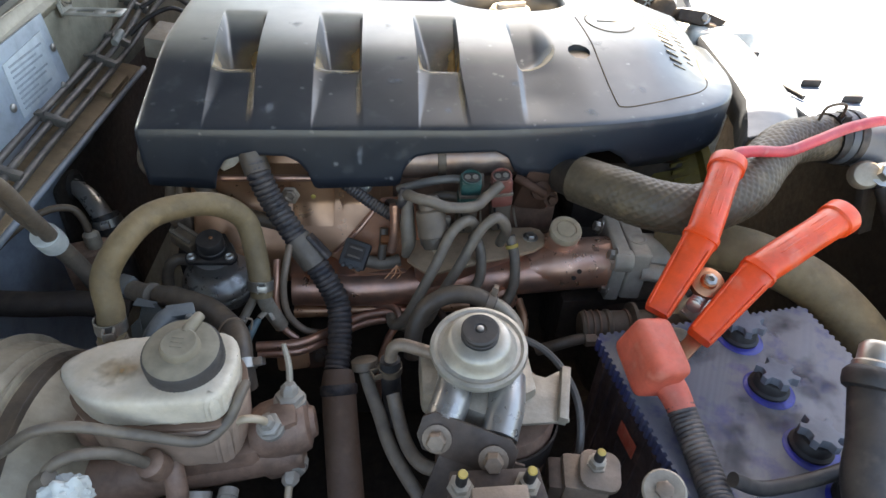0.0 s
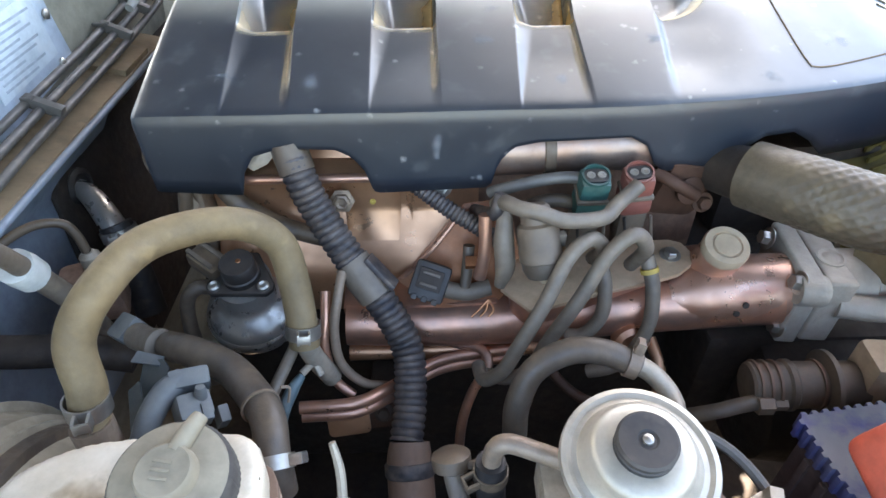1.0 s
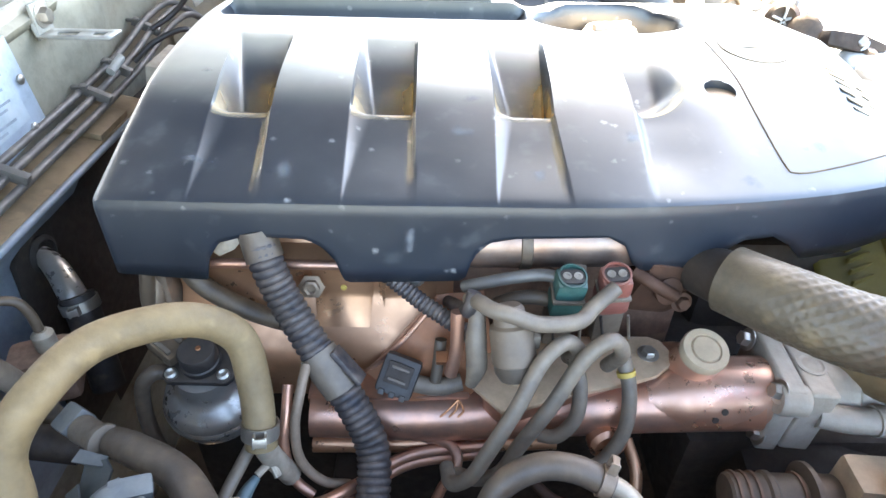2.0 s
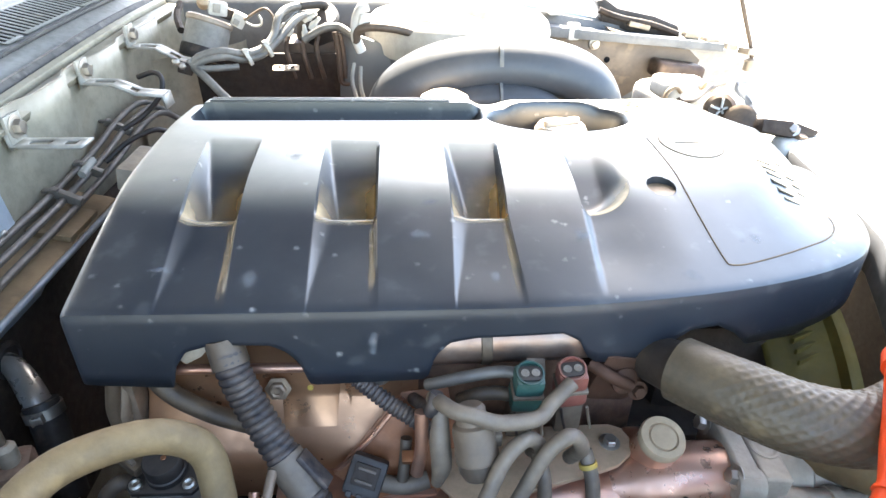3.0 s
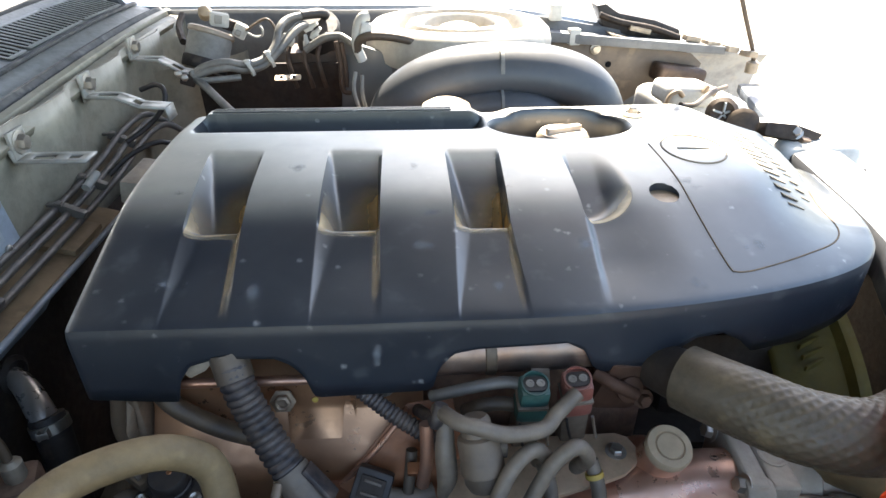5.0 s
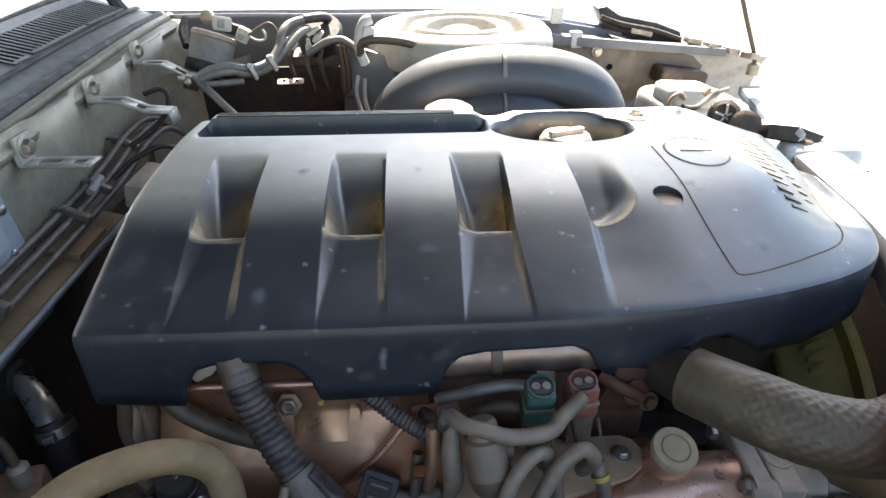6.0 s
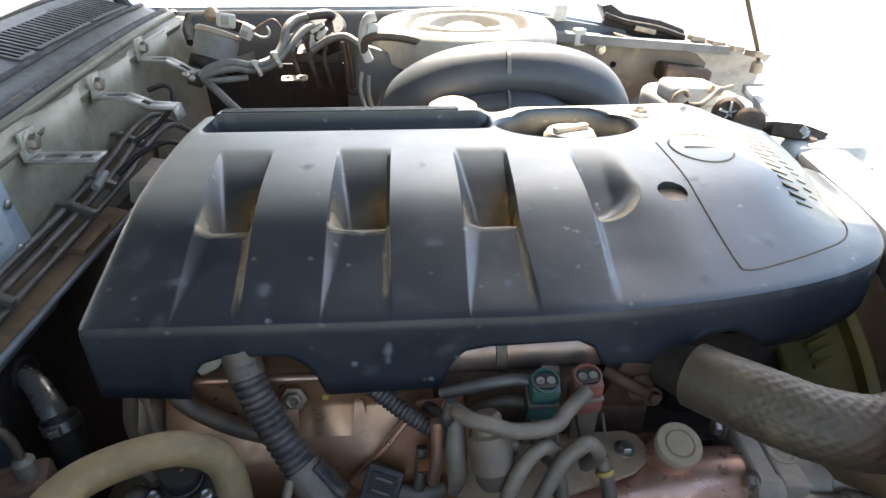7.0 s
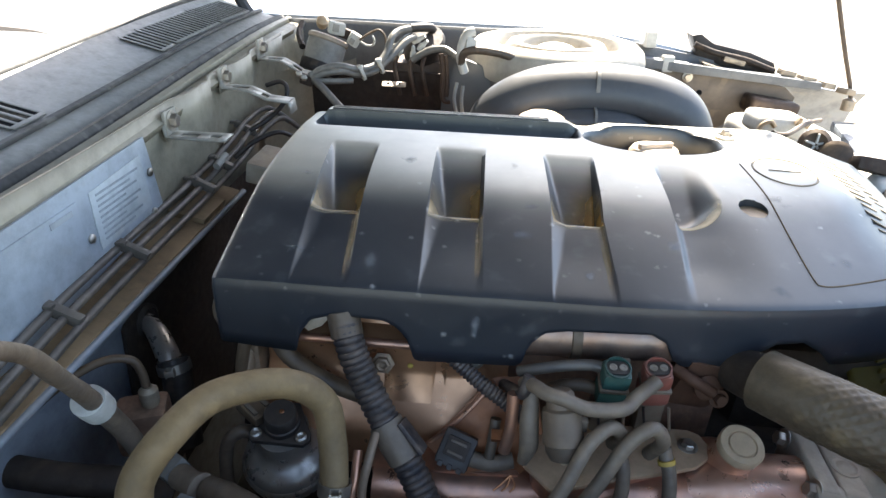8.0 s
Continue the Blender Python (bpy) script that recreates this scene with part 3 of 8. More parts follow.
def clamp_band(parent, at, axis, r, width=0.010, material=None, ear=True, name="hose_clamp", ear_dir=None):
    """A spring clamp round a hose, with its two ears."""
    bm = lathe([(r, -width / 2), (r + 0.0012, -width / 2), (r + 0.0012, width / 2), (r, width / 2), (r, -width / 2)], at, axis, 24)
    if ear:
        ax = Vector(axis).normalized()
        d = Vector(ear_dir) if ear_dir else ax.orthogonal()
        d = (d - ax * d.dot(ax)).normalized()
        s = ax.cross(d)
        rot = Matrix((s, ax, d)).transposed().to_4x4()
        for k in (-1, 1):
            box((0.002, width * 0.8, 0.009), Matrix.Translation(Vector(at) + d * (r + 0.004) + s * 0.004 * k) @ rot, 0.0006, bm)
        box((0.010, width * 0.6, 0.0018), Matrix.Translation(Vector(at) + d * (r + 0.008)) @ rot, 0.0005, bm)
    return part(name, bm, material or M_STEEL, parent)


def smoothstep(a, b, v):
    t = min(1.0, max(0.0, (v - a) / (b - a)))
    return t * t * (3 - 2 * t)


def lerp_table(table, v):
    if v <= table[0][0]:
        return table[0][1]
    for (a, p), (b, q) in zip(table, table[1:]):
        if v <= b:
            return p + (q - p) * (v - a) / (b - a)
    return table[-1][1]


def smooth_table(table, v):
    """Like lerp_table, but with a smooth line through the values."""
    n = len(table)
    if v <= table[0][0]:
        return table[0][1]
    if v >= table[-1][0]:
        return table[-1][1]
    i = max(k for k in range(n - 1) if table[k][0] <= v)
    slopes = []
    for k in (i, i + 1):
        a, b = max(k - 1, 0), min(k + 1, n - 1)
        slopes.append((table[b][1] - table[a][1]) / (table[b][0] - table[a][0]))
    (x0, y0), (x1, y1) = table[i], table[i + 1]
    h = x1 - x0
    t = (v - x0) / h
    return (2 * t**3 - 3 * t**2 + 1) * y0 + (t**3 - 2 * t**2 + t) * h * slopes[0] + (3 * t**2 - 2 * t**3) * y1 + (t**3 - t**2) * h * slopes[1]


def surface(bm, rows):
    """Quads over rows of places."""
    grid = [[bm.verts.new(p) for p in row] for row in rows]
    for a, b in zip(grid, grid[1:]):
        for i in range(len(a) - 1):
            bm.faces.new((a[i], a[i + 1], b[i + 1], b[i]))
    return grid


# ---- the large structure ----
def wall_box(name, lo, hi, material, label, category="wall", bevel=0.004):
    size = [b - a for a, b in zip(lo, hi)]
    return whole(name, box(size, Matrix.Translation([(a + b) / 2 for a, b in zip(lo, hi)]), bevel), material, label, category, kind="structure")


def build_ground():
    bm = bmesh.new()
    n, far = 24, 400.0
    rows = []
    for j in range(-n, n + 1):
        row = []
        for i in range(-n, n + 1):
            x, y = far * (abs(i) / n) ** 3 * (1 if i > 0 else -1), far * (abs(j) / n) ** 3 * (1 if j > 0 else -1)
            row.append((x, y, 0.03 * noise.noise(Vector((x * 0.3, y * 0.3, 0)))))
        rows.append(row)
    surface(bm, rows)
    whole("ground", bm, M_GROUND, "bare pale sandy ground in full sun round the car", "ground", kind="structure", base=(0, 0, 0))


def build_shell():
    # firewall with its stamped face, the far inner wing, near wing, floor of the bay, front panel
    bm = bmesh.new()
    rows = []
    for k in range(25):
        z = 0.35 + (1.062 - 0.35) * k / 24
        row = []
        for j in range(61):
            y = 0.10 + 1.40 * j / 60
            x = -0.436 - 0.012 * smoothstep(0.955, 0.93, z)
            x += 0.010 * smoothstep(0.06, 0.03, abs(((y - 0.87) % 0.166) - 0.083)) * smoothstep(0.95, 0.97, z) * (1 if y > 0.84 else 0)
            ztop = z + (0.012 * smoothstep(0.55, 1.4, y) + 0.015 * smoothstep(0.5, 1.45, y)) * smoothstep(0.9, 1.06, z)
            row.append((x, y, ztop))
        rows.append(row)
    surface(bm, rows)
    ob = whole("wall_rear", bm, M_PAINT, "grey painted stamped steel firewall, dusty", "firewall", kind="structure")
    sol = ob.modifiers.new("thickness", "SOLIDIFY")
    sol.thickness, sol.offset = 0.004, 0.0
    # far inner wing, its top falls towards the front
    bm = bmesh.new()
    rows = []
    for k in range(13):
        row = []
        for i in range(49):
            x = -0.46 + 1.03 * i / 48
            top = 1.100 - 0.02 * smoothstep(0.1, 0.35, x) - 0.075 * smoothstep(0.25, 0.75, x)
            z = 0.35 + (top - 0.35) * k / 12
            y = 1.455 - 0.03 * smoothstep(0.95, 0.7, z) + 0.012 * smoothstep(0.05, 0.02, abs(z - 0.98)) + 0.008 * math.sin(14 * x) * smoothstep(0.9, 1.0, z)
            row.append((x, y, z))
        rows.append(row)
    surface(bm, rows)
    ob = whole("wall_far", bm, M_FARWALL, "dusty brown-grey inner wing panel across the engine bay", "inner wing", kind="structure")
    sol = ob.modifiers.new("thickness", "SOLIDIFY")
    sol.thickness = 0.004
    wall_box("wall_near", (-0.45, 0.02, 0.35), (0.80, 0.06, 0.86), M_PAINT, "grey inner wing panel on the near side")
    wall_box("floor", (-0.46, 0.02, 0.33), (0.86, 1.49, 0.349), M_DARK, "dark oily tray under the engine", "undertray")
    wall_box("wall_front", (0.80, 0.02, 0.35), (0.84, 1.49, 0.90), M_DARK, "dark lower front panel behind the radiator")


def build_outer():
    # far wing skin, rounded over the top
    bm = bmesh.new()
    rows = []
    for i in range(31):
        x = -1.3 + 2.15 * i / 30
        top = 1.105 - 0.02 * smoothstep(0.1, 0.35, x) - 0.085 * smoothstep(0.25, 0.75, x)
        lip = smoothstep(0.50, 0.56, x)
        row = [(x, 1.47 + 0.019 * lip, top - 0.012 * (1 - lip)), (x, 1.475 + 0.0145 * lip, top - 0.001)]
        for k in range(13):
            a = radians(90 * k / 12)
            row.append((x, 1.49 + 0.20 * math.sin(a), top + 0.02 * math.sin(min(a * 2, math.pi)) - 0.16 * (1 - math.cos(a))))
        row.append((x, 1.70, 0.55))
        rows.append(row)
    surface(bm, rows)
    whole("far_wing", bm, M_PAINT_OUT, "silver-blue painted front wing of the car", "car wing", kind="structure")
    # near wing skin under the camera
    bm = bmesh.new()
    rows = []
    for i in range(21):
        x = -0.9 + 1.75 * i / 20
        top = 0.93 - 0.08 * smoothstep(0.25, 0.75, x)
        row = [(x, 0.0, top - 0.08), (x, -0.01, top - 0.02)] + [(x, -0.02 - 0.18 * math.sin(radians(9 * k)), top - 0.16 * (1 - math.cos(radians(9 * k)))) for k in range(11)] + [(x, -0.21, 0.5)]
        rows.append(row)
    surface(bm, rows)
    whole("near_wing", bm, M_PAINT_OUT, "silver-blue painted front wing beside the camera", "car wing", kind="structure")
    # raised bonnet above the bay, hinged at the scuttle
    bm = bmesh.new()
    rows = []
    for i in range(17):
        s = 1.09 * i / 16
        x, z = -0.61 + 1.18 * s - 0.03 * math.sin(3.1 * s), 1.225 + 0.765 * s
        rows.append([(x + 0.02 * math.cos(3.0 * (y - 0.77)), y, z - 0.040 * smoothstep(1.10, 1.47, y)) for y in [0.02 + (1.45 + 0.14 * smoothstep(0.40, 0.27, s)) * j / 20 for j in range(21)]])
    surface(bm, rows)
    for y in (0.06, 1.44):
        tube([(-0.50, y, 1.06), (-0.55, y, 1.14), (-0.57, y, 1.22), (-0.50, y, 1.29)], 0.008, 8, 8, bm)
    ob = whole("bonnet", bm, M_HOODIN, "raised grey bonnet propped open above the bay", "bonnet")
    sol = ob.modifiers.new("thickness", "SOLIDIFY")
    sol.thickness = 0.02


build_ground()
build_shell()
build_outer()


# ---- engine cover ----
COVER_L, COVER_R = -0.266, 0.472
FRONT = [(-0.27, 0.600), (-0.262, 0.596), (0.10, 0.596), (0.20, 0.604), (0.28, 0.617), (0.35, 0.636), (0.40, 0.658), (0.43, 0.682), (0.45, 0.715), (0.463, 0.76), (0.472, 0.83)]
RISE = [(-0.001, 0.9970), (0.0, 0.9980), (0.003, 1.0000), (0.012, 1.0030), (0.05, 1.0145), (0.105, 1.0305), (0.145, 1.0405), (0.20, 1.0465), (0.27, 1.050), (0.31, 1.050), (0.38, 1.046)]
# the four hollows: left and right edge at the back, at the lip, at the front
HOLLOWS = [(-0.212, -0.156, -0.203, -0.152, -0.198, -0.145), (-0.088, -0.031, -0.086, -0.030, -0.083, -0.027),
           (0.035, 0.093, 0.037, 0.088, 0.034, 0.092)]
SKIRT = [(-0.27, 0.930), (-0.200, 0.925), (-0.195, 0.925), (-0.190, 0.945), (-0.179, 0.962), (-0.156, 0.969), (-0.112, 0.967), (-0.100, 0.960), (-0.091, 0.948), (-0.085, 0.927),
         (-0.080, 0.925), (0.008, 0.928), (0.013, 0.932), (0.018, 0.952), (0.030, 0.966), (0.05, 0.970), (0.122, 0.972), (0.137, 0.963), (0.146, 0.945), (0.155, 0.938),
         (0.205, 0.937), (0.215, 0.950), (0.235, 0.963), (0.26, 0.964), (0.28, 0.952), (0.295, 0.937), (0.34, 0.936), (0.40, 0.940), (0.43, 0.945), (0.472, 0.95)]
HOLE = (0.243, 0.738, 0.0145)
BACK_Y = 0.966
BOWL = (0.178, 0.908, 0.088, 0.052)


def hollow_edges(h, y):
    """Where a hollow's left and right edges lie at a depth across the cover."""
    a0, b0, a1, b1, a2, b2 = h
    if y > 0.70:
        f = min(1.0, (y - 0.70) / 0.13)
        return a1 + (a0 - a1) * f, b1 + (b0 - b1) * f
    f = min(1.0, (0.70 - y) / 0.095)
    return a1 + (a2 - a1) * f, b1 + (b2 - b1) * f


def along_hollows(u, y):
    """Bends the grid lines so that they follow the hollows' edges."""
    knots = [(COVER_L, 0.0)]
    for h in HOLLOWS:
        a, b = hollow_edges(h, y)
        knots += [(h[2], a - h[2]), (h[3], b - h[3])]
    return u + lerp_table(knots + [(0.15, 0.0), (COVER_R, 0.0)], u)


def cover_height(x, y):
    d = y - smooth_table(FRONT, x)
    z = smooth_table(RISE, d)
    # the ends fall away
    z -= 0.002 * max(0.0, 1 - (x - COVER_L) / 0.008) ** 2
    z -= 0.034 * smoothstep(0.33, 0.475, x) * smoothstep(0.0, 0.10, d)
    for a0, b0, a1, b1, a2, b2 in HOLLOWS:
        a, b = hollow_edges((a0, b0, a1, b1, a2, b2), y)
        if y > 0.70:
            ramp_w = 0.0035 + 0.0185 * min(1.0, max(0.0, (0.834 - y) / 0.134))
        else:
            ramp_w = 0.0018 + 0.0150 * max(0.0, 1 - (0.70 - y) / 0.095)
        u = min(1.0, max(0.0, (x - a) / ramp_w))
        inside = (1 - (1 - u) ** 1.3) * min(1.0, max(0.0, (b - x) / 0.0035))
        if y >= 0.708:
            depth = 0.0365 * min(1.0, max(0.0, (0.834 - y) / 0.116))
        elif y > 0.696:
            depth = 0.0048 + 0.0315 * smoothstep(0.696, 0.708, y)
        else:
            depth = 0.0048 * smoothstep(0.590, 0.665, y) ** 0.7
        z -= depth * inside
    # rounded scoop beside the hole, with a sharp left edge that runs on to the front
    a = 0.158 - 0.006 * max(0.0, (0.70 - y) / 0.095)
    left = min(1.0, max(0.0, (x - a) / 0.006))
    edge = 0.050 - math.hypot(max(0.0, x - 0.163), max(0.0, 0.748 - y))
    wall = smoothstep(0.0, 0.026, edge)
    z -= 0.021 * left * wall * smoothstep(0.842, 0.722, y) ** 1.1
    z -= 0.0045 * left * smoothstep(0.245, 0.165, x) * smoothstep(0.595, 0.66, y) * smoothstep(0.74, 0.69, y) * (1 - wall)
    # long trench and the ribbed bar at the back
    if x < 0.095:
        end = smoothstep(0.092, 0.070, x) * smoothstep(-0.252, -0.244, x)
        z -= 0.026 * end * smoothstep(0.893, 0.920, y) * smoothstep(0.9455, 0.9425, y)
        z += 0.008 * end * smoothstep(0.938, 0.944, y)
    z += 0.006 * smoothstep(0.10, 0.13, x) * smoothstep(0.945, 0.955, y) * smoothstep(0.40, 0.33, x)
    return z


def build_cover():
    root = thing("engine_cover", (0.10, 0.78, 0.93), "dusty dark blue-grey moulded plastic engine cover with four hollows", "engine cover")
    xs = {round(COVER_L + 0.004 * i, 4) for i in range(185)} | {COVER_R} | {round(0.09 + 0.003 * i, 4) for i in range(64)}
    for h in HOLLOWS:
        xs |= {round(h[2] + o, 4) for o in (-0.003, -0.0012, 0.0, 0.0009, 0.0018, 0.0028, 0.0040, 0.0053, 0.0068, 0.0085, 0.0105, 0.0125, 0.0145, 0.017, 0.0195, 0.022, 0.025, 0.028)} | {round(h[3] + o, 4) for o in (-0.008, -0.0035, 0.0, 0.0012, 0.003)}
    xs |= {0.1565, 0.158, 0.1595, 0.161, 0.1625, 0.164}
    xs |= {round(x, 4) for x, _ in SKIRT if COVER_L < x < COVER_R}
    xs |= {COVER_L + 0.001, COVER_L + 0.003}
    xs = sorted(x for x in xs if COVER_L <= x <= COVER_R)
    xs = [x for i, x in enumerate(xs) if i == 0 or x - xs[i - 1] > 0.0006]
    ys = [0.0, 0.0015, 0.004, 0.008, 0.013] + [0.02 + 0.006 * i for i in range(13)]
    absolute = [0.690, 0.693, 0.6955, 0.6975, 0.6995, 0.702, 0.7045, 0.708, 0.712] + [0.718 + 0.006 * i for i in range(29)] + [0.891, 0.896, 0.90, 0.904, 0.908, 0.912, 0.916, 0.92, 0.926, 0.932, 0.938, 0.9425, 0.944, 0.9455, 0.95, 0.955, 0.960, BACK_Y]
    bm = bmesh.new()
    rows = []
    for x in xs:
        f = smooth_table(FRONT, x)
        if f < 0.64:
            near = [f + (0.688 - f) * (d / 0.092) for d in ys]
            line = near + absolute
        else:
            n = len(ys) + len(absolute)
            line = [f + (BACK_Y - f) * (i / (n - 1)) ** 1.3 for i in range(n)]
        rows.append([Vector((along_hollows(x, y), y, cover_height(along_hollows(x, y), y))) for y in line])
    grid = surface(bm, rows)
    # the hole for the dipstick
    hx, hy, hr = HOLE
    gone = [f for f in bm.faces if (f.calc_center_median().xy - Vector((hx, hy))).length < hr]
    bmesh.ops.delete(bm, geom=gone, context="FACES")
    rim = [e for e in bm.edges if e.is_boundary and (e.verts[0].co.xy - Vector((hx, hy))).length < hr * 1.8]
    for v in {v for e in rim for v in e.verts}:
        d = (v.co.xy - Vector((hx, hy))).normalized() * hr
        v.co.x, v.co.y = hx + d.x, hy + d.y
    well = bmesh.ops.extrude_edge_only(bm, edges=rim)
    for v in well["geom"]:
        if isinstance(v, bmesh.types.BMVert):
            v.co.z -= 0.045
    # the oval bowl round the filler cap
    bx, by, ba, bb = BOWL
    gone = [f for f in bm.faces if ((f.calc_center_median().x - bx) / ba) ** 2 + ((f.calc_center_median().y - by) / bb) ** 2 < 1]
    bmesh.ops.delete(bm, geom=gone, context="FACES")
    rim = [e for e in bm.edges if e.is_boundary and all(((v.co.x - bx) / ba) ** 2 + ((v.co.y - by) / bb) ** 2 < 1.5 and v.co.y < BACK_Y - 0.0005 for v in e.verts)]
    for v in {v for e in rim for v in e.verts}:
        d = Vector(((v.co.x - bx) / ba, (v.co.y - by) / bb)).normalized()
        v.co.x, v.co.y = bx + d.x * ba, by + d.y * bb
        v.co.z = cover_height(v.co.x, v.co.y)
    for scale, drop in ((0.975, 0.0018), (0.95, 0.006), (0.925, 0.014), (0.90, 0.030), (0.87, 0.044), (0.80, 0.050), (0.40, 0.052)):
        step = bmesh.ops.extrude_edge_only(bm, edges=rim)
        rim = [e for e in step["geom"] if isinstance(e, bmesh.types.BMEdge)]
        for v in {v for e in rim for v in e.verts}:
            d = Vector(((v.co.x - bx) / ba, (v.co.y - by) / bb)).normalized()
            v.co.x, v.co.y = bx + d.x * ba * scale, by + d.y * bb * scale
            v.co.z = cover_height(bx + d.x * ba, by + d.y * bb) - drop
    # skirts: front, both ends, back
    def skirt(edge, bottoms, flare):
        prev = edge
        for k in range(1, 9):
            row = []
            for v, b, (fx, fy) in zip(edge, bottoms, flare):
                drop = (0.002, 0.005, 0.010, 0.016)[k - 1] if k < 5 else 0.016 + (v.co.z - b - 0.016) * (k - 4) / 4
                out = 0.0014 * smoothstep(0.0, 0.007, drop)
                row.append(bm.verts.new((v.co.x + fx * out, v.co.y + fy * out, v.co.z - drop)))
            for i in range(len(row) - 1):
                bm.faces.new((prev[i], prev[i + 1], row[i + 1], row[i]))
            prev = row
    front = [g[0] for g in grid]
    skirt(front, [lerp_table(SKIRT, v.co.x) for v in front], [(0, -1)] * len(front))
    skirt(grid[0], [0.930] * len(grid[0]), [(-1, 0)] * len(grid[0]))
    skirt(grid[-1], [0.95] * len(grid[-1]), [(1, 0)] * len(grid[-1]))
    back = [g[-1] for g in grid]
    skirt(back, [0.955] * len(back), [(0, 1)] * len(back))
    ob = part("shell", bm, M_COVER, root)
    hole_z = cover_height(hx, hy)
    part("hole_sleeve", lathe([(hr - 0.0002, -0.004), (hr - 0.0012, -0.006), (hr - 0.0012, -0.040), (hr - 0.004, -0.042), (0.0, -0.043)], (hx, hy, hole_z), (0, 0, 1), 28), M_TANDUST, root, "dusty brown sleeve in the dipstick hole")
    sol = ob.modifiers.new("thickness", "SOLIDIFY")
    sol.thickness, sol.offset = 0.0028, -1.0
    # panel seam at the front end
    seam = [(0.262, 0.84), (0.264, 0.772), (0.266, 0.70), (0.270, 0.648), (0.276, 0.640), (0.30, 0.645), (0.35, 0.664), (0.395, 0.690), (0.42, 0.73), (0.435, 0.80)]
    line = resample(spline([(x, y, 0) for x, y in seam], 8), 0.004)
    bm = sweep(bmesh.new(), [Vector((p.x, p.y, cover_height(p.x, p.y) + 0.0001)) for p in line], [0.0008] * len(line), 6)
    part("panel_seam", bm, M_DUSTLINE, root)
    # ribs on the bar at the back
    for k in range(3):
        y = 0.949 + 0.006 * k
        bm = box((0.29, 0.0018, 0.003), Matrix.Translation((-0.095, y, cover_height(-0.08, y) + 0.001)), 0.0006)
        part("rib", bm, M_COVER, root)
    # round badge and the row of raised letters, worn beyond reading
    ringline = [Vector((0.308 + 0.034 * math.cos(radians(8 * k)), 0.828 + 0.036 * math.sin(radians(8 * k)), 0)) for k in range(46)]
    bm = sweep(bmesh.new(), [Vector((p.x, p.y, cover_height(p.x, p.y))) for p in ringline], [0.0013] * 46, 6)
    sweep(bm, [Vector((x, 0.828, cover_height(x, 0.828))) for x in (0.290, 0.299, 0.308, 0.317, 0.326)], [0.0012] * 5, 6)
    part("badge", bm, M_CAP, root, "plain round raised ring badge")
    # dust that has settled behind the lips and in the corners of the hollows
    for h in HOLLOWS:
        bm = bmesh.new()
        rows = []
        for i in range(25):
            y = 0.688 + 0.080 * i / 24
            a, b = hollow_edges(h, y)
            rows.append([(a + (b - a) * u, y, cover_height(a + (b - a) * u, y) + 0.0004) for u in (0.03, 0.10, 0.18, 0.26, 0.34, 0.5, 0.7, 0.8, 0.9, 0.93, 0.96, 0.985)])
        surface(bm, rows)
        part("settled_dust", bm, M_SETTLED, root, "tan dust settled in a hollow")
        bm = bmesh.new()
        rows = []
        for i in range(15):
            y = 0.604 + 0.094 * i / 14
            b = hollow_edges(h, y)[1]
            rows.append([(b - w, y, cover_height(b - w, y) + 0.0004) for w in (0.0075, 0.0060, 0.0048, 0.0038, 0.0026, 0.0014)])
        surface(bm, rows)
        part("dust_line", bm, M_EDGEDUST, root, "brown dust along a rib's foot")
    def ribbon(rows, material, label):
        """A strip of dust over the cover; each row runs across it."""
        bm = bmesh.new()
        grid = surface(bm, [[(x, y, cover_height(x, y) + 0.0005) for x, y in row] for row in rows])
        place = {v: (i, j) for i, row in enumerate(grid) for j, v in enumerate(row)}
        uv = bm.loops.layers.uv.new("UVMap")
        for f in bm.faces:
            for lp in f.loops:
                i, j = place[lp.vert]
                lp[uv].uv = (j / (len(rows[0]) - 1), i / (len(rows) - 1))
        part("settled_dust", bm, material, root, label)

    arc = [radians(a) for a in range(8, -101, -4)]
    ribbon([[(0.163 + r * math.cos(a), 0.748 + r * math.sin(a)) for r in (0.026, 0.031, 0.036, 0.040, 0.044, 0.047, 0.050)] for a in arc if 0.163 + 0.03 * math.cos(a) > 0.160], M_RIMDUST, "pale dust on the scoop's rim")
    for h in HOLLOWS:
        ribbon([[(hollow_edges(h, y)[1] - w, y) for w in (0.036, 0.027, 0.019, 0.013, 0.008, 0.005, 0.0028)] for y in [0.785 - 0.0045 * i for i in range(18)]], M_FOOTDUST, "brown dust along a rib's foot")
    for k in range(13):
        y = 0.742 + 0.0135 * k
        for x, w, l in ((0.383 + 0.05 * max(0.0, y - 0.88) - 0.001 * (k % 3), 0.009, 0.020), (0.411 - 0.10 * max(0.0, y - 0.86), 0.0065, 0.012)):
            yy = y + (0.028 if l < 0.015 else 0.0)
            if yy > 0.93:
                continue
            slope = math.degrees(math.atan2(cover_height(x + 0.006, yy) - cover_height(x - 0.006, yy), 0.012))
            bm = box((l, w * (0.55 + 0.45 * ((k * 7) % 3 > 0)), 0.0012), pose(x, yy, cover_height(x, yy), 2, -slope, 6), 0.0007)
            part("raised_bar", bm, M_CAP, root)
    # pale smears of dried splashes
    spot = random.Random(11)
    for k in range(16):
        w, h = spot.uniform(0.014, 0.045), spot.uniform(0.012, 0.030)
        x0, y0 = spot.uniform(-0.24, 0.34), spot.choice((0.615, 0.63, 0.645, 0.66, 0.70, 0.74, 0.78))
        bm = bmesh.new()
        surface(bm, [[(x0 + w * i / 8, y0 + h * j / 8, cover_height(x0 + w * i / 8, y0 + h * j / 8) + 0.0004) for i in range(9)] for j in range(9)])
        part("smear", bm, M_SMEAR, root)
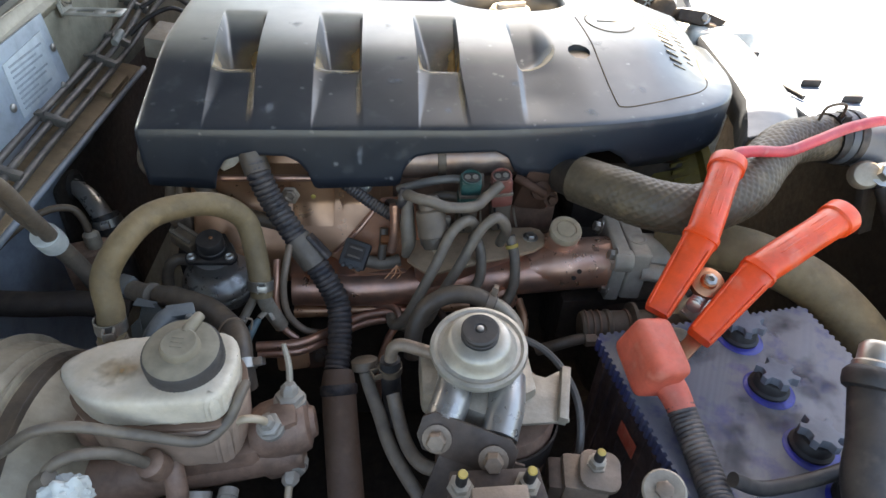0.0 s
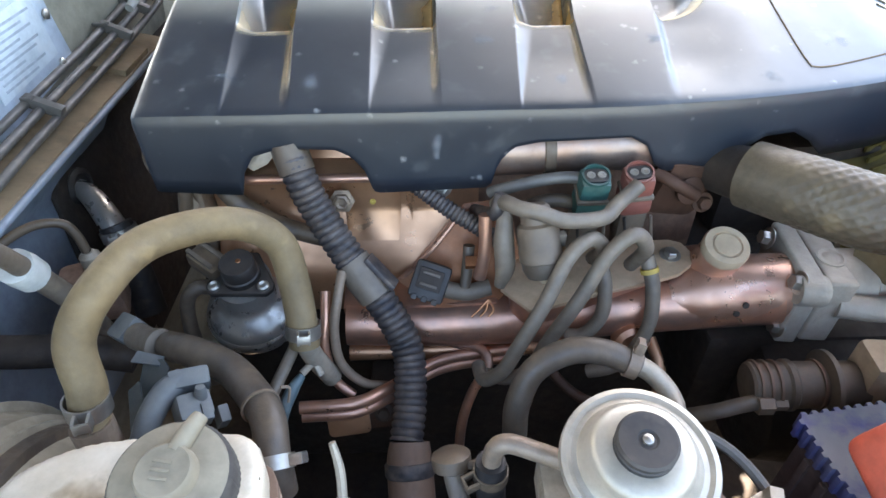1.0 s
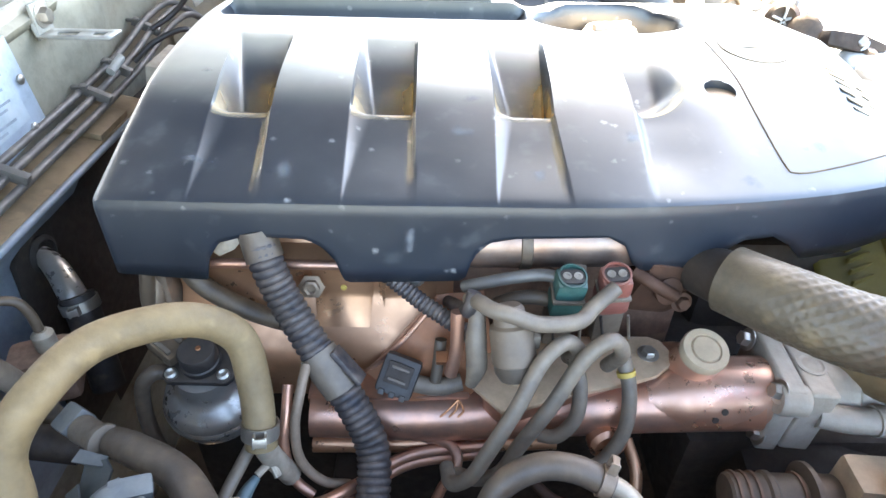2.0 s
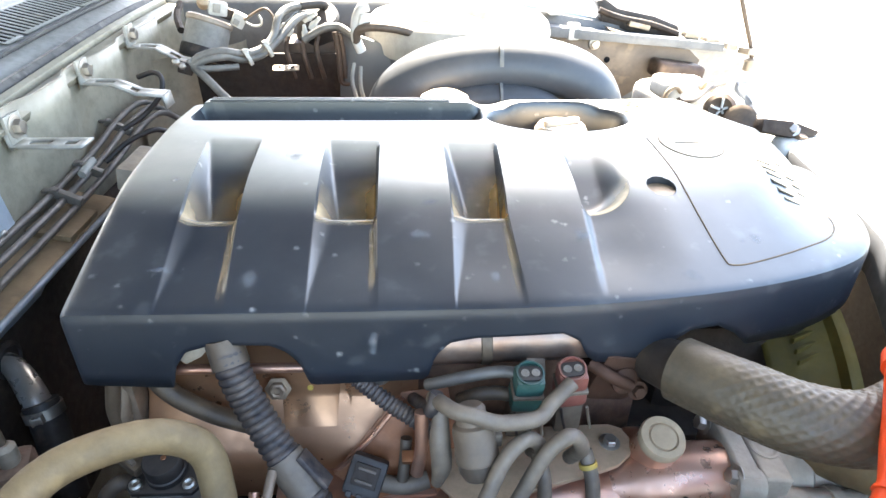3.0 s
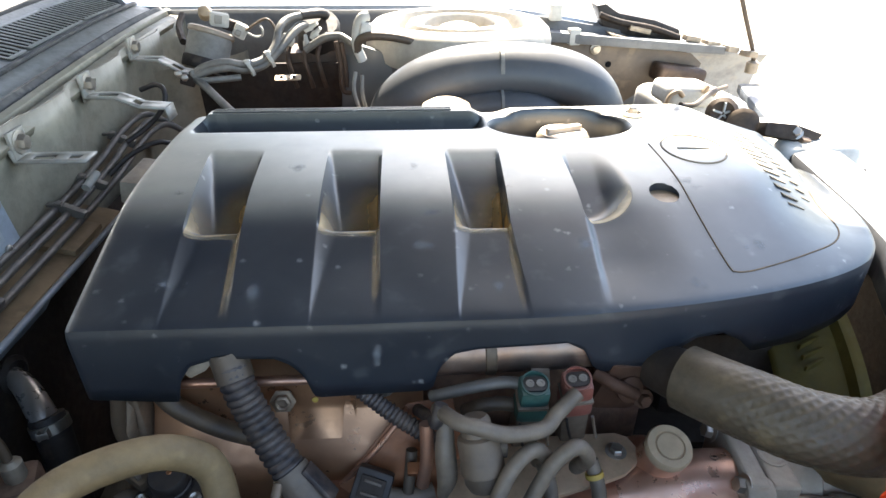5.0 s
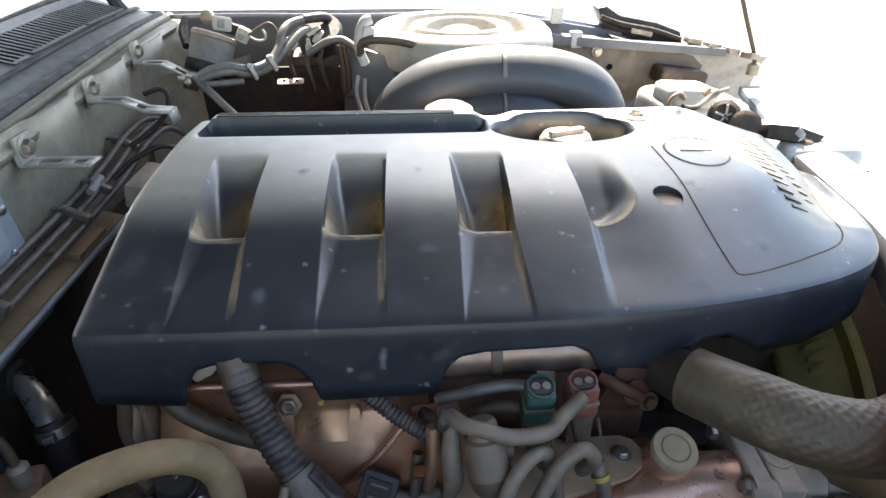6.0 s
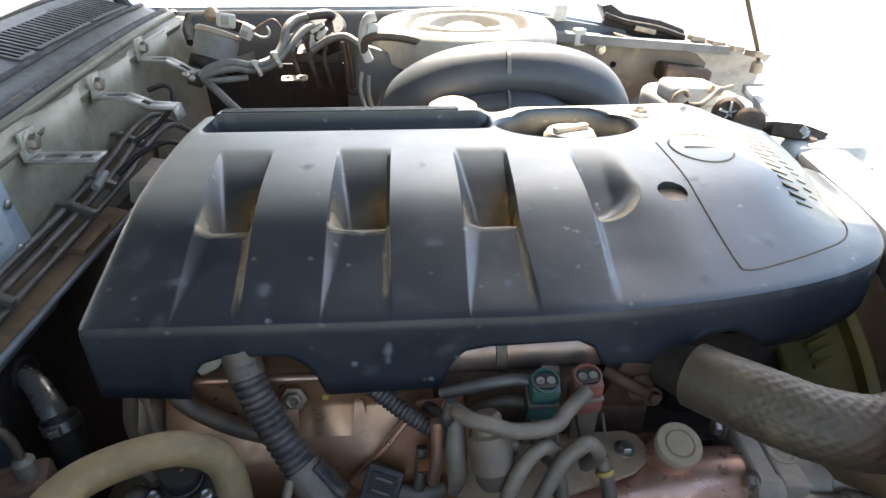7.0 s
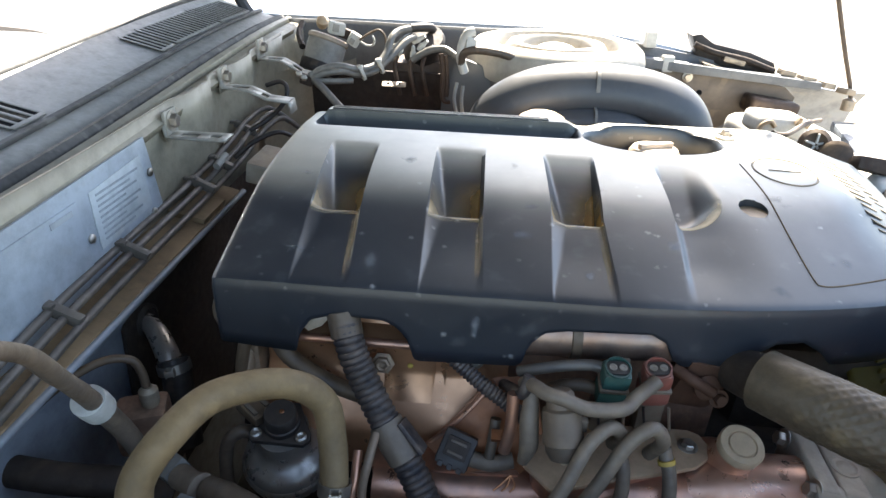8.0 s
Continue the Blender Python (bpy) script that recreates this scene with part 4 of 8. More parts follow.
    for k in range(7):
        w, x0, z0 = spot.uniform(0.012, 0.03), spot.uniform(-0.24, 0.12), spot.uniform(0.945, 0.975)
        bm = bmesh.new()
        surface(bm, [[(x0 + w * i / 6, 0.5927 - 0.0004 * k, z0 + 0.022 * j / 6) for i in range(7)] for j in range(7)])
        if not (-0.21 < x0 + w and x0 < -0.07) and not (x0 + w > 0.0):
            part("smear", bm, M_SMEAR, root)
        else:
            bm.free()
    # fixing screw by the bowl
    z = cover_height(0.275, 0.935)
    bm = lathe([(0.013, -0.004), (0.013, 0.004), (0.010, 0.005), (0.009, 0.001)], (0.275, 0.935, z), (0, 0, 1), 20)
    lathe([(0.006, 0), (0.006, 0.010), (0.004, 0.012)], (0.275, 0.935, z), (0, 0, 1), 6, bm)
    part("fixing_screw", bm, M_STEEL, root, "plated fixing screw")
    return root


build_cover()


def build_filler_cap():
    root = thing("oil_filler_cap", (0.185, 0.915, 1.000), "dusty pale oil filler cap in the cover's bowl", "oil cap")
    prof = [(0.030, 0), (0.032, 0.004), (0.032, 0.018), (0.028, 0.024), (0.0, 0.025)]
    part("cap", lathe(prof, (0.185, 0.915, 1.014), seg=32), M_WHITEPL, root)
    part("neck", lathe([(0.026, -0.02), (0.026, 0.016)], (0.185, 0.915, 1.000), seg=28), M_GREYCAST, root)
    part("grip", box((0.048, 0.010, 0.010), pose(0.185, 0.915, 1.040, 0, 0, 20), 0.003), M_WHITEPL, root)


build_filler_cap()


# ---- engine under the cover ----
def build_block():
    root = thing("engine_block", (0.05, 0.76, 0.45), "rust-filmed metal engine under the plastic cover", "engine")
    part("crankcase", box((0.62, 0.30, 0.36), Matrix.Translation((0.03, 0.78, 0.63)), 0.02), M_DARK, root)
    # cylinder head with a stepped front
    prof = [(0.600, 0.78), (0.588, 0.83), (0.590, 0.840), (0.597, 0.850), (0.621, 0.884), (0.624, 0.890), (0.6225, 0.912), (0.618, 0.924), (0.612, 0.926), (0.612, 0.931), (0.618, 0.933), (0.632, 0.936), (0.648, 0.962), (0.70, 0.975), (0.93, 0.975), (0.94, 0.80)]
    bm = bmesh.new()
    rows = []
    for x in [-0.235, -0.23, -0.19, -0.15, -0.125, -0.12, -0.09, -0.06, -0.055, -0.02, 0.0, 0.005]:
        rows.append([(x, y + (0.0025 if -0.12 <= x <= -0.06 and 0.84 < z < 0.92 else 0) - (0.0 if -0.233 < x < 0.003 else -0.004), z) for y, z in prof])
    surface(bm, rows)
    for row in (rows[0], rows[-1]):
        bm.faces.new([bm.verts.new(p) for p in row])
    part("cylinder_head", bm, M_COPPER_DULL, root, "coppery rust-filmed head casting")
    # rolled lip that shows in the first arch of the cover
    part("gasket_rail", tube([(-0.225, 0.612, 0.9285), (-0.10, 0.611, 0.9285), (0.0, 0.612, 0.9285)], 0.0042, 10), M_COPPER, root)
    # dark block added to close a bright gap under the cover's front end
    part("gap_block", box((0.15, 0.25, 0.565), Matrix.Translation((0.325, 0.795, 0.6325)), 0.02), M_DARK, root)
    # rear end plate
    part("rear_plate", box((0.010, 0.22, 0.16), Matrix.Translation((-0.243, 0.72, 0.855)), 0.003), M_GREYCAST, root)
    # shiny heat shield tube behind the second arch
    bm = tube([(-0.020, 0.628, 0.945), (0.02, 0.625, 0.947), (0.11, 0.624, 0.950), (0.15, 0.625, 0.951), (0.19, 0.632, 0.950)], [0.022, 0.0235, 0.0235, 0.0235, 0.021], 24)
    part("rail_tube", bm, M_BAND, root, "satin metal rail with coppery bands")
    bm = lathe([(0.0235, -0.005), (0.0250, -0.004), (0.0250, 0.004), (0.0235, 0.005), (0.0235, -0.005)], (0.062, 0.6245, 0.9483), (1, 0, 0.04), 24)
    part("band", bm, M_GREYPL, root)
    part("front_head", box((0.22, 0.26, 0.16), Matrix.Translation((0.11, 0.77, 0.86)), 0.012), M_BROWNCAST, root)
    for x, y, z in ((-0.030, 0.615, 0.916),):
        bolt(root, (x, y, z), (0, -1, 0.25), 0.0075, 0.010)
    bm = lathe([(0.0, 0), (0.003, 0.0), (0.0028, 0.0006), (0, 0.0008)], (-0.091, 0.6205, 0.8965), (0, -1, 0.1), 10)
    part("paint_dab", bm, M_YELLOWDAB, root)
    # bright triangle bracket of sheet metal behind the loose plug
    tri = [(-0.062, -0.018), (0.0, 0.048), (0.040, 0.050), (0.050, -0.02), (0.02, -0.05), (-0.03, -0.045)]
    part("shield_bracket", prism(tri, 0.002, pose(-0.008, 0.582, 0.862, 62, 0, 4), 0.0006), M_RUSTORANGE, root, "orange rusty sheet shield")
    part("shield_edge", tube([(-0.068, 0.570, 0.846), (-0.038, 0.579, 0.874), (-0.009, 0.598, 0.904)], 0.0022, 8), M_COPPER, root)
    for x0, x1 in ((-0.118, -0.066), (-0.060, -0.008)):
        outline = [(0.862, -0.0285), (0.884, -0.0145), (0.890, -0.0130), (0.918, -0.0155)]
        bm = bmesh.new()
        surface(bm, [[(x, 0.6355 + dy + (0.003 if x in (x0, x1) else 0.0), z) for z, dy in outline] for x in (x0, x0 + 0.004, x1 - 0.004, x1)])
        part("raised_panel", bm, M_COPPER_DULL, root)
    part("plug_bolt", lathe([(0.0115, 0), (0.0115, 0.002), (0.0075, 0.0025), (0.0075, 0.007), (0.0055, 0.008), (0.0035, 0.007), (0.0035, 0.005)], (-0.117, 0.614, 0.903), (0.05, -1, 0.3), 6), M_GREYCAST, root)


build_block()


def build_manifold():
    root = thing("intake_manifold", (0.08, 0.565, 0.78), "coppery rust-filmed cast intake manifold with a flanged end", "manifold")
    part("runner", tube([(-0.118, 0.560, 0.803), (-0.03, 0.562, 0.800), (0.06, 0.562, 0.805), (0.14, 0.562, 0.815), (0.20, 0.560, 0.826), (0.262, 0.556, 0.838)],
                        [0.021, 0.023, 0.024, 0.025, 0.028, 0.030], 24), M_COPPER, root)
    part("shelf", prism([(-0.12, -0.012), (0.02, -0.012), (0.02, 0.05), (-0.12, 0.05)], 0.014, pose(-0.0, 0.572, 0.815, 8, -2, 0), 0.003), M_COPPER, root)
    # sloping top flange
    plate = [(0.0, 0.0), (0.022, -0.025), (0.030, -0.025), (0.085, -0.008), (0.134, 0.004), (0.155, 0.011), (0.168, 0.021), (0.174, 0.035), (0.168, 0.050), (0.158, 0.055), (0.01, 0.055)]
    part("top_flange", prism(plate, 0.005, pose(0.020, 0.546, 0.852, 2, -1, 0), 0.0014), M_FLANGE, root, "thin tan-filmed flange plate")
    part("web", prism([(0.010, 0.004), (0.024, -0.012), (0.145, 0.016), (0.150, 0.05), (0.01, 0.05)], 0.034, pose(0.020, 0.548, 0.818, 2, -1, 0), 0.004), M_COPPER, root)
    bolt(root, (0.173, 0.580, 0.8605), (0.03, -0.05, 1), 0.0062, 0.006)
    # upright stub with its round cap
    part("stub", lathe([(0.040, -0.070), (0.034, -0.056), (0.026, -0.042), (0.0205, -0.030), (0.0185, -0.013), (0.0178, 0.0)], (0.209, 0.561, 0.886), (0.0, -0.36, 1), 28), M_PINKCAST, root)
    bm = lathe([(0.0190, -0.009), (0.0194, -0.002), (0.0182, 0.0005), (0.0128, 0.0008), (0.0122, -0.0010), (0.0114, -0.0010), (0.0106, 0.0010), (0.0, 0.0014)], (0.209, 0.5605, 0.8875), (0.0, -0.36, 1), 32)
    part("stub_cap", bm, M_TANCAP, root, "dusty grey round cap with a turned ring")
    part("end_duct", tube([(0.172, 0.561, 0.826), (0.200, 0.560, 0.831), (0.225, 0.559, 0.836), (0.250, 0.558, 0.840), (0.270, 0.557, 0.842)], [0.0225, 0.0290, 0.0310, 0.0300, 0.0295], 32), M_PINKCAST, root)
    part("boss", lathe([(0.017, 0), (0.017, 0.010), (0.013, 0.014), (0.0, 0.0145)], (0.138, 0.541, 0.800), (0.1, -1, 0.1), 20), M_PINKCAST, root)
    for x, z in ((0.224, 0.848), (0.219, 0.838)):
        part("screw_hole", lathe([(0.0028, 0), (0.0028, 0.0012), (0, 0.0012)], (x, 0.5290, z), (0.05, -1, 0.35), 12), M_DARK, root)
    # end flange with two plates and bolts
    for x, w, y0, y1, z0, z1 in ((0.2745, 0.0180, 0.526, 0.606, 0.802, 0.876), (0.2965, 0.0245, 0.524, 0.606, 0.806, 0.8745)):
        part("end_flange", box((w, y1 - y0, z1 - z0), pose(x, (y0 + y1) / 2, (z0 + z1) / 2, 0, 2, -4), 0.0035, None, 3), M_SANDCAST, root, "pale sand-cast flange plate")
    part("flange_lug", lathe([(0.013, -0.012), (0.0135, -0.010), (0.0135, 0.008), (0.012, 0.010), (0.0, 0.010)], (0.272, 0.531, 0.862), (-1, 0.06, 0.05), 24), M_SANDCAST, root)
    part("flange_rosette", lathe([(0.012, 0), (0.012, 0.0010), (0.010, 0.0012), (0.009, 0.0004), (0.006, 0.0004), (0.005, 0.0012), (0.0, 0.0012)], (0.298, 0.557, 0.8747), (0.03, 0, 1), 24), M_SANDCAST, root)
    for y, z in ((0.5335, 0.868), (0.594, 0.866), (0.534, 0.815)):
        bolt(root, (0.2645, y, z), (-1, 0.05, 0.25), 0.0068, 0.008)
    part("throttle_body", lathe([(0.030, 0), (0.030, 0.030), (0.026, 0.034), (0.026, 0.090)], (0.306, 0.562, 0.842), (1, -0.06, -0.02), 26), M_SANDCAST, root, "dusty pale throttle body")
    part("throttle_arm", tube([(0.300, 0.530, 0.846), (0.325, 0.524, 0.846), (0.360, 0.524, 0.844)], 0.011, 18), M_SANDCAST, root)
    part("throttle_stop", lathe([(0.013, 0), (0.013, 0.010), (0.009, 0.012), (0.009, 0.030)], (0.343, 0.524, 0.845), (1, 0.02, 0), 20), M_SANDCAST, root)
    # pipes that run under the runner
    for dz, r in ((0.0, 0.0055), (-0.012, 0.0055)):
        part("fuel_pipe", tube([(-0.150, 0.475, 0.792 + dz), (-0.105, 0.480, 0.790 + dz), (-0.075, 0.500, 0.785 + dz), (-0.03, 0.535, 0.778 + dz), (0.04, 0.548, 0.776 + dz)], r, 10), M_COPPER, root)
    part("pipe_bracket", prism(rounded(0.036, 0.030, 0.005), 0.002, pose(-0.112, 0.477, 0.770, 75, 0, 8), 0.0005), M_COPPER_DULL, root)
    part("lower_rail", tube([(-0.118, 0.548, 0.775), (0.02, 0.552, 0.772), (0.10, 0.553, 0.776)], 0.008, 12), M_COPPER_DULL, root)


build_manifold()


def build_actuator():
    root = thing("vacuum_actuator", (-0.205, 0.535, 0.77), "grey metal vacuum actuator with a black position sensor", "actuator")
    c = (-0.203, 0.548, 0.822)
    ax = (0.02, -0.22, 1)
    part("can", lathe([(0.034, -0.025), (0.042, -0.012), (0.0435, -0.004), (0.042, 0.0), (0.0425, 0.004), (0.0415, 0.010), (0.0375, 0.016), (0.030, 0.0205), (0.0255, 0.024), (0.0240, 0.031), (0.0240, 0.046)], c, ax, 44), M_ALLOY, root)
    part("seam_ring", lathe([(0.043, -0.003), (0.0445, -0.001), (0.0445, 0.003), (0.043, 0.005), (0.041, 0.003), (0.043, -0.003)], c, ax, 36), M_ALLOY, root)
    top = Vector(c) + Vector(ax).normalized() * 0.046
    turn = hold(ax)
    part("sensor_base", prism([(-0.029, -0.012), (-0.024, -0.018), (0.024, -0.018), (0.029, -0.012), (0.029, -0.006), (0.010, 0.027), (-0.010, 0.027), (-0.029, -0.006)], 0.006, Matrix.Translation(top) @ turn, 0.002), M_BLACK, root)
    part("sensor_cap", lathe([(0.0165, 0), (0.0165, 0.006), (0.0152, 0.007), (0.0152, 0.018), (0.014, 0.020), (0, 0.020)], top + Vector((0, 0, 0.006)), ax, 28), M_BLACK, root)
    bm = lathe([(0.0, 0), (0.0025, 0), (0.002, 0.0006), (0, 0.0007)], top + Vector((0.002, -0.003, 0.0256)), ax, 8)
    part("paint_dab", bm, M_COPPERBRIGHT, root)
    for dx, dy in ((-0.021, -0.011), (0.021, -0.011), (0.0, 0.020)):
        at = Matrix.Translation(top) @ turn @ Vector((dx, dy, 0.006))
        part("screw", lathe([(0.0052, 0), (0.0052, 0.003), (0.0035, 0.0045), (0.0018, 0.003)], at, ax, 14), M_STEEL, root)
    snout = part("sensor_plug", box((0.034, 0.022, 0.016), Matrix.Translation(top + Vector((-0.030, 0.012, 0.012))) @ Euler((0.1, 0.2, -0.6)).to_matrix().to_4x4(), 0.003), M_GREYPL, root)
    for k in (-1, 1):
        part("plug_rail", box((0.030, 0.004, 0.004), Matrix.Translation(top + Vector((-0.032 + 0.003 * k, 0.012 + 0.006 * k, 0.021))) @ Euler((0.1, 0.2, -0.6)).to_matrix().to_4x4(), 0.001), M_TANHOSE, snout)
    part("vacuum_hose", tube([(-0.232, 0.545, 0.852), (-0.246, 0.540, 0.857), (-0.258, 0.535, 0.842), (-0.260, 0.528, 0.80), (-0.25, 0.52, 0.75)], 0.0068, 12), M_RUBBER, root)
    part("stay", tube([(-0.255, 0.60, 0.86), (-0.25, 0.58, 0.90), (-0.248, 0.60, 0.93)], 0.009, 10), M_GREYCAST, root)
    return root


act = build_actuator()
act.location += Vector((-0.002, 0.026, -0.012))


# ---- hoses and looms over the engine ----
def hose(name, pts, r, material, label, category="hose", seg=18, group=""):
    root = thing(name, pts[0], label, category, group)
    part("tube", tube(pts, r, seg), material, root)
    return root


ARCH = [(-0.2495, 0.396, 0.890), (-0.2500, 0.4010, 0.8990), (-0.247, 0.4058, 0.9164), (-0.2483, 0.4186, 0.9452), (-0.2339, 0.439, 0.9678), (-0.2159, 0.4767, 0.9724), (-0.1766, 0.5085, 0.9614), (-0.1498, 0.52, 0.9358), (-0.1412, 0.5099, 0.9012), (-0.1368, 0.4907, 0.8678), (-0.1365, 0.486, 0.858)]
arch = hose("coolant_hose", ARCH, 0.0118, M_OLIVE, "thick olive-grey dusty rubber hose bent in an arch")
clamp_band(arch, (-0.2490, 0.4015, 0.905), (0.05, 0.15, 1), 0.0124, 0.012, ear_dir=(0.3, -1, 0.2))
clamp_band(arch, (-0.1368, 0.4915, 0.870), (0.05, 0.45, 1), 0.0124, 0.011, ear_dir=(0.2, -1, 0))
part("paint_dab", lathe([(0.006, -0.001), (0.0045, 0.0006), (0, 0.001)], (-0.2477, 0.4082, 0.9390), (0.05, -0.88, 0.45), 9), M_YELLOWDAB, arch)
part("lower_pipe", tube([(-0.1365, 0.488, 0.862), (-0.134, 0.492, 0.838), (-0.125, 0.50, 0.80)], 0.0085, 14), M_ALU, arch)
part("spigot", tube([(-0.2495, 0.396, 0.893), (-0.247, 0.390, 0.86)], 0.0130, 14), M_GREYCAST, arch)

mid = hose("heater_hose", [(-0.2400, 0.4838, 0.8635), (-0.2185, 0.4729, 0.8690), (-0.1834, 0.4539, 0.8715), (-0.1583, 0.4270, 0.8760), (-0.1439, 0.4060, 0.8800), (-0.1373, 0.3850, 0.8720), (-0.1350, 0.374, 0.845)],
           [0.0112, 0.0118, 0.0120, 0.0120, 0.0118, 0.0108, 0.0106], M_RUBBER, "dark dusty rubber heater hose with a plugged end")
part("stub", tube([(-0.246, 0.482, 0.866), (-0.258, 0.490, 0.862), (-0.272, 0.499, 0.858)], [0.0105, 0.0102, 0.0108], 18), M_TANHOSE, mid, "tan rubber stub")
part("end_plug", box((0.022, 0.022, 0.016), pose(-0.282, 0.506, 0.858, 20, -15, -35), 0.003), M_PLUG, mid, "pale plastic end plug")
part("collar", lathe([(0.0112, -0.0025), (0.0128, -0.002), (0.0128, 0.002), (0.0112, 0.0025)], (-0.2465, 0.4825, 0.866), (1, -0.55, 0.25), 24), M_TANHOSE, mid)
part("spring_clip", lathe([(0.0121, -0.0010), (0.0133, -0.0010), (0.0133, 0.0010), (0.0121, 0.0010), (0.0121, -0.0010)], (-0.1510, 0.4165, 0.8785), (0.50, -0.75, 0.12), 28), M_GREYCAST, mid)
part("clip_tail", tube([(-0.141, 0.432, 0.878), (-0.136, 0.434, 0.874), (-0.137, 0.428, 0.866)], 0.0011, 6), M_GREYCAST, mid)
clamp_band(mid, (-0.1365, 0.3815, 0.868), (0.15, -0.75, -0.5), 0.0116, 0.009, ear_dir=(1, -0.3, 0))

stay = thing("hose_bracket", (-0.242, 0.450, 0.840), "bent dull zinc hose bracket with a notch", "bracket")
part("tab", prism([(-0.011, -0.005), (0.010, -0.004), (0.011, 0.004), (-0.010, 0.005)], 0.002, pose(-0.2475, 0.4665, 0.868, 8, 10, -6), 0.0006), M_PLUG, stay)
part("strap", prism([(-0.010, -0.018), (0.010, -0.012), (0.012, 0.010), (0.004, 0.016), (-0.012, 0.010)], 0.0025, pose(-0.2425, 0.456, 0.858, 38, -8, -18), 0.0007), M_BLUEGREY, stay)
part("lower_tab", prism([(-0.010, 0.006), (-0.003, 0.014), (0.003, 0.002), (0.008, 0.006), (0.008, -0.012), (0.000, -0.022), (-0.004, -0.010)], 0.0025, pose(-0.249, 0.440, 0.854, 36, -6, -14), 0.0007), M_BLUEGREY, stay)

plug = thing("wiring_plug", (-0.205, 0.415, 0.855), "pale dusty cable plug hanging between the hoses", "connector")
part("sleeve", tube([(-0.226, 0.394, 0.868), (-0.220, 0.407, 0.882), (-0.213, 0.422, 0.888), (-0.204, 0.433, 0.888)], [0.0080, 0.0085, 0.0090, 0.0085], 12), M_PLUG, plug)
part("elbow", box((0.026, 0.014, 0.016), pose(-0.201, 0.432, 0.887, 20, 12, 24), 0.003), M_PLUG, plug)
part("body", box((0.022, 0.018, 0.020), pose(-0.195, 0.414, 0.880, 25, 20, 35), 0.003), M_PLUG, plug)
for k in range(2):
    part("latch", box((0.007, 0.012, 0.015), pose(-0.186 + 0.009 * k, 0.411 + 0.002 * k, 0.879 - 0.006 * k, 25, 20, 35), 0.0015), M_PLUG, plug)
part("peg", lathe([(0.0038, 0), (0.0042, 0.008), (0.003, 0.012), (0, 0.013)], (-0.189, 0.418, 0.884), (0.1, 0.2, 1), 12), M_PLUG, plug)

HARNESS = [(-0.1505, 0.603, 0.962), (-0.144, 0.5922, 0.9429), (-0.1327, 0.582, 0.9182), (-0.108, 0.5607, 0.883), (-0.0849, 0.543, 0.854), (-0.0613, 0.5175, 0.8181), (-0.0584, 0.485, 0.7916), (-0.0615, 0.454, 0.773)]
harness = thing("wiring_harness", (-0.059, 0.45, 0.72), "black corrugated wiring conduit taped to a dusty thick lower sleeve", "wiring")
part("conduit", loom(HARNESS, 0.0142, 0.0062, 0.0016, 20), M_LOOM, harness)
part("wrapped_end", tube([(-0.152, 0.605, 0.968), (-0.1495, 0.601, 0.957), (-0.1455, 0.5945, 0.946)], 0.0150, 18), M_RUBBER, harness)
sleeve = part("tape_sleeve", tube([(-0.106, 0.559, 0.880), (-0.095, 0.5505, 0.8665), (-0.085, 0.543, 0.854)], [0.0156, 0.0162, 0.0156], 18), M_TANHOSE, harness, "tan dusty clip sleeve round the conduit")
part("clip", box((0.005, 0.016, 0.034), pose(-0.080, 0.550, 0.875, -28, -42, 10), 0.0012), M_LOOM, sleeve)
part("lower_sleeve", tube([(-0.0590, 0.454, 0.772), (-0.059, 0.440, 0.762), (-0.056, 0.405, 0.731), (-0.052, 0.365, 0.697), (-0.048, 0.32, 0.655)], [0.0165, 0.0190, 0.0192, 0.0195, 0.0195], 20), M_SLEEVE, harness, "dusty brown-grey sleeve")
part("tape_ring", lathe([(0.0195, -0.006), (0.021, -0.004), (0.021, 0.004), (0.0195, 0.006)], (-0.0587, 0.437, 0.7595), (-0.05, 0.75, 0.66), 20), M_LOOM, harness)

leaf = thing("heat_tab", (-0.174, 0.606, 0.945), "pale leaf-shaped metal tab beside the conduit", "bracket")
part("blade", prism([(-0.014, -0.010), (-0.010, -0.013), (0.002, -0.008), (0.011, 0.002), (0.014, 0.013), (0.008, 0.014), (-0.004, 0.008), (-0.012, -0.002)], 0.0016, pose(-0.174, 0.607, 0.956, 68, 0, 4), 0.0005), M_ALU, leaf)
part("foot", box((0.008, 0.014, 0.008), pose(-0.163, 0.613, 0.966, 10, 0, 0), 0.002), M_RUBBER, leaf)

branch = thing("wiring_branch", (-0.02, 0.60, 0.90), "thin black corrugated cable branch under the cover", "wiring")
part("conduit", loom([(-0.065, 0.612, 0.932), (-0.045, 0.600, 0.922), (-0.020, 0.585, 0.910), (0.000, 0.575, 0.902), (0.018, 0.566, 0.893)], 0.0074, 0.0042, 0.0014, 14), M_LOOM, branch)

loose = thing("loose_connector", (-0.045, 0.546, 0.845), "dusty black unplugged multi-way connector", "connector")
T = pose(-0.040, 0.555, 0.858, -42, 14, -14)
part("housing", box((0.031, 0.020, 0.033), T, 0.004), M_BLACK, loose)
face = part("face", box((0.021, 0.004, 0.018), T @ Matrix.Translation((0, -0.0105, 0.002)), 0.001), M_DARK, loose)
for k in (-1, 1):
    part("latch", box((0.015, 0.003, 0.0025), T @ Matrix.Translation((0.0, -0.0124, 0.002 + 0.005 * k)), 0.0008), M_RUBBER, face)
for k in range(3):
    part("key", box((0.005, 0.010, 0.005), T @ Matrix.Translation((-0.009 + 0.009 * k, -0.006, -0.0155)), 0.001), M_BLACK, loose)
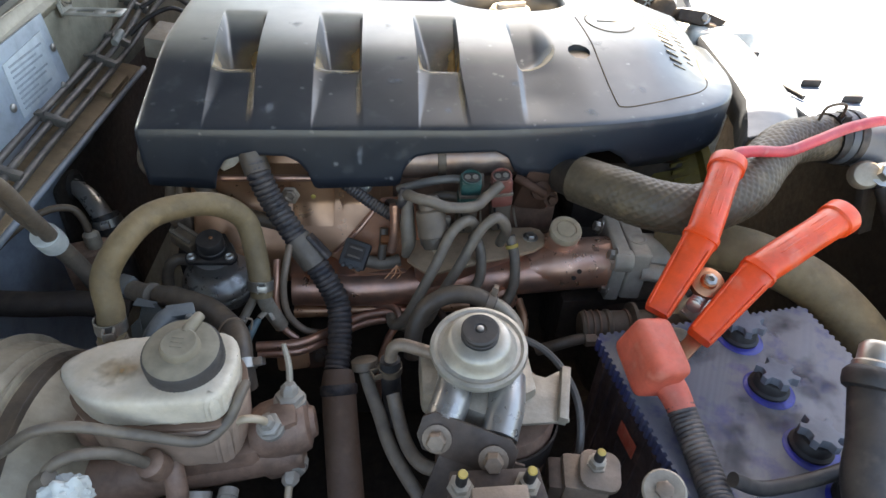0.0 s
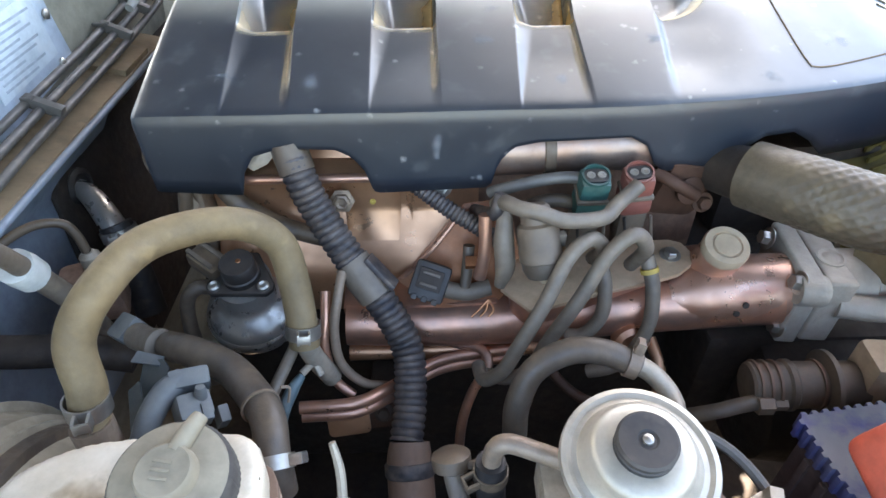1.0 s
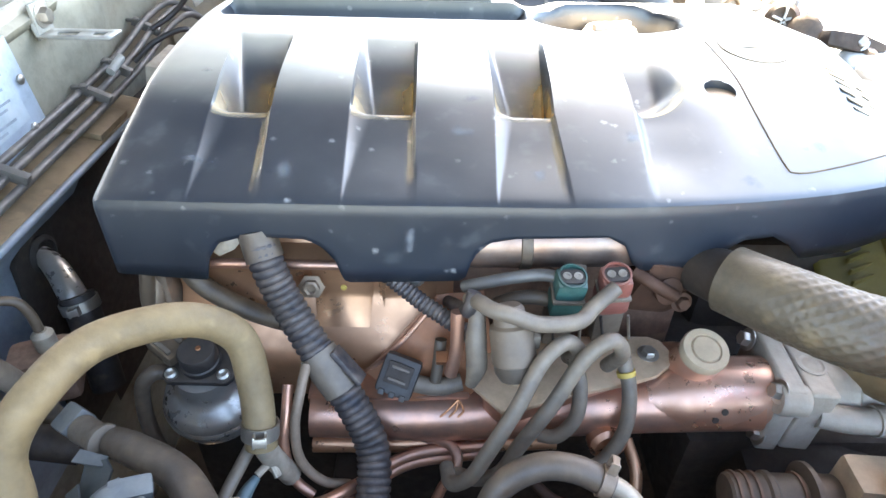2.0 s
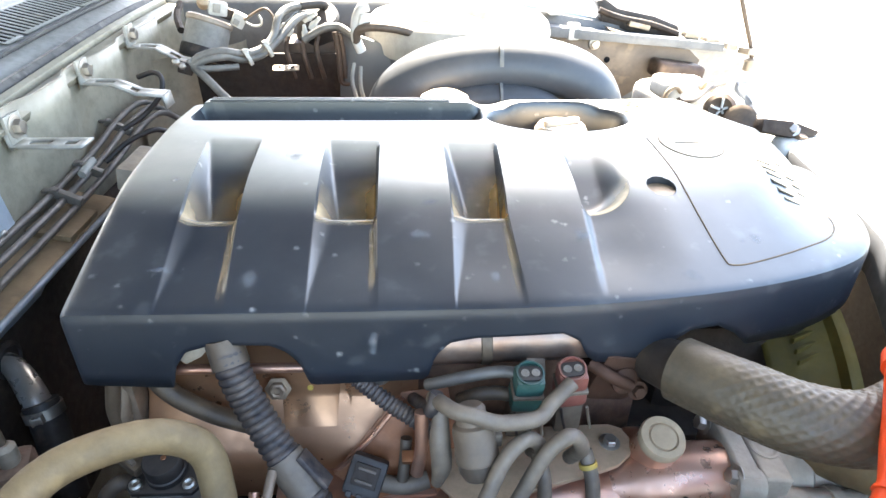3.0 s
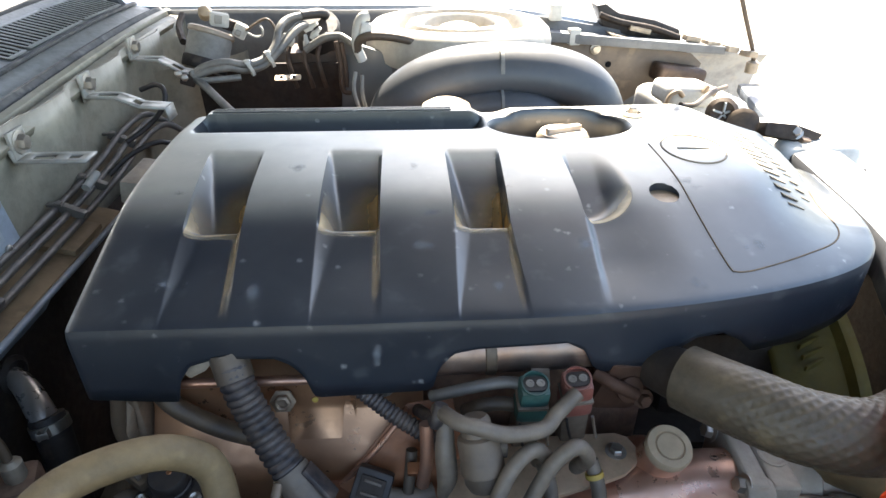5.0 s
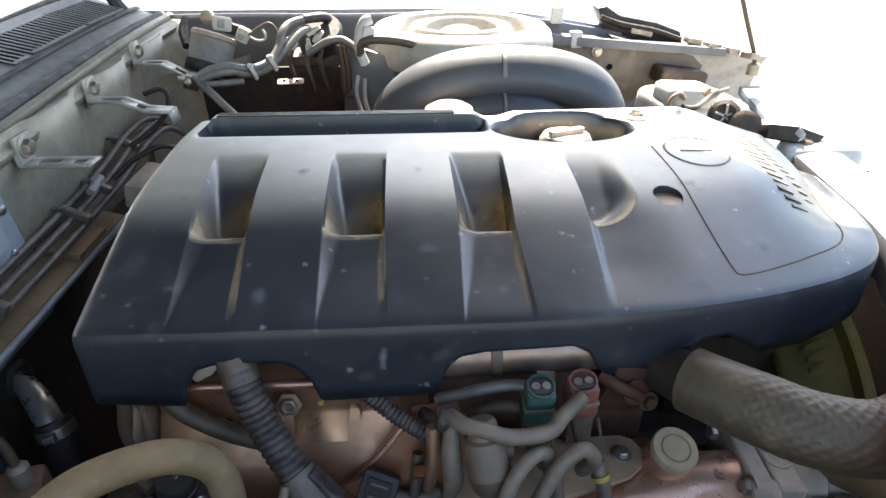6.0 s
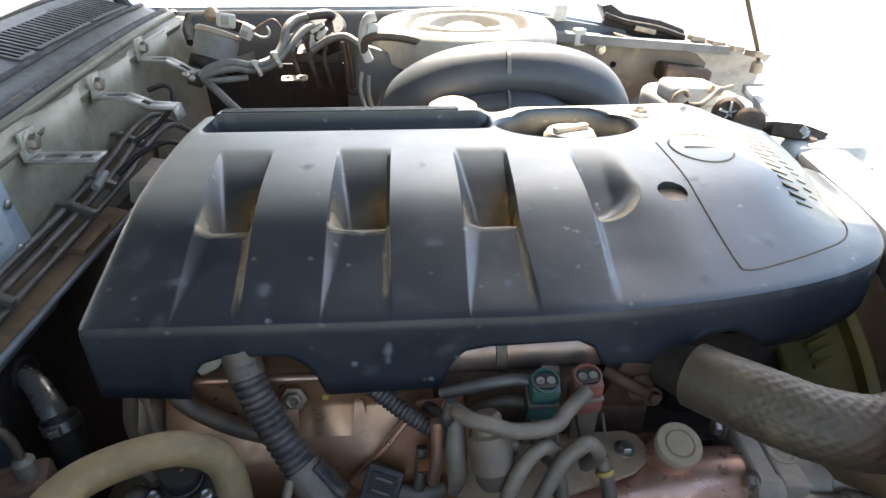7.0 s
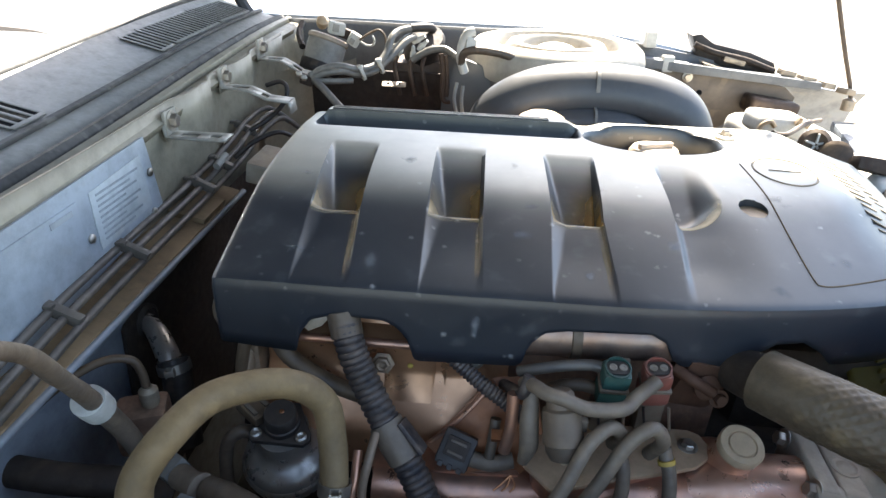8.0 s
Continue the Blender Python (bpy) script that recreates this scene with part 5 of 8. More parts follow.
part("pigtail", tube([(-0.030, 0.556, 0.848), (-0.008, 0.556, 0.843), (0.012, 0.560, 0.845)], 0.0075, 12), M_TANHOSE, loose)

valve = thing("pressure_switch", (0.050, 0.525, 0.87), "dusty tan round pressure switch with a dark lower end", "switch")
VT, AX = Vector((0.0435, 0.548, 0.936)), Vector((0.14, -0.42, -0.90)).normalized()
part("body", lathe([(0.009, -0.006), (0.0115, -0.003), (0.0125, 0.008), (0.0155, 0.010), (0.0165, 0.014), (0.0165, 0.030), (0.0172, 0.031), (0.0172, 0.038), (0.0160, 0.039)], VT, AX, 28), M_SWITCH, valve)
part("lower_end", lathe([(0.0160, 0.0385), (0.0155, 0.046), (0.0125, 0.052), (0.006, 0.0535), (0, 0.0535)], VT, AX, 28), M_RUBBER, valve, "dark end cap")
part("nub", lathe([(0.0042, 0), (0.0042, 0.004), (0.003, 0.0055)], VT + 0.0525 * AX, AX, 6), M_TANCAP, valve)
part("side_lug", box((0.008, 0.007, 0.012), Matrix.Translation(VT + 0.022 * AX + Vector((0.017, 0, 0))), 0.0015), M_TANHOSE, valve)


def injector_plug(x, y, z, material, tip, label):
    root = thing("injector_connector", (x, y, z - 0.09), label, "connector", "solenoid valves on the manifold")
    T = pose(x, y, z, 16, tip, 0)
    part("plug", box((0.0235, 0.020, 0.020), T @ Matrix.Translation((0, 0, -0.002)), 0.004), material, root)
    part("collar", box((0.0255, 0.022, 0.004), T @ Matrix.Translation((0, 0, -0.0135)), 0.0015), M_TANHOSE, root)
    part("skirt", box((0.0265, 0.023, 0.020), T @ Matrix.Translation((0, 0.0005, -0.0255)), 0.006), material, root)
    socket = part("socket", prism(rounded(0.019, 0.013, 0.005), 0.002, T @ Matrix.Translation((0, 0, 0.0072)), 0.0005), M_BLACK, root)
    part("socket_rim", lathe([(0.0098, 0.0), (0.0112, 0.0004), (0.0112, 0.0030), (0.0098, 0.0032), (0.0098, 0.0)], T @ Vector((0, 0, 0.0072)), T.to_3x3() @ Vector((0, 0, 1)), 20), material, root)
    for k in (-1, 1):
        part("contact", lathe([(0.0034, 0), (0.0034, 0.0010), (0.0018, 0.0010), (0.0018, 0.0002)], T @ Vector((0.0042 * k, 0, 0.0092)), T.to_3x3() @ Vector((0, 0, 1)), 12), M_STEEL, socket)
    part("valve_body", box((0.024, 0.022, 0.050), T @ Matrix.Translation((0, 0.002, -0.058)), 0.005), M_TANHOSE, root)
    for dx in (-0.0085, 0.0135):
        part("spring_clip", tube([T @ Vector((dx, -0.0105, -0.036)), T @ Vector((dx + 0.002, -0.0125, -0.050)), T @ Vector((dx + 0.006, -0.0120, -0.072))], 0.0013, 8), M_STEEL if dx > 0 else M_BLACK, root)
    part("foot", box((0.020, 0.020, 0.030), T @ Matrix.Translation((0.0, 0.006, -0.090)), 0.004), M_GREYCAST, root)
    return root


injector_plug(0.092, 0.572, 0.945, M_GREEN, 0, "dusty green two-pin plug on a valve block")
injector_plug(0.128, 0.577, 0.944, M_ORANGEC, -6, "dusty red-brown two-pin plug on a valve block")

for pts in ([(0.0985, 0.562, 0.875), (0.1002, 0.5421, 0.9007), (0.0864, 0.5339, 0.9198), (0.0674, 0.5201, 0.9135), (0.0488, 0.5014, 0.8822), (0.0291, 0.4893, 0.8449), (0.0174, 0.4852, 0.8219), (0.004, 0.492, 0.803), (0.0, 0.51, 0.800)],
            [(0.1300, 0.556, 0.872), (0.1310, 0.5360, 0.9060), (0.1177, 0.5299, 0.9262), (0.0986, 0.5238, 0.9122), (0.0771, 0.5118, 0.8729), (0.056, 0.5052, 0.8327), (0.0440, 0.5053, 0.7981), (0.026, 0.512, 0.778), (0.008, 0.52, 0.775)],
            [(0.100, 0.552, 0.885), (0.106, 0.540, 0.865), (0.105, 0.530, 0.838), (0.092, 0.527, 0.818), (0.078, 0.532, 0.812)],
            [(0.140, 0.552, 0.885), (0.146, 0.538, 0.862), (0.146, 0.526, 0.830), (0.134, 0.518, 0.802), (0.118, 0.516, 0.786), (0.10, 0.52, 0.775)]):
    hose("vacuum_hose", pts, 0.0061, M_TANHOSE, "thin dusty grey rubber vacuum hose", "hose", 12, "vacuum hoses on the manifold")
c = thing("hose_clip", (0.139, 0.541, 0.878), "small brass wire clip on a vacuum hose", "clip")
part("ring", lathe([(0.0066, -0.002), (0.0076, -0.002), (0.0076, 0.002), (0.0066, 0.002), (0.0066, -0.002)], (0.1425, 0.545, 0.875), (0.3, -0.6, -1), 14), M_YELLOWDAB, c)

wire = thing("cable_loop", (0.02, 0.53, 0.90), "grey cloth-taped cable looping between the plugs", "wiring")
part("cable", tube([(0.016, 0.575, 0.925), (0.021, 0.5515, 0.9424), (0.0301, 0.5397, 0.9456), (0.0442, 0.5348, 0.9448), (0.065, 0.5342, 0.9374), (0.0939, 0.5404, 0.9347), (0.1072, 0.5528, 0.9377), (0.1250, 0.5640, 0.9480)], 0.0062, 12), M_TANHOSE, wire)
part("branch", tube([(0.0196, 0.566, 0.936), (0.0207, 0.5550, 0.9260), (0.0203, 0.5456, 0.9085), (0.0215, 0.539, 0.8875), (0.0175, 0.5358, 0.8695)], [0.004, 0.0065, 0.0085, 0.0085, 0.0045], 12), M_TANHOSE, wire)
part("upper_cable", tube([(0.012, 0.590, 0.925), (0.022, 0.585, 0.932), (0.046, 0.583, 0.940), (0.07, 0.584, 0.943), (0.086, 0.580, 0.944)], 0.0050, 12), M_PIPE, wire)
part("second_cable", tube([(0.040, 0.592, 0.905), (0.052, 0.584, 0.918), (0.068, 0.583, 0.921), (0.085, 0.583, 0.917)], 0.0060, 10), M_RUBBER, wire)
part("rear_stem", tube([(0.0, 0.60, 0.90), (0.010, 0.575, 0.915), (0.014, 0.556, 0.930), (0.018, 0.56, 0.945)], 0.0055, 10), M_LOOM, wire)
part("front_stem", tube([(0.006, 0.560, 0.925), (0.006, 0.552, 0.895), (0.002, 0.548, 0.868)], 0.0055, 10), M_COPPER, wire)
for k in range(3):
    part("copper_wire", tube([(0.008, 0.524, 0.866), (0.000 + 0.006 * k, 0.520, 0.858), (-0.006 + 0.007 * k, 0.518, 0.852)], 0.0009, 6), M_COPPERBRIGHT, wire)
part("wire_tail", tube([(-0.006, 0.57, 0.885), (-0.008, 0.562, 0.865), (-0.010, 0.556, 0.85)], 0.005, 10), M_RUBBER, wire)
part("terminal", box((0.012, 0.010, 0.006), pose(-0.004, 0.556, 0.878, 20, 0, 0), 0.001), M_COPPERBRIGHT, wire)
part("steel_tab", prism(rounded(0.016, 0.024, 0.002), 0.0015, pose(0.104, 0.602, 0.934, 62, 0, 8), 0.0004), M_GREYCAST, wire)

# small pipes left of the loom
pipes = thing("steel_pipes", (-0.12, 0.50, 0.79), "two bent dusty steel pipes beside the loom", "pipe")
part("pipe", tube([(-0.112, 0.545, 0.880), (-0.115, 0.525, 0.868), (-0.119, 0.512, 0.845), (-0.116, 0.503, 0.815), (-0.100, 0.500, 0.792), (-0.080, 0.505, 0.780)], 0.0040, 12), M_GREYCAST, pipes)
part("pipe", tube([(-0.126, 0.535, 0.868), (-0.126, 0.518, 0.852), (-0.128, 0.506, 0.83), (-0.122, 0.497, 0.800), (-0.108, 0.492, 0.785)], 0.0042, 12), M_COPPER, pipes)
part("rubber_joint", tube([(-0.146, 0.496, 0.850), (-0.152, 0.480, 0.844), (-0.160, 0.457, 0.836), (-0.166, 0.44, 0.82)], 0.0048, 10), M_TANHOSE, pipes)
part("teal_joint", tube([(-0.142, 0.477, 0.832), (-0.148, 0.465, 0.829), (-0.156, 0.450, 0.815), (-0.160, 0.44, 0.79)], [0.0032, 0.0052, 0.0052, 0.0042], 10), M_TEAL, pipes, "teal pipe joint")
part("bent_pipe", tube([(-0.128, 0.482, 0.826), (-0.134, 0.487, 0.834), (-0.142, 0.478, 0.833)], 0.0030, 8), M_ALU, pipes)
BREATHER = [(-0.226, 0.616, 0.934), (-0.2174, 0.612, 0.9201), (-0.2085, 0.609, 0.9082), (-0.1935, 0.606, 0.8968), (-0.1713, 0.604, 0.8835), (-0.1501, 0.602, 0.8758), (-0.1334, 0.601, 0.8711)]
back = hose("breather_hose", BREATHER, 0.0085, M_GREYPL, "dusty grey breather hose under the cover's edge")

# big braided hose and the lower radiator hose
def braided(pts, r, name, label):
    """A cloth-ribbed hose: a skin with slanting ridges pressed into it."""
    root = thing(name, pts[0], label, "hose")
    line = resample(spline(pts, 10), 0.0010)
    bm = bmesh.new()
    seg, n = 144, len(line)
    side = (line[1] - line[0]).orthogonal().normalized()
    rings = []
    for i, p in enumerate(line):
        t = (line[min(i + 1, n - 1)] - line[max(i - 1, 0)]).normalized()
        side = (side - t * side.dot(t)).normalized()
        up = t.cross(side)
        ring = []
        for k in range(seg):
            a = 2 * math.pi * k / seg
            s = i * 0.0010
            turn_a, along = 17 * a, 2 * math.pi * s / 0.0088
            over, under = math.sin(along + turn_a), math.sin(along - turn_a)
            w = max(over, 0.72 * under) - 0.35 * max(0.0, -over) * max(0.0, under)
            rr = r * (1 + 0.008 * math.sin(i * 0.035)) + 0.00052 * w * smoothstep(20, 60, i)
            ring.append(bm.verts.new(p + rr * (math.cos(a) * side + math.sin(a) * up)))
        rings.append(ring)
    for a, b in zip(rings, rings[1:]):
        for k in range(seg):
            bm.faces.new((a[k], a[(k + 1) % seg], b[(k + 1) % seg], b[k]))
    bm.faces.new(rings[0][::-1])
    bm.faces.new(rings[-1])
    part("tube", bm, M_BRAID, root)
    return root


M_BRAID = mat("ribbed_rubber", (0.120, 0.102, 0.068), (0.070, 0.060, 0.042), 0.40, 0, 0.22, (0.30, 0.25, 0.14), 180, 0.2, 0.75, 0.5, 12)
BIG = [(0.219, 0.582, 0.943), (0.232, 0.565, 0.946), (0.252, 0.543, 0.949), (0.285, 0.517, 0.950), (0.330, 0.506, 0.952), (0.385, 0.527, 0.960), (0.428, 0.568, 0.972), (0.475, 0.605, 0.978), (0.55, 0.625, 0.975), (0.62, 0.63, 0.965)]
big = braided(BIG, 0.0272, "intercooler_hose", "thick woven-faced grey-brown charge hose, dusty on top")
part("paint_dab", lathe([(0.0045, -0.001), (0.0035, 0.0008), (0, 0.001)], (0.2565, 0.5185, 0.9615), (-0.35, -0.75, 0.45), 9), M_YELLOWDAB, big)
# added neck, coloured dark to stand for the unlit gap behind the hose
part("neck", tube([(0.200, 0.635, 0.925), (0.208, 0.610, 0.932), (0.224, 0.576, 0.944)], [0.019, 0.021, 0.0235], 26), M_DARK, big, "added dark neck, the gap's shade put into its colour")
elbow = thing("rusty_outlet", (0.165, 0.615, 0.87), "dark rusty cast outlet under the cover", "pipe")
part("casting", box((0.050, 0.034, 0.060), pose(0.178, 0.618, 0.915, 10, 12, 8), 0.010), M_RUST, elbow)
part("flare", lathe([(0.010, 0), (0.012, 0.003), (0.012, 0.007), (0.007, 0.009)], (0.180, 0.600, 0.918), (0.2, -1, 0.3), 20), M_RUST, elbow)
bolt(elbow, (0.196, 0.598, 0.905), (0.1, -1, 0.3), 0.006, 0.007, M_RUST)
part("pipe_stub", tube([(0.150, 0.600, 0.935), (0.165, 0.590, 0.930), (0.185, 0.590, 0.918)], 0.0055, 10), M_RUST, elbow)
clamp_band(big, (0.535, 0.622, 0.976), (1, 0.2, 0), 0.0295, 0.012, M_BLACK, ear_dir=(0, -0.3, 1))
low = hose("radiator_hose", [(0.345, 0.575, 0.866), (0.375, 0.530, 0.885), (0.415, 0.505, 0.888), (0.475, 0.480, 0.868), (0.515, 0.445, 0.842), (0.535, 0.395, 0.815), (0.54, 0.33, 0.78)], 0.0275, M_OLIVE, "thick dusty olive radiator hose beside the battery", "hose", 24)

# lower pumps below the flange
pump = thing("vacuum_pump", (0.29, 0.48, 0.78), "dusty ribbed grey pump under the throttle", "pump")
part("drum", lathe([(0.0175, -0.04), (0.0195, -0.038), (0.0195, -0.012), (0.0215, -0.010), (0.0215, -0.006), (0.0195, -0.004), (0.0195, 0.018), (0.0290, 0.020), (0.0290, 0.024), (0.0195, 0.026), (0.0195, 0.05)], (0.262, 0.483, 0.800), (1, -0.05, 0.05), 30), M_SWITCH, pump)
for k in range(5):
    part("drum_fin", lathe([(0.0190, -0.0012), (0.0212, -0.0010), (0.0212, 0.0010), (0.0190, 0.0012)], Vector((0.262, 0.483, 0.800)) + Vector((1, -0.05, 0.05)).normalized() * (-0.034 + 0.0075 * k + (0.026 if k > 2 else 0)), (1, -0.05, 0.05), 26), M_SLEEVE, pump)
part("housing", box((0.040, 0.036, 0.050), pose(0.325, 0.480, 0.815, 0, 0, -4), 0.006), M_TANCAP, pump)
part("elbow", tube([(0.33, 0.47, 0.84), (0.34, 0.462, 0.845), (0.352, 0.46, 0.835), (0.358, 0.46, 0.81)], 0.013, 16), M_TANCAP, pump)
part("spout", tube([(0.24, 0.472, 0.795), (0.215, 0.465, 0.800), (0.19, 0.462, 0.795), (0.17, 0.468, 0.78)], 0.0065, 10), M_RUBBER, pump)
part("fitting", lathe([(0.008, 0), (0.008, 0.012), (0.005, 0.014), (0.005, 0.024)], (0.222, 0.464, 0.800), (1, 0.0, 0), 6), M_GREYCAST, pump)

# pipes that dip into the dark below the manifold
for pts, r, m in (([(-0.02, 0.552, 0.780), (0.004, 0.540, 0.786), (0.010, 0.526, 0.778), (-0.004, 0.515, 0.755), (-0.014, 0.505, 0.72), (-0.018, 0.50, 0.66)], 0.0048, M_COPPER),
                  ([(0.16, 0.545, 0.79), (0.165, 0.520, 0.775), (0.16, 0.500, 0.75), (0.15, 0.49, 0.70), (0.145, 0.49, 0.62)], 0.0055, M_COPPER_DULL),
                  ([(0.06, 0.550, 0.775), (0.075, 0.530, 0.755), (0.10, 0.515, 0.74), (0.13, 0.51, 0.735), (0.17, 0.515, 0.73)], 0.0050, M_RUST)):
    hose("return_pipe", pts, r, m, "thin rust-filmed metal pipe below the manifold", "pipe", 10, "return pipes under the manifold")
lug = thing("engine_lug", (-0.09, 0.50, 0.70), "small rusty lug with a bolt below the manifold", "bracket")
part("plate", prism(rounded(0.040, 0.034, 0.006), 0.004, pose(-0.085, 0.506, 0.745, 60, 0, 6), 0.001), M_RUST, lug)
bolt(lug, (-0.085, 0.499, 0.748), (0, -0.86, 0.5), 0.006, 0.007, M_BROWNDARK)
part("web", box((0.03, 0.05, 0.05), pose(-0.085, 0.535, 0.73), 0.006), M_DARK, lug)


# ---- brake booster, master cylinder, reservoir ----
booster = thing("brake_booster", (-0.36, 0.30, 0.62), "large dusty round brake booster drum", "brake booster")
BC, BAX = Vector((-0.350, 0.318, 0.752)), Vector((1, 0.02, 0.0))
part("shell", lathe([(0.155, -0.03), (0.158, 0.0), (0.152, 0.012), (0.150, 0.030), (0.142, 0.036), (0.140, 0.052), (0.128, 0.072), (0.105, 0.088), (0.060, 0.096), (0.0, 0.097)], BC, BAX, 64), M_BOOSTER, booster)
for h, r in ((0.006, 0.1575), (0.040, 0.143)):
    part("rim", lathe([(r, -0.003), (r + 0.003, -0.001), (r + 0.003, 0.002), (r, 0.0028)], BC + BAX * h, BAX, 64), M_BOOSTER, booster)
part("band", lathe([(0.1415, -0.007), (0.1428, -0.006), (0.1428, 0.006), (0.1415, 0.007)], BC + BAX * 0.052, BAX, 64), M_RUBBER, booster)

mc = thing("brake_master_cylinder", (-0.17, 0.30, 0.79), "brown dusty cast brake master cylinder with pipe unions", "master cylinder")
part("barrel", lathe([(0.024, 0), (0.027, 0.01), (0.024, 0.03), (0.0225, 0.17), (0.026, 0.175), (0.026, 0.20), (0.022, 0.206), (0, 0.207)], (-0.285, 0.306, 0.805), (1, 0.12, 0.06), 28), M_BROWNCAST, mc)
part("head", lathe([(0.020, -0.030), (0.025, -0.020), (0.027, -0.008), (0.027, 0.010), (0.023, 0.019), (0.015, 0.022), (0.013, 0.026), (0.0, 0.026)], (-0.094, 0.334, 0.838), (1, 0.14, 0.10), 28), M_BROWNCAST, mc)
part("boss", box((0.030, 0.026, 0.040), pose(-0.095, 0.330, 0.848, 10, -6, 12), 0.009), M_BROWNCAST, mc)
part("side_boss", lathe([(0.015, 0), (0.0145, 0.016), (0.012, 0.018)], (-0.092, 0.325, 0.815), (0, -1, -0.1), 20), M_BROWNCAST, mc)
part("neck", box((0.10, 0.036, 0.026), pose(-0.165, 0.318, 0.826, 0, -4, 7), 0.008), M_BROWNCAST, mc)
for at, ax, r in (((-0.103, 0.318, 0.862), (-0.1, -0.4, 1), 0.0105), ((-0.090, 0.345, 0.862), (0.05, 0.2, 1), 0.0125), ((-0.090, 0.312, 0.810), (0.0, -1, -0.15), 0.0125), ((-0.143, 0.290, 0.802), (0, -1, -0.1), 0.0075), ((-0.172, 0.290, 0.800), (0.0, -1, -0.5), 0.0130)):
    bm = lathe([(r, -0.006), (r, 0.006), (r * 0.9, 0.007), (r * 0.62, 0.0075), (r * 0.62, 0.014), (r * 0.5, 0.016), (r * 0.35, 0.018)], at, ax, 6)
    lathe([(r * 1.15, -0.006), (r * 1.15, 0.001)], at, ax, 20, bm)
    part("union", bm, M_SANDCAST, mc)
part("bleed_rod", tube([(-0.089, 0.349, 0.872), (-0.090, 0.362, 0.89), (-0.094, 0.372, 0.905)], [0.003, 0.003, 0.0022], 8), M_ALU, mc)
part("brake_pipe", tube([(-0.103, 0.313, 0.872), (-0.107, 0.309, 0.883), (-0.117, 0.306, 0.889), (-0.126, 0.306, 0.884), (-0.130, 0.31, 0.868)], 0.0034, 10), M_TANCAP, mc)
part("brake_pipe", tube([(-0.091, 0.297, 0.806), (-0.092, 0.286, 0.795), (-0.093, 0.275, 0.76), (-0.095, 0.27, 0.70)], 0.0034, 10), M_TANCAP, mc)
part("brake_pipe", tube([(-0.172, 0.280, 0.793), (-0.174, 0.270, 0.78), (-0.178, 0.262, 0.74), (-0.18, 0.26, 0.69)], 0.0034, 10), M_TANCAP, mc)
part("clutch_pipe", tube([(-0.188, 0.276, 0.880), (-0.199, 0.266, 0.908), (-0.221, 0.256, 0.922), (-0.238, 0.250, 0.912), (-0.252, 0.245, 0.88), (-0.27, 0.24, 0.82)], 0.0044, 12), M_TANHOSE, mc)
part("outlet_elbow", tube([(-0.182, 0.300, 0.852), (-0.178, 0.288, 0.846), (-0.176, 0.278, 0.828), (-0.182, 0.272, 0.80)], 0.0088, 16), M_BROWNCAST, mc)
part("clutch_fitting", lathe([(0.011, 0), (0.011, 0.016), (0.008, 0.018)], (-0.183, 0.282, 0.862), (-0.2, -0.3, 1), 14), M_BROWNCAST, mc)

res = thing("brake_fluid_reservoir", (-0.20, 0.355, 0.825), "yellowed white plastic brake fluid reservoir, brown dust on top", "reservoir")
TOP_CORNERS = [(-0.1285, 0.3520), (-0.1300, 0.3220), (-0.1370, 0.3070), (-0.1520, 0.3020), (-0.2150, 0.3020), (-0.2400, 0.3120), (-0.2620, 0.3360), (-0.2570, 0.3520), (-0.2350, 0.3660), (-0.2050, 0.3720), (-0.1450, 0.3740)]


TOP = [(p.x, p.y) for p in spline([(x, y, 0) for x, y in TOP_CORNERS[-2:] + TOP_CORNERS + TOP_CORNERS[:3]], 3)[6:-7]]


def slab(outline, z0, z1, bevel, shrink=0.0, drop=0.0):
    """A moulded block over an outline; shrink draws the foot in."""
    cx, cy = sum(p[0] for p in outline) / len(outline), sum(p[1] for p in outline) / len(outline)
    bm = bmesh.new()
    lo = [bm.verts.new((x + (cx - x) * shrink, y + (cy - y) * shrink, z0)) for x, y in outline]
    hi = [bm.verts.new((x, y, z1 - drop * (y < cy))) for x, y in outline]
    n = len(lo)
    for i in range(n):
        bm.faces.new((lo[i], lo[(i + 1) % n], hi[(i + 1) % n], hi[i]))
    bm.faces.new(hi)
    bm.faces.new(lo[::-1])
    bmesh.ops.recalc_face_normals(bm, faces=bm.faces)
    if bevel:
        bmesh.ops.bevel(bm, geom=bm.edges[:], offset=bevel, segments=4, profile=0.55, affect="EDGES")
    return bm


part("upper_body", slab(TOP, 0.894, 0.926, 0.0075, 0.03), M_WHITEPL, res)
part("weld_seam", slab([(x + (x + 0.195) * 0.025, y + (y - 0.336) * 0.03) for x, y in TOP], 0.8895, 0.8937, 0.0012), M_SLEEVE, res)
part("lower_body", slab([(x + (x + 0.195) * 0.03, y + (y - 0.336) * 0.05) for x, y in TOP], 0.838, 0.8897, 0.0085, 0.07), M_LOWPL, res)
bm = bmesh.new()
surface(bm, [[(-0.254 + 0.088 * i / 10, 0.304 + 0.066 * j / 8, 0.9265) for i in range(11)] for j in range(9)])
part("stain", bm, M_BROWNSTAIN, res, "brown fluid stain")
for at, s in (((-0.250, 0.330, 0.868), (0.018, 0.03, 0.03)),):
    part("foot", box(s, Matrix.Translation(at), 0.005), M_BROWNCAST, res)
CAPC, CAPAX = (-0.167, 0.340, 0.926), (0.03, -0.16, 1)
knurl = bmesh.new()
ring = 120
m = Matrix.Translation(CAPC) @ hold(CAPAX)
rows = []
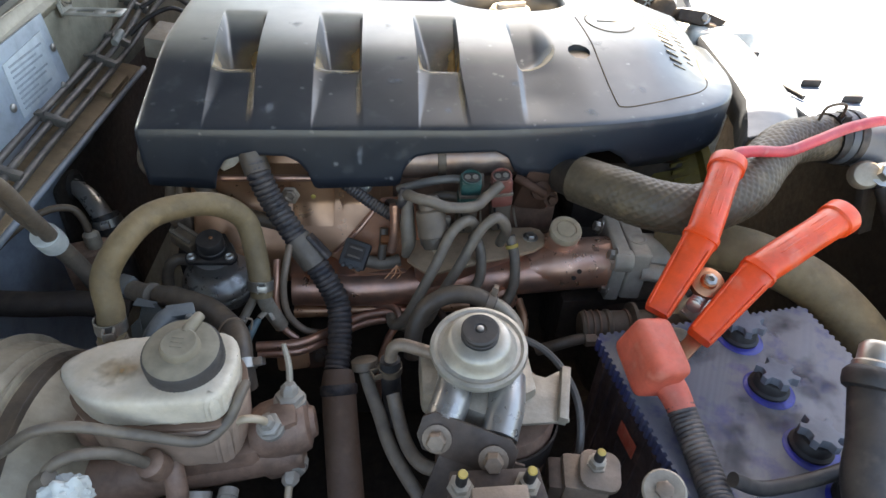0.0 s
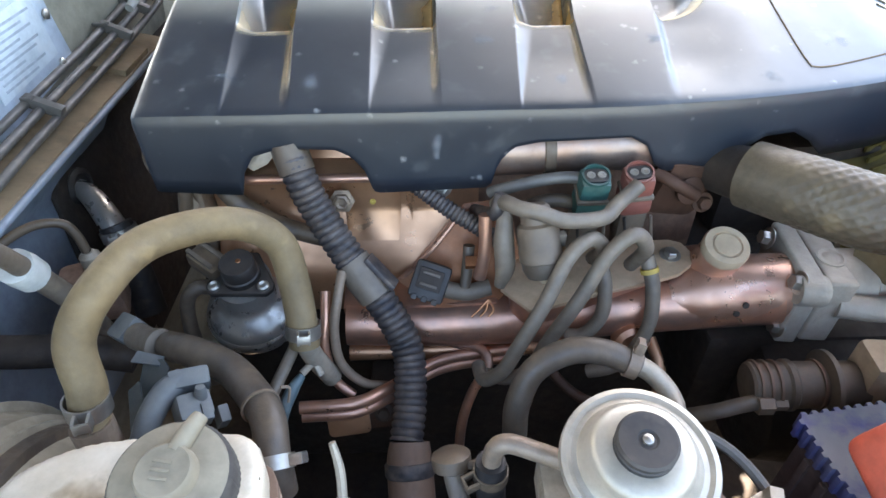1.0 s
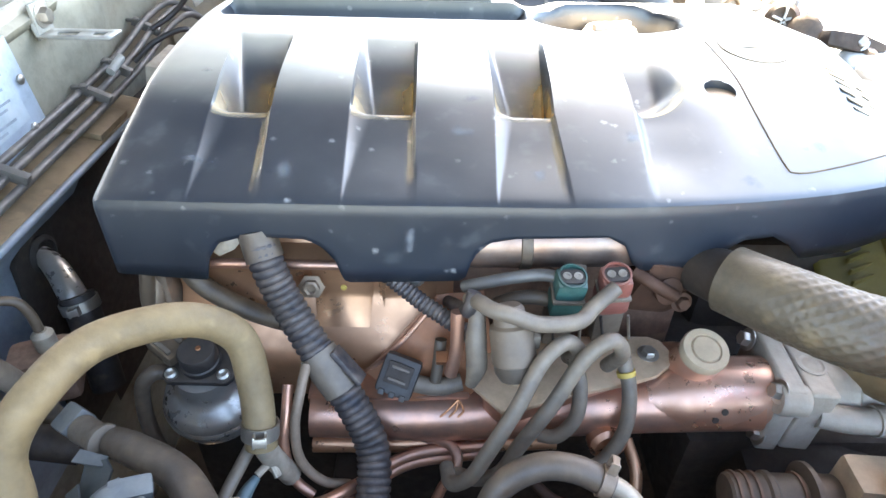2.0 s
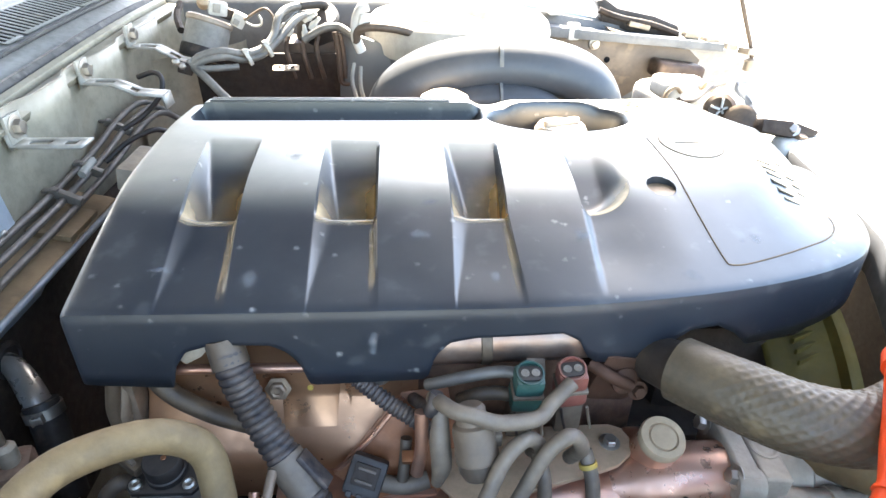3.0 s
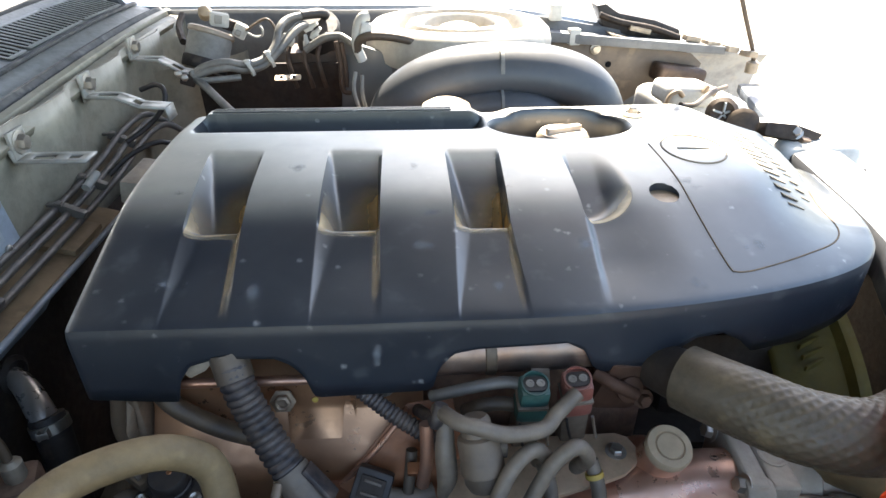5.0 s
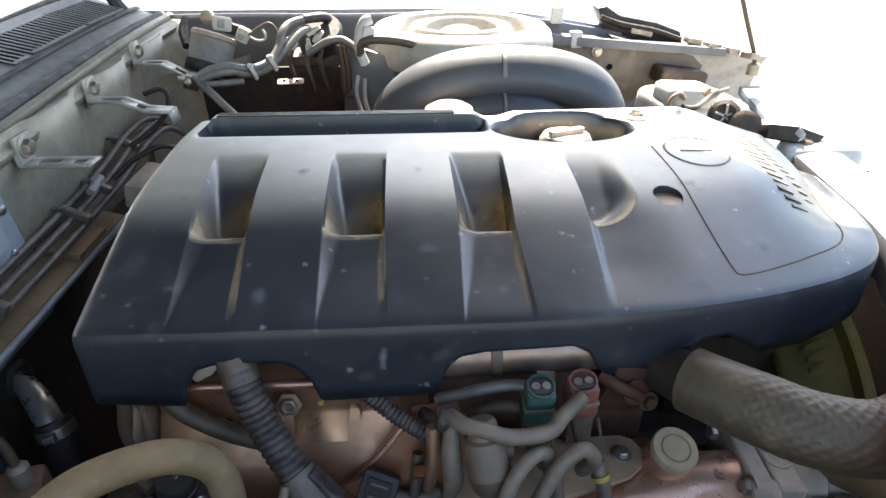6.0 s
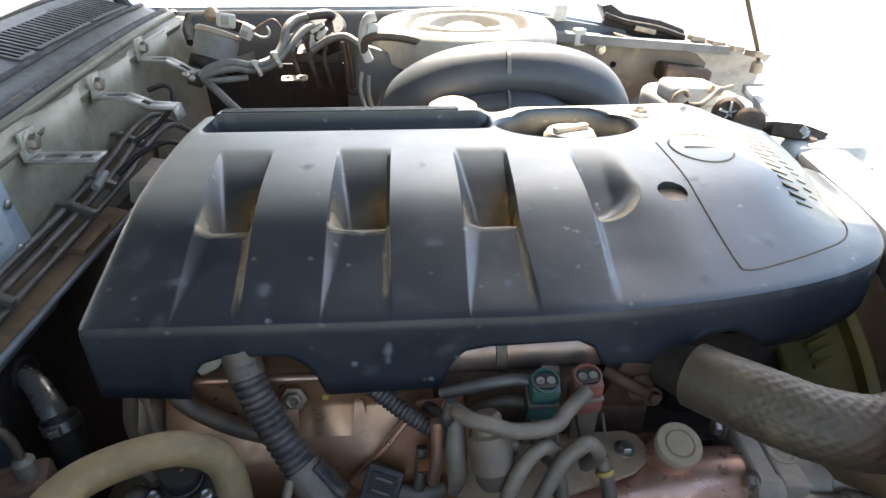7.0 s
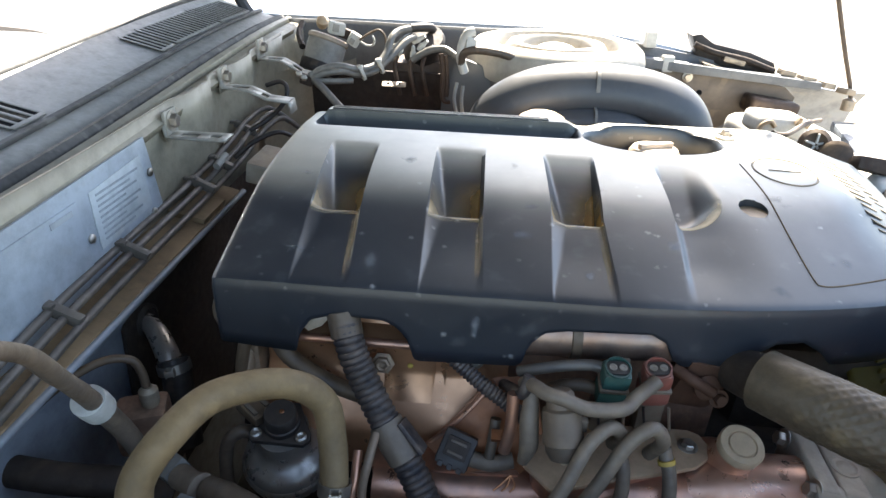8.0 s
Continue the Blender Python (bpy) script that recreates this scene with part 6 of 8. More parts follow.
for r, z in ((0.0288, 0.0), (0.0294, 0.002), (0.0294, 0.015), (0.0280, 0.018)):
    rows.append([m @ Vector(((r + (0.00045 if k % 2 and 0.001 < z < 0.016 else 0)) * math.cos(2 * math.pi * k / ring), (r + (0.00045 if k % 2 and 0.001 < z < 0.016 else 0)) * math.sin(2 * math.pi * k / ring), z)) for k in range(ring + 1)])
surface(knurl, rows)
cap_top = lathe([(0.0280, 0.0178), (0.026, 0.0190), (0.0165, 0.0196), (0.0148, 0.0200), (0.0138, 0.0262), (0.0125, 0.0275), (0, 0.0275)], CAPC, CAPAX, 36)
cap = part("cap", knurl, M_CAPRIM, res, "dark grey knurled screw cap")
part("cap_top", cap_top, M_CAP, cap, "dusty tan cap top")
part("cap_grip", tube([m @ Vector((0.002, 0.010, 0.023)), m @ Vector((0.006, 0.021, 0.023)), m @ Vector((0.009, 0.029, 0.022))], [0.0052, 0.0050, 0.0042], 10), M_CAP, cap)
for k in range(3):
    part("cap_mark", box((0.009, 0.0014, 0.0008), m @ pose(-0.001, 0.004 - 0.004 * k, 0.0276, 0, 0, -8), 0.0002), M_CAP, cap)

res.location += Vector((0.007, -0.010, 0.006))

vac = thing("vacuum_pipe", (-0.30, 0.26, 0.84), "thin grey pipe bent round the reservoir", "pipe")
part("pipe", tube([(-0.330, 0.275, 0.870), (-0.300, 0.272, 0.892), (-0.275, 0.271, 0.911), (-0.250, 0.271, 0.930), (-0.224, 0.275, 0.929), (-0.185, 0.280, 0.909), (-0.148, 0.286, 0.890), (-0.128, 0.298, 0.898), (-0.119, 0.312, 0.912), (-0.117, 0.325, 0.910)], 0.0042, 10), M_TANHOSE, vac)
rag = thing("white_rag", (-0.222, 0.240, 0.87), "crumpled dusty white scrap of tape over a hose", "tape")
bm = bmesh.new()
bmesh.ops.create_icosphere(bm, subdivisions=4, radius=1.0)
for v in bm.verts:
    k = 1 + 0.55 * (noise.noise(v.co * 1.7) + 0.5 * abs(noise.noise(v.co * 4.1)) - 0.25 * abs(noise.noise(v.co * 9.0)))
    v.co = Vector((-0.222, 0.239, 0.900)) + Vector((v.co.x * 0.016 * k, v.co.y * 0.011 * k, v.co.z * 0.019 * k))
part("wrap", bm, M_TAPE, rag)
part("tail", tube([(-0.232, 0.244, 0.915), (-0.246, 0.246, 0.902), (-0.262, 0.243, 0.86)], [0.006, 0.0055, 0.0055], 10), M_TANHOSE, rag)

# ---- fuel filter ----
ff = thing("fuel_filter", (0.085, 0.35, 0.74), "cast fuel filter head with a plated primer dome and black button", "fuel filter")
FC = Vector((0.0805, 0.3595, 0.912))
FAX = (-0.05, -0.15, 1)
dome = part("dome", lathe([(0, -0.0052), (0.038, -0.0052), (0.0415, -0.0026), (0.0425, 0.0013), (0.0415, 0.00455), (0.0385, 0.0052), (0.036, 0.00325), (0.033, 0.0039), (0.0285, 0.00975), (0.0275, 0.0156), (0.024, 0.01885), (0.018, 0.0195), (0, 0.0195)], FC, FAX, 48), M_WHITEMETAL, ff)
button = part("button", lathe([(0.0150, 0.0182), (0.0160, 0.0196), (0.0160, 0.0226), (0.0152, 0.0232), (0.0152, 0.0246), (0.0160, 0.0252), (0.0160, 0.0278), (0.0146, 0.0292), (0.0055, 0.0294), (0.0045, 0.0284), (0, 0.0284)], FC, FAX, 36), M_BLACK, ff, "black rubber pump button")
part("button_pin", lathe([(0.003, 0.0282), (0.0028, 0.0300), (0.0015, 0.0306), (0, 0.0306)], FC, FAX, 12), M_STEEL, button)
part("head", box((0.070, 0.050, 0.028), pose(0.080, 0.360, 0.895, -6, 0, 0), 0.010), M_ALLOY, ff)
part("head_side", prism([(-0.05, -0.02), (0.0, -0.045), (0.05, -0.02), (0.05, 0.03), (-0.05, 0.03)], 0.030, pose(0.080, 0.352, 0.860, 0, 0, 0), 0.006), M_ALU, ff)
# two slanting struts with bolts through a dark plate
for a, b, c in (((0.060, 0.342, 0.891), (0.054, 0.322, 0.889), (0.046, 0.305, 0.884)), ((0.106, 0.345, 0.890), (0.100, 0.317, 0.886), (0.091, 0.293, 0.878))):
    part("strut", tube([a, b, c], [0.0155, 0.0160, 0.0155], 28), M_ALLOY, ff)
PN = Vector((-0.18, -0.82, 0.55)).normalized()
PX = (Vector((0.085, 0.279, 0.8745)) - Vector((0.041, 0.295, 0.8825))).normalized()
PX = (PX - PN * PX.dot(PN)).normalized()
PM = Matrix.Translation((0.064, 0.2885, 0.8790)) @ Matrix((PX, PN.cross(PX), PN)).transposed().to_4x4()
clamp_pl = part("clamp_plate", prism([(-0.040, -0.006), (-0.032, -0.016), (0.030, -0.016), (0.041, -0.006), (0.041, 0.010), (0.032, 0.017), (-0.032, 0.017), (-0.040, 0.010)], 0.004, PM, 0.0012), M_BROWNDARK, ff)
for at in ((0.041, 0.293, 0.882), (0.085, 0.277, 0.874)):
    bolt(clamp_pl, Vector(at) + PN * 0.003, (-0.18, -0.82, 0.55), 0.0080, 0.011, M_GREYCAST)
# lugged bracket on the far side of the head
ear_b = part("ear_bracket", prism([(-0.030, -0.030), (0.036, -0.016), (0.030, 0.034), (0.016, 0.024), (-0.010, 0.028), (-0.030, 0.030)], 0.004, pose(0.122, 0.330, 0.876, 8, 6, -8), 0.0012), M_ALU, ff)
part("ear_lip", prism([(-0.004, -0.026), (0.004, -0.026), (0.004, 0.026), (-0.004, 0.026)], 0.012, pose(0.154, 0.333, 0.874, 8, 6, -14), 0.001), M_ALU, ear_b)
part("canister", lathe([(0.048, -0.13), (0.053, -0.12), (0.053, -0.012), (0.050, -0.004), (0.0, -0.002)], (0.100, 0.345, 0.862), (0, 0, 1), 44), M_BROWNCAST, ff, "brown-filmed filter canister")
part("strap", lathe([(0.0565, -0.05), (0.0585, -0.05), (0.0585, -0.02), (0.0565, -0.02), (0.0565, -0.05)], (0.100, 0.345, 0.870), (0.05, 0, 1), 48), M_DARK, ff, "dark hoop round the canister")
part("wire_hoop", tube([(0.105, 0.410, 0.885), (0.150, 0.385, 0.878), (0.170, 0.345, 0.866), (0.168, 0.305, 0.848), (0.156, 0.280, 0.81)], 0.0035, 8), M_PIPE, ff)
part("inlet_pipe", tube([(0.045, 0.372, 0.892), (0.030, 0.378, 0.893), (0.014, 0.383, 0.894), (0.006, 0.383, 0.888), (0.004, 0.382, 0.872)], 0.0060, 12), M_GREYCAST, ff)
part("inlet_hose", tube([(0.004, 0.382, 0.876), (0.004, 0.380, 0.86), (0.006, 0.38, 0.82), (0.01, 0.385, 0.78)], 0.0095, 14), M_BLACK, ff)
clamp_band(ff, (0.004, 0.381, 0.865), (0, 0, 1), 0.0100, 0.008, M_GREYPL, ear_dir=(-1, -0.5, 0))
part("rear_hose", tube([(0.0276, 0.440, 0.815), (0.0287, 0.4464, 0.8416), (0.0397, 0.4575, 0.8657), (0.0636, 0.4629, 0.8799), (0.0885, 0.4604, 0.8817), (0.1118, 0.4524, 0.8751)], 0.0094, 18), M_RUBBER, ff, "dark bent fuel hose")
clamp_band(ff, (0.1075, 0.4545, 0.877), (0.9, -0.3, -0.2), 0.0099, 0.008, M_GREYCAST, ear_dir=(0.1, 0.3, 1))
part("outlet_pipe", tube([(0.106, 0.455, 0.878), (0.121, 0.447, 0.873), (0.132, 0.432, 0.864), (0.128, 0.405, 0.862)], 0.0070, 12), M_ALU, ff)
# lower bracket at the wing, with two studs
part("web_plate", prism([(-0.036, -0.030), (0.034, -0.030), (0.044, 0.018), (-0.024, 0.026)], 0.004, pose(0.066, 0.277, 0.851, 62, 4, -10), 0.001), M_BROWNDARK, ff, "grimy brown web")
part("foot_plate", prism([(-0.038, -0.012), (0.040, -0.012), (0.036, 0.014), (-0.034, 0.014)], 0.005, pose(0.083, 0.254, 0.868, 10, 0, 0), 0.0012), M_BROWNDARK, ff)
part("foot_bracket", box((0.042, 0.040, 0.050), pose(0.082, 0.222, 0.872, 4, 0, 1), 0.003), M_GREYCAST, ff, "pale dusty bracket box")
for x in (0.056, 0.108):
    bm = lathe([(0.0105, 0), (0.0105, 0.002), (0.0075, 0.002), (0.0075, 0.009), (0.005, 0.0095)], (x, 0.254, 0.873), (0, -0.2, 1), 6)
    nut = part("nut", bm, M_ALU, ff)
    part("stud", lathe([(0.0046, 0.0), (0.0046, 0.019), (0.0036, 0.021), (0, 0.021)], (x, 0.254, 0.878), (0, -0.2, 1), 12), M_BLACK, nut, "dark threaded stud")
    part("stud_tip", lathe([(0.0038, 0), (0.0030, 0.0012), (0, 0.0014)], Vector((x, 0.254, 0.878)) + 0.0208 * Vector((0, -0.2, 1)).normalized(), (0, -0.2, 1), 12), M_YELLOWDAB, nut, "yellow paint on the stud end")

ff.location += Vector((-0.005, -0.009, 0.003))

relay = thing("mount_bracket", (0.162, 0.262, 0.80), "grimy grey cast mount with a single stud", "bracket")
part("body", box((0.038, 0.034, 0.050), pose(0.158, 0.264, 0.834, 0, 0, -10), 0.005), M_GREYCAST, relay)
part("pad", prism(rounded(0.034, 0.034, 0.010), 0.007, pose(0.168, 0.262, 0.858, 8, 4, -12), 0.002), M_GREYCAST, relay)
part("side_block", box((0.020, 0.030, 0.034), pose(0.138, 0.268, 0.836, 0, 0, -10), 0.004), M_BROWNDARK, relay)
part("nut", lathe([(0.0085, 0), (0.0085, 0.002), (0.0068, 0.002), (0.0068, 0.008), (0.0050, 0.009)], (0.166, 0.266, 0.865), (0, -0.1, 1), 6), M_ALU, relay)
part("stud", lathe([(0.0042, 0), (0.0042, 0.014), (0.003, 0.0155), (0, 0.0155)], (0.166, 0.266, 0.869), (0, -0.1, 1), 12), M_BLACK, relay)
part("stud_tip", lathe([(0.0035, 0), (0.002, 0.0010), (0, 0.0010)], (0.166, 0.2645, 0.8845), (0, -0.1, 1), 12), M_YELLOWDAB, relay)
ear = thing("ground_stud", (0.205, 0.232, 0.83), "round grimy earth terminal with a bolt", "terminal")
part("washer", lathe([(0.0165, 0), (0.0165, 0.003), (0.015, 0.004), (0.007, 0.0028)], (0.205, 0.230, 0.882), (-0.3, -0.3, 1), 24), M_ALU, ear)
part("bolt", lathe([(0.007, 0.002), (0.007, 0.008), (0.005, 0.009), (0, 0.009)], (0.205, 0.230, 0.882), (-0.3, -0.3, 1), 6), M_GREYCAST, ear)
part("post", box((0.020, 0.020, 0.05), pose(0.206, 0.234, 0.856), 0.003), M_DARK, ear)

for name, pts, r, lab in (("fuel_hose", [(-0.026, 0.388, 0.860), (-0.022, 0.372, 0.849), (-0.012, 0.345, 0.838), (-0.002, 0.315, 0.829), (0.012, 0.288, 0.823), (0.03, 0.26, 0.815)], 0.0072, "dark dusty fuel hose running down to the wing"),
                          ("fuel_hose", [(0.001, 0.350, 0.858), (0.005, 0.335, 0.848), (0.013, 0.310, 0.837), (0.025, 0.290, 0.838), (0.042, 0.278, 0.845)], 0.0072, "dusty grey fuel hose beside the filter")):
    hose(name, pts, r * 0.88, M_TANHOSE, lab, "hose", 14, "fuel hoses")
knot = thing("hose_knot", (-0.033, 0.385, 0.835), "dusty wire clip twisted round a hose end", "clip")
part("clip", lathe([(0.010, -0.006), (0.013, -0.004), (0.013, 0.004), (0.010, 0.006)], (-0.025, 0.386, 0.859), (0.1, -0.5, -0.8), 14), M_GREYPL, knot)
part("tail", tube([(-0.018, 0.382, 0.860), (-0.006, 0.380, 0.864)], 0.003, 8), M_GREYPL, knot)

# ---- battery ----
bat = thing("car_battery", (0.37, 0.36, 0.63), "blue car battery with a dusty top and brown dirt", "battery")
TURN_B = radians(8)
BL = Matrix.Translation((0.2115, 0.4135, 0.860)) @ Matrix.Rotation(TURN_B, 4, "Z")
BW, BD = 0.244, 0.262
part("case", box((BW - 0.008, BD - 0.008, 0.20), BL @ Matrix.Translation((BW / 2, -BD / 2, -0.112)), 0.006), M_BATSIDE, bat, "dark dirty battery sides")
for k in range(14):
    part("side_rib", box((0.003, 0.006, 0.15), BL @ Matrix.Translation((0.003, -0.02 - 0.0175 * k, -0.100)), 0.001), M_BATSIDE, bat)
def teeth(x0, y0, x1, y1, n, deep):
    """A square-toothed edge from one corner of the lid to the next."""
    nx, ny = (y0 - y1), (x1 - x0)
    ln = math.hypot(nx, ny)
    pts = []
    for i in range(n):
        for f, d in ((0.18, 0.0), (0.26, deep), (0.68, deep), (0.76, 0.0)):
            u = (i + f) / n
            pts.append((x0 + (x1 - x0) * u + nx / ln * d, y0 + (y1 - y0) * u + ny / ln * d))
    return pts


out = teeth(0, 0, BW, 0, 30, 0.0026) + teeth(BW, 0, BW, -BD, 32, 0.0026) + teeth(BW, -BD, 0, -BD, 30, 0.0026) + teeth(0, -BD, 0, 0, 32, 0.0026)
lid = part("lid", prism(out, 0.016, BL @ Matrix.Translation((0, 0, -0.016)), 0.0003), M_BATTERY, bat, "blue lid with a toothed edge")
for x, y in ((0.359, 0.407), (0.356, 0.341), (0.360, 0.276), (0.369, 0.226)):
    r = 0.0185
    plug_v = part("vent_cap", lathe([(r, 0), (r, 0.003), (r * 0.86, 0.005), (r * 0.80, 0.012), (r * 0.72, 0.014), (0, 0.014)], (x, y, 0.860), (0, 0, 1), 30), M_VENTCAP, lid, "dusty black vent plug with a lobed top")
    part("clean_ring", lathe([(r * 0.95, 0.0006), (r * 1.22, 0.0006), (r * 1.26, 0.0001)], (x - 0.001, y - 0.003, 0.860), (0, 0, 1), 30), M_CLEANBLUE, lid, "clean blue ring round a vent plug")
    star = []
    for k in range(6):
        for da, f in ((-30, 0.66), (-15, 0.70), (-9, 1.0), (9, 1.04), (15, 0.70)):
            a = radians(60 * k + 14 + da)
            star.append((f * r * math.cos(a), f * r * math.sin(a)))
    part("lobed_top", prism(star, 0.0085, pose(x + 0.003, y + 0.001, 0.8725, 4, 6, 7 * (x + y) * 100), 0.0008), M_CAPDUST, plug_v)
for cx, cy, w, h in ((0.30, 0.385, 0.10, 0.06), (0.34, 0.31, 0.12, 0.09), (0.40, 0.35, 0.08, 0.12), (0.29, 0.28, 0.08, 0.10), (0.41, 0.42, 0.08, 0.05)):
    bm = bmesh.new()
    surface(bm, [[(cx + w * (i / 6 - 0.5), cy + h * (j / 6 - 0.5), 0.8606) for i in range(7)] for j in range(7)])
    part("grime", bm, M_DARKSTAIN, lid)
post = part("post", lathe([(0.010, 0), (0.0085, 0.020), (0, 0.020)], (0.285, 0.392, 0.860), (0, 0, 1), 20), M_ALU, bat)
part("terminal", lathe([(0.015, 0.002), (0.015, 0.016), (0.010, 0.018)], (0.285, 0.392, 0.860), (0, 0, 1), 20), M_ALU, post)
part("red_mark", box((0.001, 0.03, 0.02), BL @ Matrix.Translation((-0.0005, -0.09, -0.05)), 0.0003), M_REDDULL, bat)

boot = thing("terminal_boot", (0.232, 0.345, 0.86), "faded red rubber boot over the battery terminal", "terminal cover")
BT = pose(0.232, 0.346, 0.902, 14, 10, 8)
part("hood", box((0.037, 0.058, 0.050), BT, 0.011, None, 4), M_REDDULL, boot)
part("spout", tube([(0.240, 0.335, 0.892), (0.247, 0.320, 0.885), (0.251, 0.304, 0.878)], [0.015, 0.0135, 0.012], 18), M_REDDULL, boot)
part("tab", box((0.012, 0.018, 0.024), BT @ Matrix.Translation((0.022, -0.012, -0.006)), 0.004), M_REDDULL, boot)
part("conduit", loom([(0.250, 0.310, 0.880), (0.252, 0.294, 0.874), (0.254, 0.265, 0.8685), (0.253, 0.232, 0.866), (0.248, 0.195, 0.864), (0.243, 0.165, 0.83), (0.24, 0.15, 0.77)], 0.0128, 0.0042, 0.0013, 18), M_LOOM, boot, "black corrugated conduit")


def clamp_handle(root, a, b, c, face):
    """One jaw half: a boxy shank from the jaw a to the collar b, then a round ribbed grip to its flared end c."""
    a, b, c, face = Vector(a), Vector(b), Vector(c), Vector(face).normalized()
    stations = []
    for f, w, h, n in ((0.0, 0.0112, 0.0085, 5.0), (0.04, 0.0122, 0.0092, 5.0), (0.5, 0.0142, 0.0112, 4.0), (0.90, 0.0160, 0.0130, 3.2), (0.925, 0.0160, 0.0130, 3.0), (0.93, 0.0174, 0.0146, 3.0), (0.97, 0.0174, 0.0146, 3.0), (0.975, 0.0158, 0.0134, 2.8)):
        stations.append((a.lerp(b, f), (b - a), w, h, n))
    for f, w, h, n in ((0.03, 0.0158, 0.0136, 2.5), (0.30, 0.0160, 0.0144, 2.4), (0.55, 0.0156, 0.0142, 2.3), (0.86, 0.0160, 0.0146, 2.2), (0.875, 0.0184, 0.0170, 2.2), (0.985, 0.0188, 0.0174, 2.2), (1.0, 0.0176, 0.0162, 2.2)):
        stations.append((b.lerp(c, f), (c - b), w, h, n))
    bm = bmesh.new()
    seg, rings = 32, []
    for k, (p, d, w, h, n) in enumerate(stations):
        t = d.normalized()
        if 6 <= k <= 8:
            t = ((b - a).normalized() + (c - b).normalized()).normalized()
        side = t.cross(face).normalized()
        up = side.cross(t).normalized()
        ring = []
        for q in range(seg):
            an = 2 * math.pi * q / seg
            cx, sy = math.cos(an), math.sin(an)
            ring.append(bm.verts.new(p + side * w * math.copysign(abs(cx) ** (2 / n), cx) + up * h * math.copysign(abs(sy) ** (2 / n), sy)))
        rings.append(ring)
    for r0, r1 in zip(rings, rings[1:]):
        for q in range(seg):
            bm.faces.new((r0[q], r0[(q + 1) % seg], r1[(q + 1) % seg], r1[q]))
    bm.faces.new(rings[0][::-1])
    bm.faces.new(rings[-1])
    grip = part("handle", bm, M_RED, root)
    # raised ribs along the grip and two edges along the shank
    t = (c - b).normalized()
    side = t.cross(face).normalized()
    up = side.cross(t).normalized()
    for an in (35, 65, 90, 115, 145):
        off = side * 0.0152 * math.cos(radians(an)) + up * 0.0140 * math.sin(radians(an))
        for f0, f1 in ((0.16, 0.46), (0.54, 0.80)):
            part("rib", sweep(bmesh.new(), [b.lerp(c, f0 + (f1 - f0) * i / 4) + off for i in range(5)], [0.0006, 0.0014, 0.0015, 0.0014, 0.0006], 8), M_RED, grip)
    t = (b - a).normalized()
    side = t.cross(face).normalized()
    up = side.cross(t).normalized()
    for s in (-0.0095, 0.0095):
        part("edge_bead", sweep(bmesh.new(), [a.lerp(b, 0.02 + 0.4 * i) + side * s * (1 + 0.16 * i) + up * (0.0088 + 0.0013 * i) for i in range(3)], [0.0013, 0.0013, 0.0008], 8), M_RED, grip)


jc = thing("jumper_clamp", (0.285, 0.39, 0.88), "bright red insulated jumper cable clamp biting the battery post", "jumper clamp")
clamp_handle(jc, (0.248, 0.388, 0.916), (0.301, 0.442, 0.965), (0.358, 0.530, 0.996), (-0.35, -0.55, 1))
clamp_handle(jc, (0.280, 0.361, 0.909), (0.348, 0.408, 0.950), (0.455, 0.462, 0.973), (-0.30, -0.50, 1))
pivot = part("pivot", lathe([(0.014, -0.004), (0.0155, 0.0), (0.0155, 0.006), (0.012, 0.008), (0.008, 0.008), (0.007, 0.012), (0.004, 0.013)], (0.300, 0.408, 0.932), (-0.1, -0.5, 1), 26), M_COPPERBRIGHT, jc, "coppery pivot washer")
part("pivot_bolt", lathe([(0.0062, 0.007), (0.0062, 0.014), (0.003, 0.015), (0.002, 0.013)], (0.300, 0.408, 0.932), (-0.1, -0.5, 1), 6), M_STEEL, pivot)
part("spring", loom([(0.282, 0.388, 0.922), (0.290, 0.396, 0.922), (0.299, 0.405, 0.920)], 0.0075, 0.004, 0.002, 12), M_STEEL, jc)
part("jaw", box((0.026, 0.015, 0.011), pose(0.277, 0.365, 0.893, 10, -25, 35), 0.002), M_COPPERBRIGHT, jc)
part("jaw", box((0.020, 0.012, 0.026), pose(0.245, 0.378, 0.900, 10, 15, 45), 0.002), M_COPPERBRIGHT, jc)
part("cross_plate", prism([(-0.02, -0.008), (0.028, -0.006), (0.030, 0.010), (-0.018, 0.010)], 0.003, pose(0.300, 0.405, 0.905, 10, -10, 40), 0.0008), M_STEEL, jc)
jw = thing("jumper_cable", (0.36, 0.53, 0.99), "long pinkish-red jumper cable leading away", "cable")
part("cable", tube([(0.357, 0.528, 0.990), (0.367, 0.538, 1.000), (0.395, 0.545, 1.000), (0.435, 0.552, 0.996), (0.475, 0.565, 1.002), (0.53, 0.585, 1.010), (0.60, 0.60, 1.012), (0.70, 0.60, 1.00), (0.80, 0.55, 0.99), (0.95, 0.45, 0.80), (1.0, 0.35, 0.30), (1.05, 0.2, 0.06)], 0.0062, 14), M_CABLE, jw)

neg = thing("washer_pipe", (0.33, 0.06, 0.86), "black plastic pipe with a collar and a bright metal end", "pipe")
part("pipe", tube([(0.376, 0.279, 0.945), (0.360, 0.240, 0.922), (0.345, 0.204, 0.900), (0.338, 0.12, 0.872), (0.335, 0.045, 0.860)], 0.0170, 24), M_BLACK, neg)
NAX = Vector((0.22, 0.45, 0.40)).normalized()
part("collar", lathe([(0.017, -0.006), (0.0205, -0.004), (0.0215, 0.0), (0.0215, 0.007), (0.0195, 0.010), (0.0175, 0.012)], (0.374, 0.275, 0.943), NAX, 30), M_BLACK, neg)
